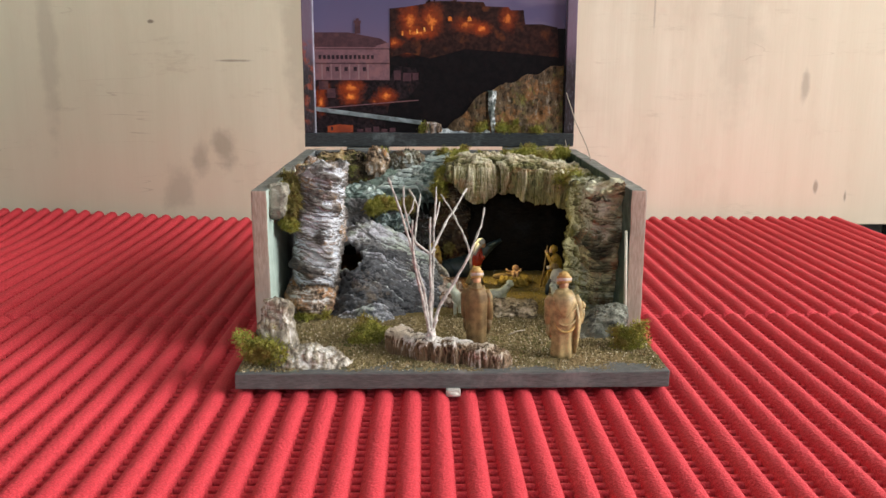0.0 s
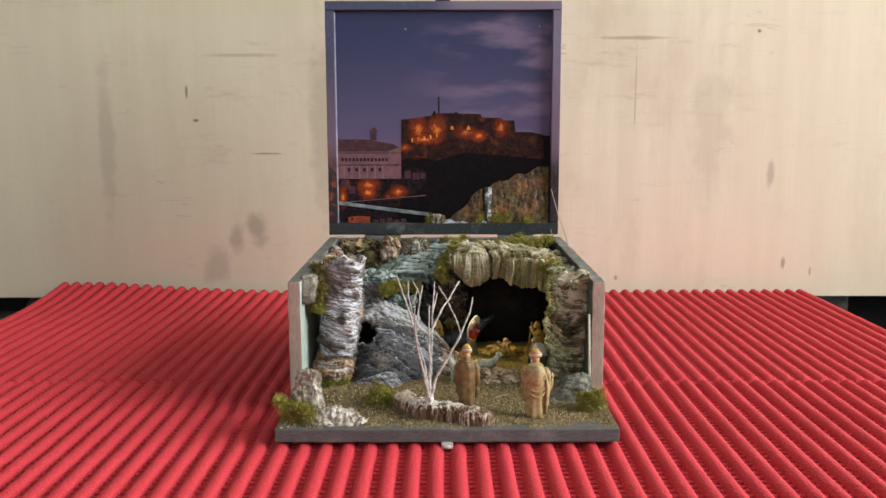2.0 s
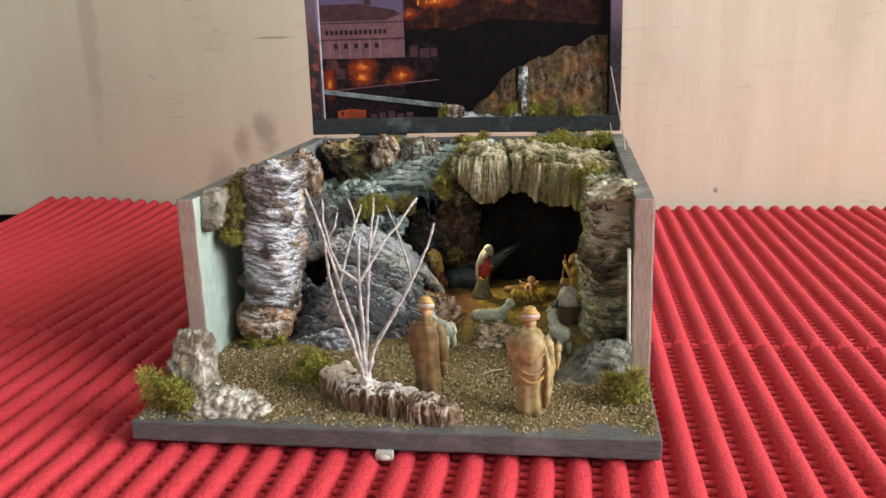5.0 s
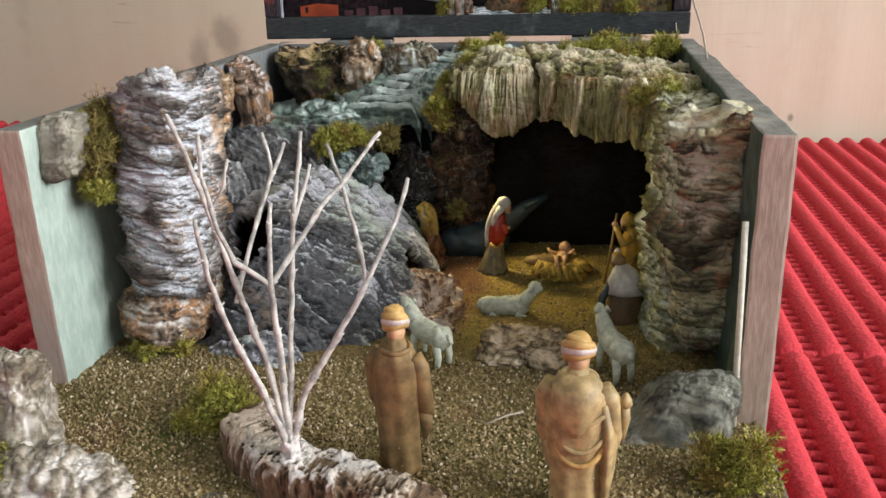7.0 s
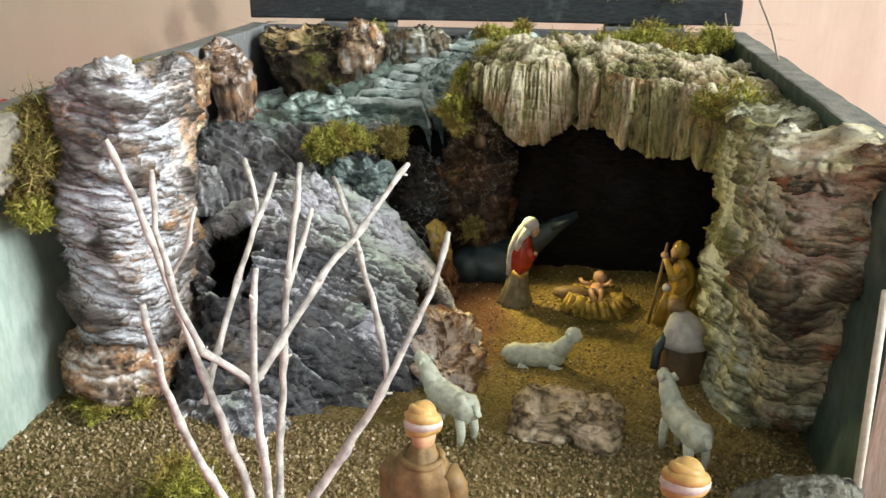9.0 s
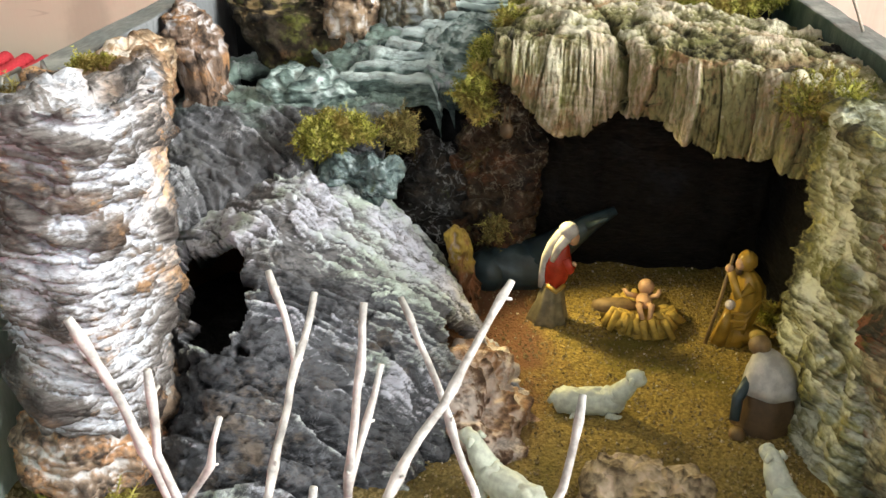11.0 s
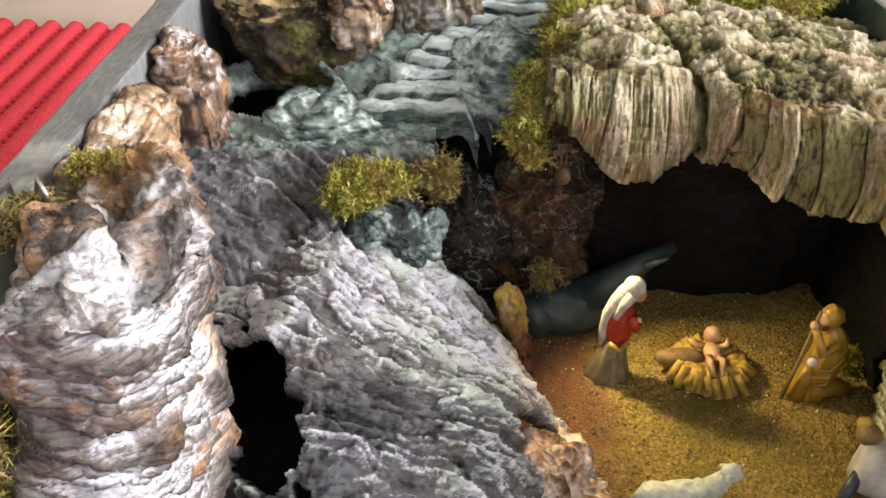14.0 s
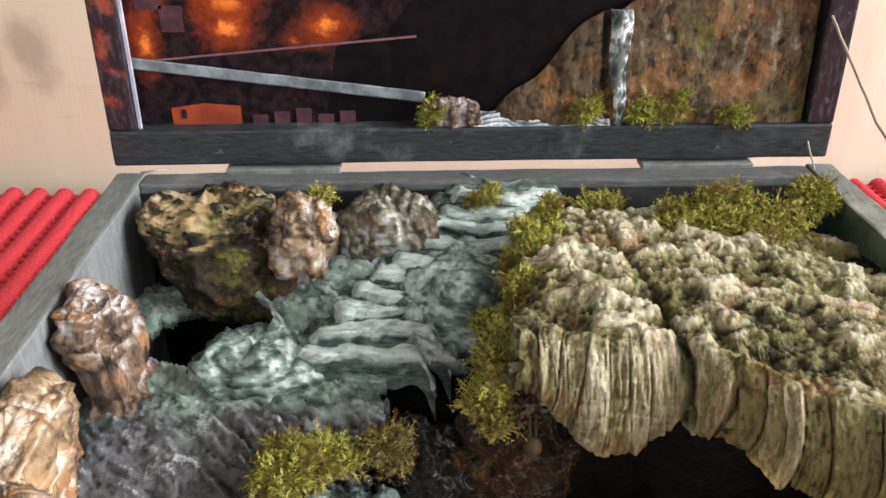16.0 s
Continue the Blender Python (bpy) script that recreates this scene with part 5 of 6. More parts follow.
lump("grey_stone", chunk("grey_stone", (0.0885, -0.0065, 0.018), (0.0145, 0.0085, 0.0125), rough(0.002, 0.0006, 0.004, 1, 33.0, 80), 165, 105, 0.55, (0.0085, 0.003), -0.25), "stone_green", "slanting grey-green bark stone at the flap corner", "stone")
lump("corner_stone", chunk("corner_stone", (-0.0945, -0.0395, 0.0245), (0.0088, 0.0075, 0.0185), rough(0.0038, 0.0008, 0.005, 0, 35.0, 85), 165, 120, 0.5, (-0.0015, 0.003), -0.15), "bark_pink", "upright pale bark stone at the flap corner", "stone")
lump("front_stone", chunk("front_stone", (-0.0765, -0.0535, 0.0145), (0.0205, 0.0085, 0.0066), rough(0.0017, 0.0006, 0.004, 0, 37.0, 140), 180, 100, 0.75, (-0.004, 0.003), -0.2), "bark_pink", "low pale bark strip along the flap edge", "stone")
lump("wall_stone", chunk("wall_stone", (-0.1012, 0.0155, 0.0895), (0.0055, 0.0092, 0.0095), rough(0.0013, 0.0003, 0.006, 1, 39.0, 90), 105, 90, 0.42, (0.0, 0.0025), 0.25), "stone_grey", "angular grey-tan stone glued to the side wall", "stone")


def low_wall(u, v):
    ks = [(-0.0325, -0.0185), (-0.0285, -0.034), (-0.0125, -0.0475), (0.009, -0.0525), (0.0295, -0.0585)]
    t = u * (len(ks) - 1)
    i = min(int(t), len(ks) - 2)
    f = t - i
    f = f * f * (3 - 2 * f) * 0.4 + f * 0.6
    cx = ks[i][0] + (ks[i + 1][0] - ks[i][0]) * f
    cy = ks[i][1] + (ks[i + 1][1] - ks[i][1]) * f
    end = math.sqrt(max(0.0, 1 - (2 * u - 1) ** 6))
    dx, dy = ks[i + 1][0] - ks[i][0], ks[i + 1][1] - ks[i][1]
    n = math.hypot(dx, dy)
    nx, ny = dy / n, -dx / n
    b = -2 * math.pi * v
    w = 0.0066 * end * math.copysign(abs(math.cos(b)) ** 0.35, math.cos(b))
    h = 0.0088 * end * math.copysign(abs(math.sin(b)) ** 0.35, math.sin(b))
    return (cx + nx * w, cy + ny * w, 0.0152 - 0.003 * u + h)


def low_relief(u, v, p):
    q = p + Vector((5, 5, 5))
    long = Vector((q.x, q.y, q.z * 0.25))
    fine = 0.0008 * sharp(long, 130) + 0.0006 * sharp(long, 420) + 0.0004 * sharp(long, 900) + crust(q, 0.55)
    return fine + 0.002 * fbm(long, 70, 3), fine


lump("low_bark_wall", sheet("low_bark_wall", lambda u, v: low_wall(v, u), 110, 240, 0, lambda u, v, p: low_relief(v, u, p), True), "bark_pale", "low curved cork bark wall with upright grain", "stone wall")


# ---- moss ----
def moss(centre, radii, count, label="olive yellow dried moss tuft", size=0.0017, lean=(0, 0, 0.2), material="moss"):
    """A cushion of tiny branched fronds, lumpy and full of gaps."""
    verts, faces = [], []
    c = Vector(centre)
    count = int(count * 3.1)
    lumps = []
    for _ in range(max(5, int(count / 260))):
        d = Vector((random.gauss(0, 1), random.gauss(0, 1), random.gauss(0, 1))).normalized() * random.uniform(0.2, 1.15)
        lumps.append((c + Vector((d.x * radii[0], d.y * radii[1], d.z * radii[2])), random.uniform(0.55, 1.35)))
    lr = 0.4 * (radii[0] * radii[1] * radii[2]) ** (1 / 3) + 0.0008
    for _ in range(count):
        d = Vector((random.gauss(0, 1), random.gauss(0, 1), random.gauss(0, 1))).normalized()
        at, big = random.choice(lumps)
        p = at + d * lr * big * random.uniform(0.2, 1.1)
        way = (d * 0.9 + Vector(lean) + Vector((random.uniform(-1, 1), random.uniform(-1, 1), random.uniform(-1, 1))) * 0.9).normalized()
        side = way.cross(Vector((random.uniform(-1, 1), random.uniform(-1, 1), random.uniform(-1, 1)))).normalized()
        up = side.cross(way)
        s = size * random.uniform(0.5, 1.5)
        if random.random() < 0.12:
            s *= 2.0
        w = min(s * 0.09, 0.00018)
        b = len(verts)
        q1, q2 = p + way * s * 0.5 + up * s * 0.12, p + way * s - up * s * 0.2
        verts += [p - side * w, p + side * w, q1 - side * w, q1 + side * w, q2]
        faces += [(b, b + 1, b + 3, b + 2), (b + 2, b + 3, b + 4)]
        for k in (0.3, 0.55, 0.8):
            for sg in (-1, 1):
                b = len(verts)
                o = p + way * s * k
                tip = o + (side * sg + way * 0.6 + up * random.uniform(-0.5, 0.5)).normalized() * s * 0.5 * (1.15 - k)
                verts += [o - way * w, o + way * w, tip]
                faces.append((b, b + 1, b + 2))
    me = mesh_from("moss_tuft", verts, faces, None, False)
    me.materials.append(M[material])
    return tagged(new("moss_tuft", me), label, "moss", "moss tufts")


moss((-0.0475, 0.1345, 0.0665), (0.0115, 0.0095, 0.005), 2000, "yellow-green moss cushion on the bark ledge")
moss((-0.0955, 0.0245, 0.087), (0.0055, 0.0065, 0.0105), 1500, "olive and brown moss tuft by the bark pillar", 0.0032, (0, 0, -0.1), "dry_moss")
moss((-0.0985, 0.0235, 0.0935), (0.0045, 0.005, 0.004), 500, "olive moss tuft at the rim beside the bark pillar")
moss((-0.0955, 0.0215, 0.0735), (0.0045, 0.005, 0.006), 700, "green moss tuft hanging by the bark pillar")
moss((-0.0945, 0.0825, 0.0985), (0.0065, 0.0032, 0.0018), 380, "thin olive moss on the bark slab")
moss((-0.1035, 0.071, 0.0965), (0.004, 0.012, 0.0018), 330, "dry brown moss along the box rim", 0.0018, (0, 0, 0.1), "dry_moss")
moss((-0.1005, -0.0525, 0.02), (0.0115, 0.0105, 0.0115), 2000, "green-yellow moss beside the pale corner stone")
moss((-0.0465, -0.0165, 0.0165), (0.009, 0.0105, 0.0065), 1500, "bright green moss at the low bark wall")
moss((0.1005, -0.0325, 0.0185), (0.0075, 0.0085, 0.0085), 1200, "pale olive moss at the flap corner")
for k in range(7):
    f = k / 6
    moss((-0.004 + 0.0205 * f, 0.1435 + 0.0515 * f, 0.0765 + 0.021 * f ** 0.7), (0.0062 + 0.001 * (k % 2), 0.0068, 0.0062 - 0.0015 * f), 620 + 90 * (k % 3), "olive moss strip between the steps and the cave roof")
moss((0.034, 0.2165, 0.0925), (0.01, 0.006, 0.0035), 800, "yellow-green moss along the back rim")
moss((0.067, 0.199, 0.0945), (0.022, 0.013, 0.0042), 2900, "yellow-green moss bed behind the cave roof")
moss((0.0965, 0.2135, 0.0945), (0.007, 0.007, 0.005), 900, "yellow-green moss in the back corner")
moss((0.0895, 0.1085, 0.086), (0.0085, 0.0135, 0.0085), 2000, "olive moss between roof and pillar")
moss((-0.088, 0.0245, 0.0145), (0.012, 0.006, 0.003), 450, "brownish moss at the pillar foot")
moss((0.0045, 0.1425, 0.031), (0.003, 0.003, 0.008), 200, "small dark moss tuft on the bark column", 0.0022, (0, 0, -0.2), "dry_moss")
moss((-0.0285, 0.1395, 0.0655), (0.004, 0.003, 0.0045), 300, "brown dried moss strands beside the moss cushion", 0.0028, (0, 0, 0.4), "dry_moss")
moss((0.0955, 0.1165, 0.0715), (0.004, 0.004, 0.006), 450, "olive moss hanging at the cave side")
moss((0.0925, 0.1265, 0.0125), (0.006, 0.004, 0.003), 350, "olive moss on the cave floor by the pillar")
moss((-0.0475, 0.214, 0.0965), (0.004, 0.0035, 0.003), 300, "olive moss on the bark stub")
moss((0.001, 0.214, 0.098), (0.004, 0.003, 0.0018), 200, "brown and yellow moss bit on the upper steps")


# ---- dead tree ----
tree = empty("dead_tree", (-0.0115, -0.048, 0.022), "leafless whitewashed twig tree rooted on the low bark wall", "tree")


def limb(name, pts, r0, r1):
    fine = []
    for a, b in zip(pts, pts[1:]):
        a, b = Vector(a), Vector(b)
        n = max(2, int((b - a).length / 0.0025))
        for k in range(n):
            p = a + (b - a) * k / n
            fine.append(p + 0.0005 * noise.noise_vector(p * 150))
    fine.append(Vector(pts[-1]))
    bm = bmesh.new()
    r0, r1 = r0 * 0.72, r1 * 0.78
    tube(bm, fine, r0, r1, 8, 0, 0.35)
    for k in range(3, len(fine) - 1, 5):
        d = (fine[k + 1] - fine[k]).normalized()
        s = d.cross(Vector((math.sin(k * 2.1), math.cos(k * 1.3), 0.2))).normalized()
        tube(bm, [fine[k], fine[k] + (s + d * 0.6) * r0 * 1.7], r1 * 0.75, r1 * 0.45, 5)
    o = part(name, bm, "twig", tree)
    o.matrix_parent_inverse = Matrix.Translation((0.0115, 0.048, -0.022))


BASE = (-0.0115, -0.0485, 0.025)
limb("stem", [BASE, (-0.0115, -0.049, 0.053), (-0.012, -0.05, 0.071), (-0.0118, -0.048, 0.082), (-0.0115, -0.046, 0.09)], 0.0014, 0.0006)
limb("stem", [BASE, (-0.0105, -0.046, 0.046), (-0.01, -0.041, 0.068), (-0.0092, -0.035, 0.089), (-0.0083, -0.0298, 0.1035)], 0.0011, 0.0006)
limb("stem", [BASE, (-0.007, -0.047, 0.041), (0.002, -0.0455, 0.056), (0.0095, -0.0435, 0.0695), (0.016, -0.036, 0.083), (0.0178, -0.0295, 0.092)], 0.0014, 0.0006)
limb("stem", [BASE, (-0.0145, -0.0495, 0.049), (-0.021, -0.0495, 0.071), (-0.0255, -0.049, 0.088), (-0.03, -0.048, 0.101), (-0.0335, -0.048, 0.111)], 0.0012, 0.0006)
limb("stem", [BASE, (-0.0158, -0.054, 0.047), (-0.019, -0.059, 0.062), (-0.0208, -0.063, 0.077), (-0.0207, -0.0664, 0.0921)], 0.0012, 0.0006)
limb("branch", [(-0.012, -0.05, 0.071), (-0.0026, -0.0358, 0.0860), (0.0088, -0.0185, 0.1010)], 0.001, 0.0006)
limb("branch", [(-0.012, -0.05, 0.071), (-0.019, -0.052, 0.0775), (-0.0225, -0.052, 0.085), (-0.0255, -0.051, 0.098), (-0.0255, -0.05, 0.107)], 0.0009, 0.0005)
limb("branch", [(-0.021, -0.05, 0.066), (-0.0197, -0.039, 0.079), (-0.0183, -0.028, 0.09), (-0.0169, -0.0187, 0.0981)], 0.0008, 0.0006)
limb("branch", [(-0.0095, -0.037, 0.0815), (-0.008, -0.033, 0.089), (-0.0064, -0.0305, 0.0955)], 0.0007, 0.0005)
limb("branch", [(0.0095, -0.0435, 0.0695), (0.0052, -0.035, 0.081), (-0.0004, -0.0265, 0.0905), (-0.0056, -0.0184, 0.0978)], 0.0008, 0.0005)
limb("twig", [(-0.018, -0.026, 0.0918), (-0.0205, -0.0215, 0.0965), (-0.0232, -0.0175, 0.1003)], 0.0006, 0.0006)
limb("twig", [(-0.0255, -0.049, 0.088), (-0.021, -0.049, 0.095), (-0.0195, -0.049, 0.101)], 0.0006, 0.0004)
root = bmesh.new()
ball(root, (-0.0113, -0.0488, 0.0255), (0.0022, 0.002, 0.0046), 0, 26, 18, 0.8)
ball(root, (-0.0118, -0.0493, 0.0225), (0.0036, 0.003, 0.0018), 0, 26, 14, 0.9)
o = part("root_glue", root, "twig_base", tree, "whitish glue round the twig base", None, True)
o.matrix_parent_inverse = Matrix.Translation((0.0115, 0.048, -0.022))


# ---- figurines ----
def place(bm, at, turn=0.0, scale=1.0):
    m = pose(*at, 0, 0, turn) @ Matrix.Scale(scale, 4)
    bmesh.ops.transform(bm, matrix=m, verts=bm.verts[:])
    return bm


def king(name, at, turn, slots, label, cape):
    """A robed standing figure with a round turban, 48 mm tall; it faces +y before turning."""
    bm = bmesh.new()
    loft(bm, [(0, 0, 0, 0.0064, 0.0056), (0, 0, 0.003, 0.0063, 0.0056), (0, -0.0002, 0.01, 0.0062, 0.0053), (0, -0.0004, 0.018, 0.0068, 0.0054), (0, -0.0006, 0.025, 0.0074, 0.0055),
              (0, -0.0006, 0.0305, 0.0076, 0.0053), (0, -0.0005, 0.0335, 0.007, 0.0048), (0, -0.0002, 0.0358, 0.0052, 0.004), (0, 0, 0.0372, 0.003, 0.003), (0, 0.0002, 0.039, 0.0024, 0.0025)], 64, 0, True, 0.05, 7, 1.0)
    # sleeves: upper arm down, forearm bent forwards, wide cuff
    for s, out in ((-1, 0.0074), (1, 0.008)):
        tube(bm, [(s * 0.0056, 0, 0.0342), (s * 0.0076, 0, 0.0312), (s * out, 0.0002, 0.026), (s * (out + 0.0002), 0.001, 0.0212), (s * (out - 0.0004), 0.003, 0.0178), (s * (out - 0.0016), 0.0056, 0.0168)], 0.0026, 0.0024, 16, 0)
        tube(bm, [(s * (out - 0.0006), 0.0024, 0.0182), (s * (out - 0.0004), 0.0028, 0.0125), (s * (out - 0.0012), 0.0026, 0.0095)], 0.0024, 0.0009, 12, 0)
        ball(bm, (s * (out - 0.002), 0.0068, 0.0166), 0.0014, 1)
    ring = [(0.0042 * math.cos(2 * math.pi * t / 20), 0.0036 * math.sin(2 * math.pi * t / 20) - 0.0002, 0.0362 + 0.0004 * math.sin(2 * math.pi * t / 20)) for t in range(21)]
    tube(bm, ring, 0.0009, 0.0009, 8, 0)
    if cape:
        # hood folded on the back, and a cloak swept in curved folds to one side
        loft(bm, [(0.0006, -0.0062, 0.0238, 0.0008, 0.0007), (0.0006, -0.0062, 0.0258, 0.0024, 0.0014), (0.0004, -0.0056, 0.0295, 0.0044, 0.0024), (0.0002, -0.0044, 0.0332, 0.0058, 0.0032), (0, -0.0024, 0.0362, 0.0056, 0.0038), (0, -0.0006, 0.038, 0.0036, 0.0032)], 36, 0, True, 0.05, 5)
        for q in (1, 3, 4):
            pts = []
            for t in range(13):
                f = t / 12
                a = math.pi * (1.02 + 0.98 * f)
                sag = math.sin(math.pi * f ** 0.85)
                pts.append((0.0004 + (0.0074 - 0.0002 * q) * math.cos(a), (0.0053 + 0.00018 * q) * math.sin(a) - 0.0002, 0.0335 - 0.0032 * q * (0.35 + 0.65 * f) - (0.0035 + 0.0014 * q) * sag))
            tube(bm, pts, 0.0003, 0.0009, 10, 5 if q == 4 else 0)
        loft(bm, [(0.007, 0.0006, 0.003, 0.0012, 0.0034), (0.0076, 0.0006, 0.012, 0.0018, 0.0042), (0.008, 0.0004, 0.022, 0.002, 0.0042), (0.0066, 0.0002, 0.031, 0.0018, 0.0034)], 20, 0, True, 0.1, 4)
        tube(bm, [(0.0098, 0.0058, 0.018), (0.0108, 0.0066, 0.023), (0.0108, 0.007, 0.026)], 0.0014, 0.0012, 10, 0)
        loft(bm, [(0.0108, 0.007, 0.0255, 0.0008, 0.0008), (0.0108, 0.007, 0.0268, 0.0018, 0.0018), (0.0108, 0.007, 0.0282, 0.0015, 0.0015), (0.0108, 0.007, 0.0296, 0.0004, 0.0004)], 12, 0)
    for q in range(60):
        a, z = random.uniform(0, 2 * math.pi), 0.034 * random.random() ** 2.2
        ball(bm, (0.0067 * math.cos(a), 0.0055 * math.sin(a), z), random.uniform(0.00012, 0.0003), 4, 6, 4)
    ball(bm, (0, 0.0006, 0.0405), (0.0026, 0.0029, 0.0032), 1, 20, 14)
    for q, (r, z, w) in enumerate(((0.0029, 0.0422, 0.0012), (0.0031, 0.0433, 0.0012), (0.0029, 0.0445, 0.0012), (0.0022, 0.0457, 0.001))):
        ring = [(r * math.cos(2 * math.pi * t / 20), 0.0004 + r * 1.03 * math.sin(2 * math.pi * t / 20), z + 0.0011 * math.sin(2 * math.pi * t / 20 + 2.4 + 0.4 * q)) for t in range(21)]
        tube(bm, ring, w, w, 8, 2 if q == 1 else 3)
    ball(bm, (0, 0.0003, 0.0456), (0.0029, 0.0029, 0.0023), 3)
    for v in bm.verts:
        v.co += 0.0003 * noise.noise_vector(v.co * 260)
    if not cape:
        bmesh.ops.scale(bm, vec=(0.88, 0.92, 1.0), verts=bm.verts[:])
    place(bm, at, turn)
    return finish(name, bm, slots, label, "figurine", "nativity figures")


king("king_figurine", (0.0138, -0.0345, 0.0125), -12, ("robe_brown", "skin", "turban", "turban_orange", "grain", "robe_brown"), "brown robed standing figurine with a white and orange turban", False)
king("king_figurine", (0.06, -0.0455, 0.0122), -8, ("robe_gold", "skin", "turban", "turban_orange", "grain", "turban_orange"), "golden robed figurine with draped cape and turban on the sand", True)

bm = bmesh.new()
loft(bm, [(-0.0008, 0, 0, 0.0066, 0.0056), (-0.0006, 0, 0.0025, 0.006, 0.0052), (0, 0, 0.007, 0.0044, 0.0042), (0.0004, 0.0004, 0.0125, 0.0034, 0.0034), (0.0008, 0.0006, 0.015, 0.003, 0.003)], 32, 3, True, 0.13, 8)
loft(bm, [(0.0008, 0.0004, 0.013, 0.003, 0.003), (0.0014, 0.0006, 0.0165, 0.004, 0.0036), (0.0018, 0.0008, 0.0205, 0.0042, 0.0036), (0.002, 0.001, 0.024, 0.0032, 0.003), (0.0026, 0.0012, 0.027, 0.002, 0.002)], 28, 0, True, 0.05, 7)
tube(bm, [(0.0044, 0.001, 0.0315), (0.0022, 0.0012, 0.0295), (0.0, 0.0014, 0.0262), (-0.0018, 0.0014, 0.022), (-0.0026, 0.0012, 0.017), (-0.003, 0.0008, 0.012)], 0.0029, 0.0012, 16, 1)
tube(bm, [(0.0036, -0.0012, 0.0305), (0.0012, -0.0016, 0.027), (-0.0004, -0.0016, 0.0225)], 0.0018, 0.0008, 12, 1)
ball(bm, (0.0042, 0.0008, 0.0318), (0.0031, 0.003, 0.003), 1, 20, 14, 0.06)
ball(bm, (0.0058, 0.0002, 0.0298), (0.0018, 0.0019, 0.0024), 2)
tube(bm, [(0.0038, -0.0018, 0.0235), (0.0056, -0.0024, 0.0195), (0.0062, -0.0012, 0.0205)], 0.0014, 0.001, 10, 0)
ball(bm, (0.0064, -0.0006, 0.0212), 0.0009, 2)
tube(bm, [(-0.0016, -0.0026, 0.0145), (0.0014, -0.0036, 0.0128), (0.004, -0.002, 0.0145)], 0.0009, 0.0008, 8, 4)
finish("mary_figurine", place(bm, (0.0225, 0.1235, 0.0088)), ("red", "white_cloth", "skin", "grey_dress", "ochre"), "kneeling figurine in red dress and white veil beside the straw crib", "figurine", "nativity figures")

bm = bmesh.new()
loft(bm, [(-0.0012, 0, 0, 0.0058, 0.0048), (-0.001, 0, 0.003, 0.0054, 0.0046), (-0.0004, 0, 0.007, 0.0046, 0.0044), (0.0008, 0, 0.012, 0.0046, 0.0044), (0.0014, 0, 0.0165, 0.0044, 0.0042), (0.0014, 0, 0.0205, 0.0042, 0.0038), (0.001, 0, 0.0232, 0.003, 0.003), (0.0002, 0, 0.0252, 0.0018, 0.0018)], 36, 0, True, 0.09, 9)
tube(bm, [(-0.002, -0.001, 0.0045), (0.004, -0.001, 0.0038), (0.0092, -0.001, 0.0024)], 0.0042, 0.0022, 16, 0)
tube(bm, [(-0.0035, -0.002, 0.013), (-0.0045, -0.003, 0.0075), (-0.0056, -0.0025, 0.001)], 0.0014, 0.0024, 12, 0)
for q in range(3):
    tube(bm, [(0.0045 - 0.0012 * q, -0.0034, 0.0165 - 0.002 * q), (0.0008, -0.0048, 0.0125 - 0.0024 * q), (-0.0036, -0.0036, 0.0125 - 0.003 * q)], 0.0007, 0.0006, 8, 0)
ball(bm, (-0.0004, 0, 0.0282), (0.0029, 0.0029, 0.0032), 0, 20, 14, 0.16)
ball(bm, (-0.0022, -0.0004, 0.0274), (0.0016, 0.002, 0.0022), 1)
ball(bm, (-0.0024, -0.0004, 0.0252), (0.0013, 0.0015, 0.0017), 4)
tube(bm, [(0.0012, -0.0038, 0.0215), (-0.0026, -0.0045, 0.0185), (-0.0056, -0.003, 0.0262)], 0.0018, 0.0012, 12, 0)
ball(bm, (-0.006, -0.0028, 0.027), 0.0013, 1)
tube(bm, [(-0.0096, -0.003, 0.0), (-0.0076, -0.003, 0.014), (-0.0054, -0.0026, 0.0315)], 0.0006, 0.0005, 8, 2)
ball(bm, (-0.0044, -0.0042, 0.0155), 0.0016, 3)
finish("joseph_figurine", place(bm, (0.0795, 0.117, 0.0085)), ("ochre", "skin", "robe_brown", "turban", "brown_coat"), "kneeling ochre figurine holding a staff on the cave floor", "figurine", "nativity figures")

# straw crib with the child
crib = empty("straw_crib", (0.0515, 0.1245, 0.0085), "round golden straw crib on the cave floor", "crib")
bm = bmesh.new()
for k in range(52):
    a = 2 * math.pi * k / 26 + random.uniform(-0.08, 0.08)
    r = 0.0035 if k < 26 else 0.0062
    e = (0.0105 if k < 26 else 0.0122) + random.uniform(-0.0008, 0.0012)
    z = 0.0052 + random.uniform(-0.0006, 0.0006)
    tube(bm, [(r * math.cos(a), r * math.sin(a), z - 0.001), ((r + e) / 2 * math.cos(a + 0.05), (r + e) / 2 * math.sin(a + 0.05), z + 0.0012), (e * math.cos(a + 0.1), e * math.sin(a + 0.1), z - random.uniform(0.001, 0.0042))], 0.0016, 0.0011, 8)
ball(bm, (0, 0, 0.0014), (0.0112, 0.0105, 0.0046), 0, 28, 14, 0.25)
tagged(part("straw", bm, "straw", crib), "", "", "", "stuff")
bm = bmesh.new()
ball(bm, (-0.003, -0.001, 0.0075), (0.0075, 0.003, 0.0026), 0, 20, 12, 0.2)
part("cloth", bm, "robe_brown", crib, "brown cloth fold", pose(-0.0055, 0.002, -0.0015))
bm = bmesh.new()
ball(bm, (0.0012, 0.0042, 0.0105), (0.0021, 0.0022, 0.0023))
ball(bm, (0.0004, 0.0005, 0.0082), (0.0021, 0.0031, 0.0018))
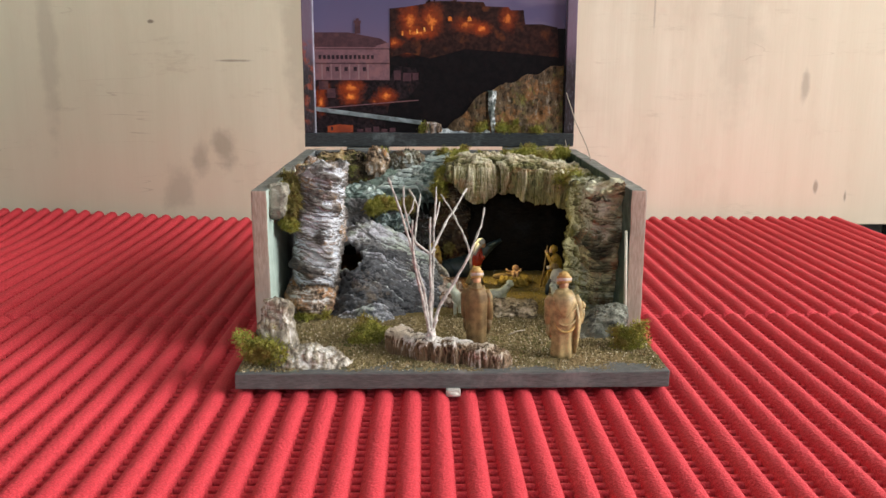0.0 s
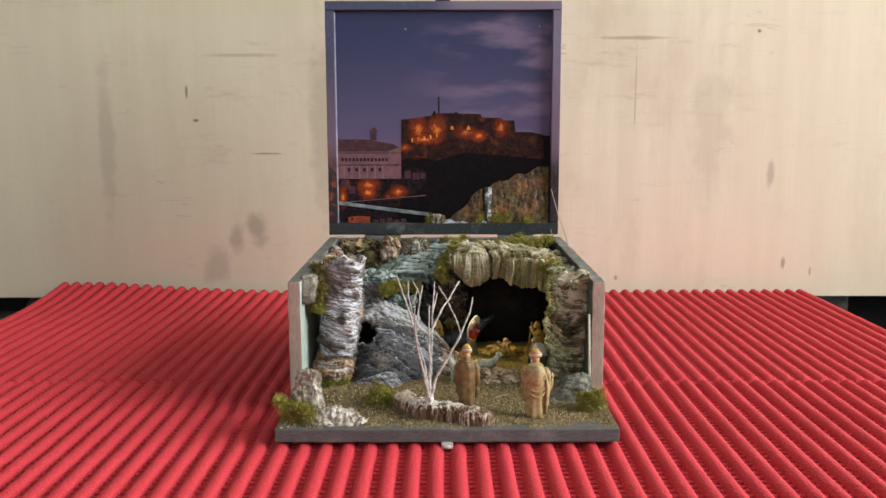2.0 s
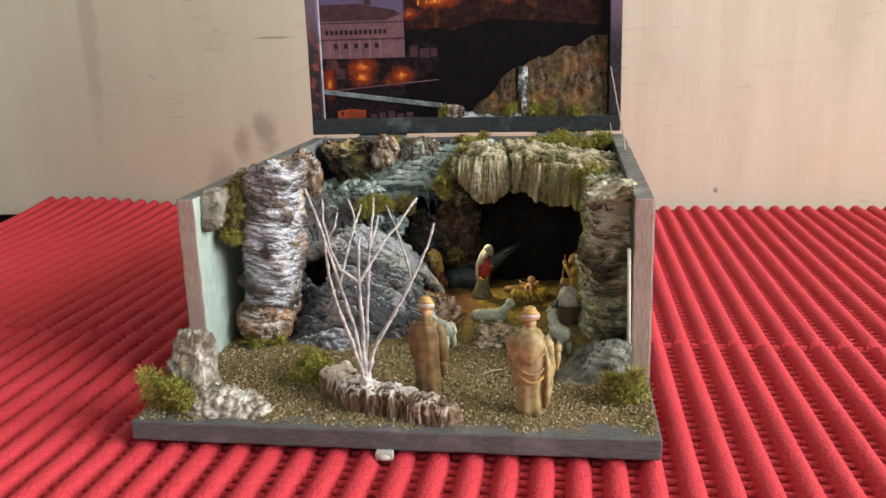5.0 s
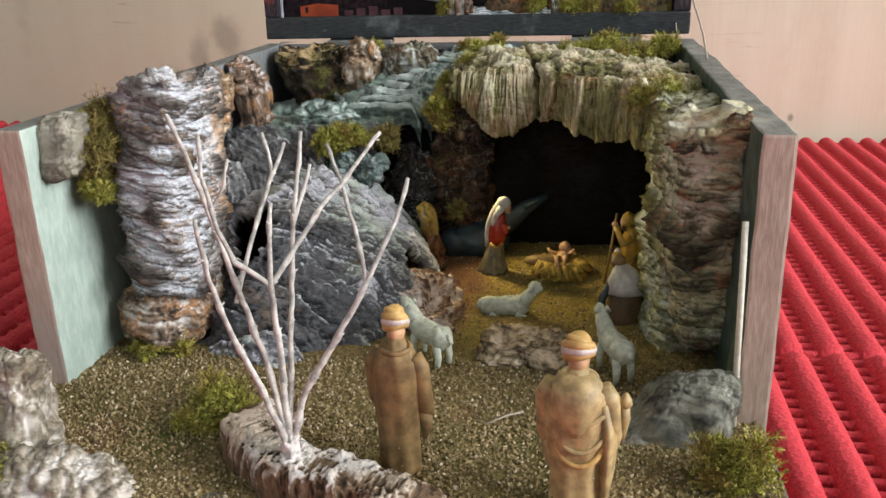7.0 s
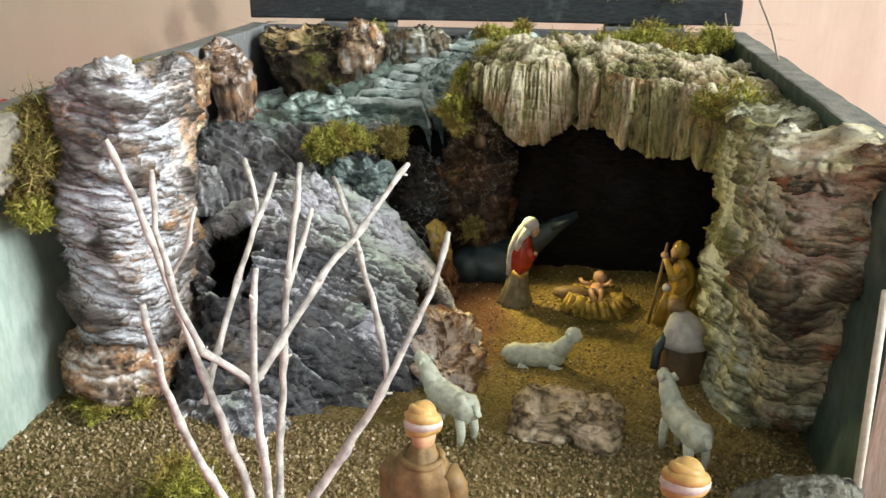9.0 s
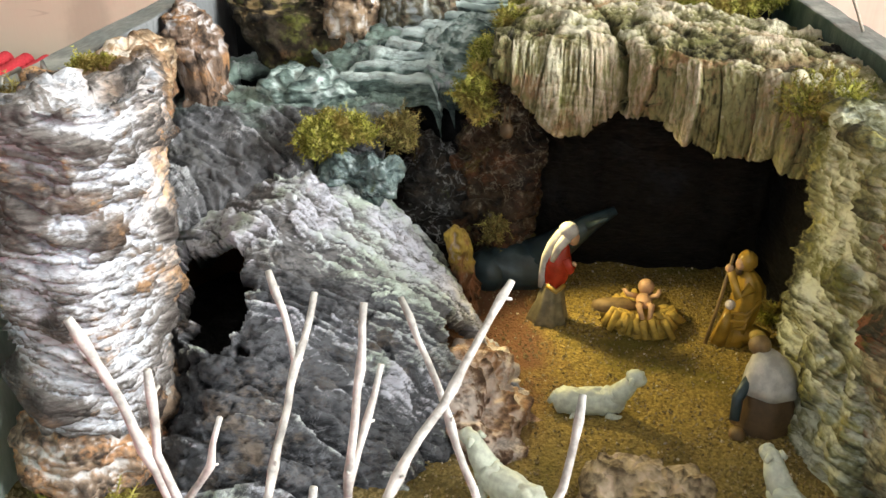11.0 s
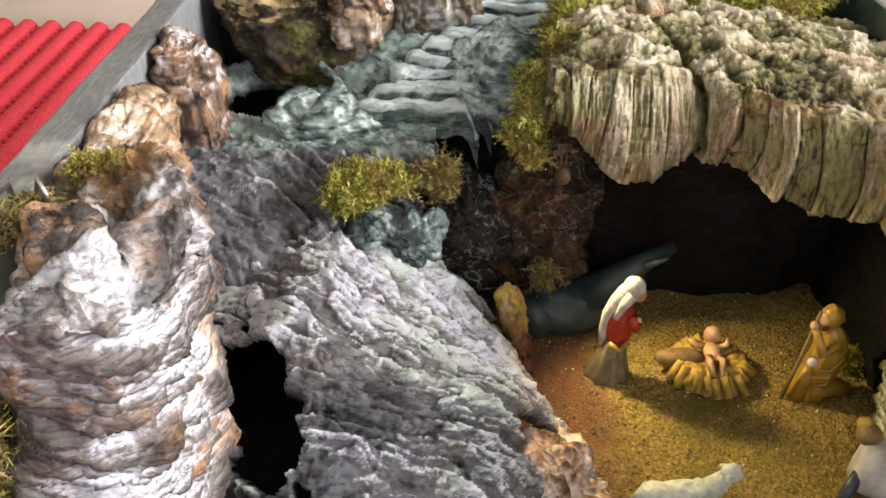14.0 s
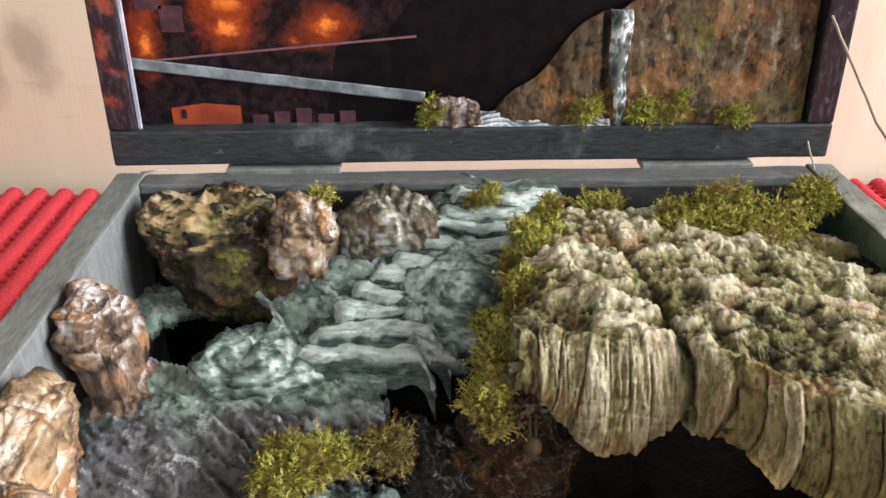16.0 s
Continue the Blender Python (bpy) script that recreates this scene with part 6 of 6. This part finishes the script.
for s in (-1, 1):
    tube(bm, [(0.0004 + s * 0.001, -0.0015, 0.0082), (s * 0.0016, -0.0042, 0.0096), (s * 0.0009, -0.0072, 0.007)], 0.0011, 0.0007, 8)
    tube(bm, [(0.0006 + s * 0.0018, 0.0022, 0.0086), (s * 0.0038, 0.0014, 0.0095), (s * 0.0046, 0.003, 0.0102)], 0.0008, 0.0006, 8)
bmesh.ops.scale(bm, vec=(1.22, 1.22, 1.12), verts=bm.verts[:])
place(bm, (0.0515, 0.1245, 0.0078))
finish("child_figurine", bm, ("skin",), "tiny skin-coloured child figurine lying in the straw crib", "figurine", "nativity figures")

# kneeling shepherd
bm = bmesh.new()
loft(bm, [(0, 0, 0, 0.0082, 0.0072), (0, 0, 0.004, 0.0078, 0.0068), (0.0004, 0, 0.01, 0.0066, 0.006), (0, 0.0012, 0.015, 0.006, 0.0052), (-0.0004, 0.002, 0.0195, 0.004, 0.004)], 30, 0, True, 0.07, 7)
loft(bm, [(0.0002, 0.0006, 0.0135, 0.0072, 0.0062), (0.0002, 0.0012, 0.0175, 0.0066, 0.0058), (-0.0002, 0.0024, 0.021, 0.0046, 0.0044), (-0.0006, 0.0034, 0.0228, 0.0024, 0.0026)], 26, 1, True, 0.05, 6)
ball(bm, (-0.0018, 0.0062, 0.0232), (0.0028, 0.003, 0.0029), 2, 18, 12)
ball(bm, (-0.002, 0.0078, 0.0248), (0.0022, 0.0022, 0.0016), 3)
tube(bm, [(-0.0045, 0.001, 0.0175), (-0.0085, -0.001, 0.012), (-0.0095, -0.0035, 0.007)], 0.0017, 0.0013, 10, 4)
ball(bm, (-0.0085, -0.0045, 0.003), (0.0022, 0.0024, 0.0022), 2)
finish("shepherd_figurine", place(bm, (0.0765, 0.0715, 0.0095), 8), ("brown_coat", "white_cloth", "robe_brown", "straw", "ox"), "kneeling brown-coated shepherd figurine with a white shawl", "figurine", "nativity figures")


def sheep(at, turn, lying, label):
    bm = bmesh.new()
    lift = 0.0 if lying else 0.0065
    ball(bm, (0, 0, 0.0041 + lift), (0.0092, 0.0038, 0.0039), 0, 30, 20, 0.2)
    ball(bm, (-0.0058, 0, 0.0042 + lift), (0.0044, 0.0039, 0.0038), 0, 22, 14, 0.25)
    ball(bm, (0.0048, 0, 0.0046 + lift), (0.0042, 0.0035, 0.0038), 0, 22, 14, 0.25)
    tube(bm, [(0.006, 0, 0.0055 + lift), (0.0088, 0, 0.0085 + lift), (0.0104, 0, 0.0108 + lift)], 0.0031, 0.002, 14)
    ball(bm, (0.0114, 0, 0.0113 + lift), (0.0029, 0.0019, 0.0019), 0, 16, 10)
    if lying:
        ball(bm, (0.0112, 0, 0.0122), (0.0025, 0.0021, 0.0023), 0, 16, 10, 0.1)
    else:
        tube(bm, [(0.012, 0, 0.0122 + lift), (0.014, 0, 0.0108 + lift)], 0.0016, 0.001, 10)
    for s in (-1, 1):
        tube(bm, [(0.01, s * 0.0013, 0.0126 + lift), (0.0096, s * 0.0027, 0.0114 + lift)], 0.0009, 0.0005, 6)
        if lying:
            tube(bm, [(0.004, s * 0.003, 0.002), (0.0068, s * 0.0034, 0.0012), (0.008, s * 0.0028, 0.001)], 0.0012, 0.0008, 8)
            tube(bm, [(-0.0055, s * 0.0036, 0.002), (-0.0025, s * 0.0046, 0.0009)], 0.0014, 0.0009, 8)
        else:
            tube(bm, [(0.0056, s * 0.0021, 0.0085), (0.0058, s * 0.0023, 0.004), (0.006, s * 0.0023, 0.0)], 0.0014, 0.0009, 8)
            tube(bm, [(-0.0062, s * 0.0022, 0.0085), (-0.0072, s * 0.0025, 0.0042), (-0.0066, s * 0.0025, 0.0)], 0.0015, 0.0009, 8)
    tube(bm, [(-0.0092, 0, 0.0062 + lift), (-0.0112, 0, 0.0035 + lift)], 0.0012, 0.0008, 8)
    for v in bm.verts:
        v.co += 0.00028 * noise.noise_vector(v.co * 900)
    return finish("sheep_figurine", place(bm, at, turn), ("fleece",), label, "figurine", "nativity figures")


sheep((0.032, 0.0745, 0.0102), 2, True, "white sheep figurine lying on the cave sand")
sheep((0.0715, 0.0265, 0.0125), 114, False, "white sheep figurine standing with its back turned")
sheep((0.0105, 0.0295, 0.0125), 140, False, "pale green-white sheep figurine standing behind the brown figurine")

bm = bmesh.new()
ball(bm, (0, 0, 0.006), (0.0135, 0.0075, 0.0072), 0, 26, 16, 0.12)
ball(bm, (-0.008, -0.002, 0.0055), (0.006, 0.0065, 0.0062), 0, 18, 12, 0.1)
tube(bm, [(0.005, 0, 0.009), (0.014, 0.001, 0.0145), (0.02, 0.001, 0.0195), (0.027, 0.0015, 0.0235)], 0.0055, 0.0012, 14)
tube(bm, [(0.019, -0.002, 0.02), (0.024, -0.004, 0.0235)], 0.0012, 0.0004, 8)
finish("ox_figurine", place(bm, (0.0115, 0.147, 0.0085), 3, 1.2), ("ox",), "dark slate ox figurine lying at the back of the cave", "figurine", "nativity figures")

# ---- rods, cords, bits of wire ----
bm = bmesh.new()
tube(bm, [(0.1035, 0.0015, 0.073), (0.1038, -0.0005, 0.05), (0.1042, -0.004, 0.0135)], 0.0009, 0.0009, 10)
finish("thin_rod", bm, ("rod",), "thin off-white rod leaning inside the side wall", "rod")


def cord(pts, r, label):
    pts = [Vector(p) for p in pts]
    fine = []
    for a, b in zip(pts, pts[1:]):
        for k in range(10):
            p = a + (b - a) * k / 10
            fine.append(p + 0.0003 * noise.noise_vector(p * 300))
    fine.append(pts[-1])
    bm = bmesh.new()
    tube(bm, fine, r, r, 7)
    return finish("cord", bm, ("cord",), label, "cord")


cord([(0.104, 0.2415, 0.147), (0.1075, 0.205, 0.122), (0.1095, 0.165, 0.1065), (0.11, 0.15, 0.0975)], 0.00045, "thin pale cord from the lid to the box rim")
cord([(0.1045, 0.239, 0.1065), (0.105, 0.235, 0.1025), (0.106, 0.2315, 0.0972)], 0.0003, "thin grey thread at the hinge side")
bm = bmesh.new()
tube(bm, [(-0.1075, 0.066, 0.097), (-0.1075, 0.0664, 0.1005), (-0.1065, 0.073, 0.1008), (-0.1065, 0.0735, 0.097)], 0.0007, 0.0007, 8)
finish("wire_staple", bm, ("steel",), "bent steel wire staple in the box rim", "staple")
bm = bmesh.new()
tube(bm, [(-0.107, 0.2365, 0.0973), (-0.098, 0.2385, 0.0978)], 0.0005, 0.0004, 6)
finish("straw_bit", bm, ("cord",), "pale straw fibre lying on the box rim", "straw")
bm = bmesh.new()
tube(bm, [(0.034, -0.011, 0.0136), (0.04, -0.007, 0.0146), (0.0445, -0.004, 0.0142)], 0.0003, 0.0003, 6)
finish("straw_bit", bm, ("cord",), "pale straw fibre lying on the sand", "straw")

# ---- picture and relief inside the lid ----
PY = LY1 - 0.004
IX0, IX1, IZ0, IZ1 = LX0 + R, LX1 - R, LZ0 + 0.0115, LZ1 - R
pic = empty("printed_picture", (0, PY, LZ0 + 0.0115), "printed night view of a lit castle and town in the lid", "picture")


def flat(name, polys, material, depth, label=""):
    """Flat printed shapes, each a closed outline in x, z."""
    bm = bmesh.new()
    for poly in polys:
        vs = []
        for x, z in poly:
            px, pz = on_print(x, z)
            px = x if min(abs(x - IX0), abs(x - IX1)) < 1e-6 else px
            pz = z if min(abs(z - IZ0), abs(z - IZ1)) < 1e-6 else pz
            vs.append(bm.verts.new((px, PY - 0.0002 - depth * 0.00022, pz)))
        bm.faces.new(vs)
    bm.normal_update()
    for f in bm.faces:
        if f.normal.y > 0:
            f.normal_flip()
    me = bpy.data.meshes.new(name)
    bm.to_mesh(me)
    bm.free()
    o = part(name, me, material, pic, label)
    o.matrix_parent_inverse = Matrix.Translation((0, -PY, -LZ0 - 0.0115))
    return o


def rect(x0, x1, z0, z1):
    return [(x0, z0), (x1, z0), (x1, z1), (x0, z1)]


flat("sky", [rect(IX0, IX1, IZ0, IZ1)], "sky_print", 0)
flat("crag", [[(IX0, IZ0), (IX1, IZ0), (IX1, 0.196), (0.098, 0.196), (0.07, 0.19), (0.05, 0.182), (0.02, 0.184), (-0.005, 0.177), (-0.03, 0.18), (-0.044, 0.182), (-0.05, 0.15), (IX0, 0.152)]], "crag", 1)
flat("castle", [[(-0.044, 0.172), (-0.044, 0.212), (-0.03, 0.2135), (-0.014, 0.216), (-0.013, 0.218), (0.009, 0.2185), (0.01, 0.2195), (0.012, 0.2195), (0.013, 0.218), (0.035, 0.2175), (0.037, 0.214),
                 (0.056, 0.2135), (0.058, 0.211), (0.069, 0.211), (0.0705, 0.1995), (0.085, 0.1995), (0.098, 0.197), (0.1, 0.172), (0.06, 0.176), (0.02, 0.179), (-0.01, 0.171), (-0.03, 0.176)]], "castle", 2)
flat("flagpole", [rect(-0.0068, -0.0058, 0.217, 0.2345), rect(-0.0118, -0.0098, 0.217, 0.2205)], "crag", 2)
for d in (0, 0.0165):
    flat("arched_window", [[(0.005 + d, 0.202), (0.0054 + d, 0.2048), (0.0068 + d, 0.206), (0.0082 + d, 0.2048), (0.0086 + d, 0.202)]], "lamp_print", 4)
for k in range(5):
    flat("lit_window", [rect(-0.034 + 0.0062 * k, -0.0325 + 0.0062 * k, 0.19 + 0.001 * k, 0.1935 + 0.001 * k)], "lamp_print", 4)
flat("palace_roof", [[(IX0, 0.188), (IX0, 0.1925), (-0.079, 0.1925), (-0.052, 0.1875), (-0.0445, 0.183), (-0.0445, 0.18), (IX0, 0.1805)]], "roof_print", 3)
flat("palace_front", [[(IX0, 0.153), (IX0, 0.182), (-0.056, 0.1815), (-0.0445, 0.1845), (-0.0445, 0.153)]], "facade_print", 4)
flat("palace_tower", [rect(-0.0735, -0.0688, 0.1915, 0.2), rect(-0.0742, -0.0681, 0.2, 0.2022), rect(-0.0725, -0.0698, 0.2022, 0.204)], "roof_print", 4)
flat("cornice", [rect(IX0, -0.056, 0.1805, 0.1822), rect(IX0, -0.0445, 0.1663, 0.1675), rect(IX0, -0.0445, 0.1785, 0.1793)], "roof_print", 5)
for k in range(13):
    flat("palace_window", [rect(-0.1045 + 0.0037 * k, -0.1022 + 0.0037 * k, 0.1705, 0.1738)], "window_print", 5)
for k in range(5):
    flat("palace_window", [rect(-0.0985 + 0.0078 * k, -0.0957 + 0.0078 * k, 0.1605, 0.164)], "window_print", 5)
for k in range(6):
    flat("pilaster", [rect(-0.1025 + 0.0078 * k, -0.1013 + 0.0078 * k, 0.1535, 0.1663)], "facade_light", 5)
flat("old_town", [[(IX0, IZ0), (IX0, 0.1545), (-0.044, 0.1535), (-0.0395, 0.165), (-0.022, 0.163), (-0.019, 0.15), (-0.028, 0.139), (-0.045, 0.133), (-0.05, IZ0)]], "town_print", 2)
for k, (x, z, w, h) in enumerate(((-0.041, 0.153, 0.006, 0.008), (-0.033, 0.152, 0.007, 0.007), (-0.025, 0.153, 0.005, 0.006), (-0.105, 0.145, 0.008, 0.007), (-0.098, 0.138, 0.007, 0.008))):
    flat("town_house", [rect(x, x + w, z, z + h)], "roof_print", 3)
flat("quay", [[(-0.108, 0.1285), (-0.108, 0.1292), (-0.02, 0.1365), (-0.02, 0.1358)]], "facade_print", 4)
flat("orange_house", [[(-0.0985, IZ0), (-0.0985, 0.114), (-0.088, 0.1155), (-0.0765, 0.1145), (-0.0765, IZ0)]], "orange_print", 4)
flat("orange_window", [rect(-0.0955, -0.0938, 0.1105, 0.1135)], "window_print", 5)
for k in range(5):
    flat("far_house", [rect(-0.073 + 0.007 * k, -0.068 + 0.007 * k, 0.1085, 0.1115 + 0.001 * (k % 3))], "roof_print", 4)


# bark cliff glued into the lid
def cliff(u, v):
    x = 0.003 + 0.0994 * u
    top = 0.112 + 0.034 * min(1, u / 0.34) ** 1.0 + 0.022 * max(0, u - 0.34) / 0.66 + 0.0015 * math.sin(30 * u)
    if 0.38 < u < 0.5:
        top -= 0.0015
    z = 0.1105 + (top - 0.1105) * v
    return (x, 0.2398 + 0.0032 * v ** 1.5 - 0.0008 * math.sin(math.pi * u), z)


def cliff_relief(u, v, p):
    q = p + Vector((3, 9, 1))
    notch = -0.0016 * math.exp(-((u - 0.352) / 0.01) ** 2)
    fine = 0.0004 * layers(p.x / 0.006 + fbm(q, 50, 3)) + crust(q, 0.4)
    return 0.0018 * fbm(q, 70, 3) + fine + notch, fine + notch * 0.4


lump("bark_cliff", sheet("bark_cliff", cliff, 140, 90, 0.0015, cliff_relief), "bark_cliff", "thin brown bark cliff glued into the lid", "rock")
fallm = sheet("waterfall", lambda u, v: (0.0425 - 0.004 * v ** 0.7 + (0.0022 + 0.005 * v ** 0.7) * u + 0.0006 * math.sin(9 * v), 0.2383 + 0.0032 * v ** 1.5 - 0.0008 * math.sin(math.pi * u), 0.1098 + 0.036 * v), 24, 70, 0.001,
              still(lambda u, v, p: 0.0003 * layers(p.x / 0.0026 + 2 * fbm(p, 90, 3)) + 0.0006 * fbm(p, 160, 4)))
lump("waterfall", fallm, "fall", "painted grey-white waterfall strip on the bark cliff", "waterfall")
strip = sheet("river_strip", lambda u, v: (-0.1068 + 0.09 * u, 0.2427 - 0.0004 * v, 0.1288 - 0.0117 * u + 0.0035 * v), 70, 8, 0.0006, still(lambda u, v, p: 0.0003 * fbm(p, 160, 3)))
lump("river_strip", strip, "water", "grey painted card strip rising as a river in the lid", "river")
pool = sheet("pool", lambda u, v: (-0.002 + 0.043 * u, 0.2375 + 0.0045 * v, 0.1109 + 0.0035 * v), 70, 24, 0.0006, still(lambda u, v, p: 0.0005 * layers(p.z / 0.002 + p.y / 0.003 + 2 * fbm(p, 60, 3)) + 0.0004 * fbm(p, 220, 3)))
lump("pool", pool, "pool", "blue-grey painted water at the foot of the cliff", "water")
lump("lid_rock", chunk("lid_rock", (-0.0085, 0.2398, 0.1145), (0.0075, 0.0028, 0.0052), rough(0.0016, 0.0008, 0.003, 0, 41.0, 170), 70, 50), "bark_chip", "small brown bark stone on the lid rail", "stone")
moss((-0.0148, 0.2398, 0.1175), (0.0032, 0.002, 0.0062), 420, "olive moss on the lid stone")
moss((0.033, 0.2388, 0.1155), (0.0062, 0.002, 0.0055), 700, "olive moss at the cliff foot")
moss((0.0575, 0.2388, 0.1155), (0.0095, 0.002, 0.0058), 1000, "olive moss at the cliff foot")
moss((0.082, 0.2392, 0.1125), (0.012, 0.002, 0.0025), 400, "thin olive moss at the cliff foot")

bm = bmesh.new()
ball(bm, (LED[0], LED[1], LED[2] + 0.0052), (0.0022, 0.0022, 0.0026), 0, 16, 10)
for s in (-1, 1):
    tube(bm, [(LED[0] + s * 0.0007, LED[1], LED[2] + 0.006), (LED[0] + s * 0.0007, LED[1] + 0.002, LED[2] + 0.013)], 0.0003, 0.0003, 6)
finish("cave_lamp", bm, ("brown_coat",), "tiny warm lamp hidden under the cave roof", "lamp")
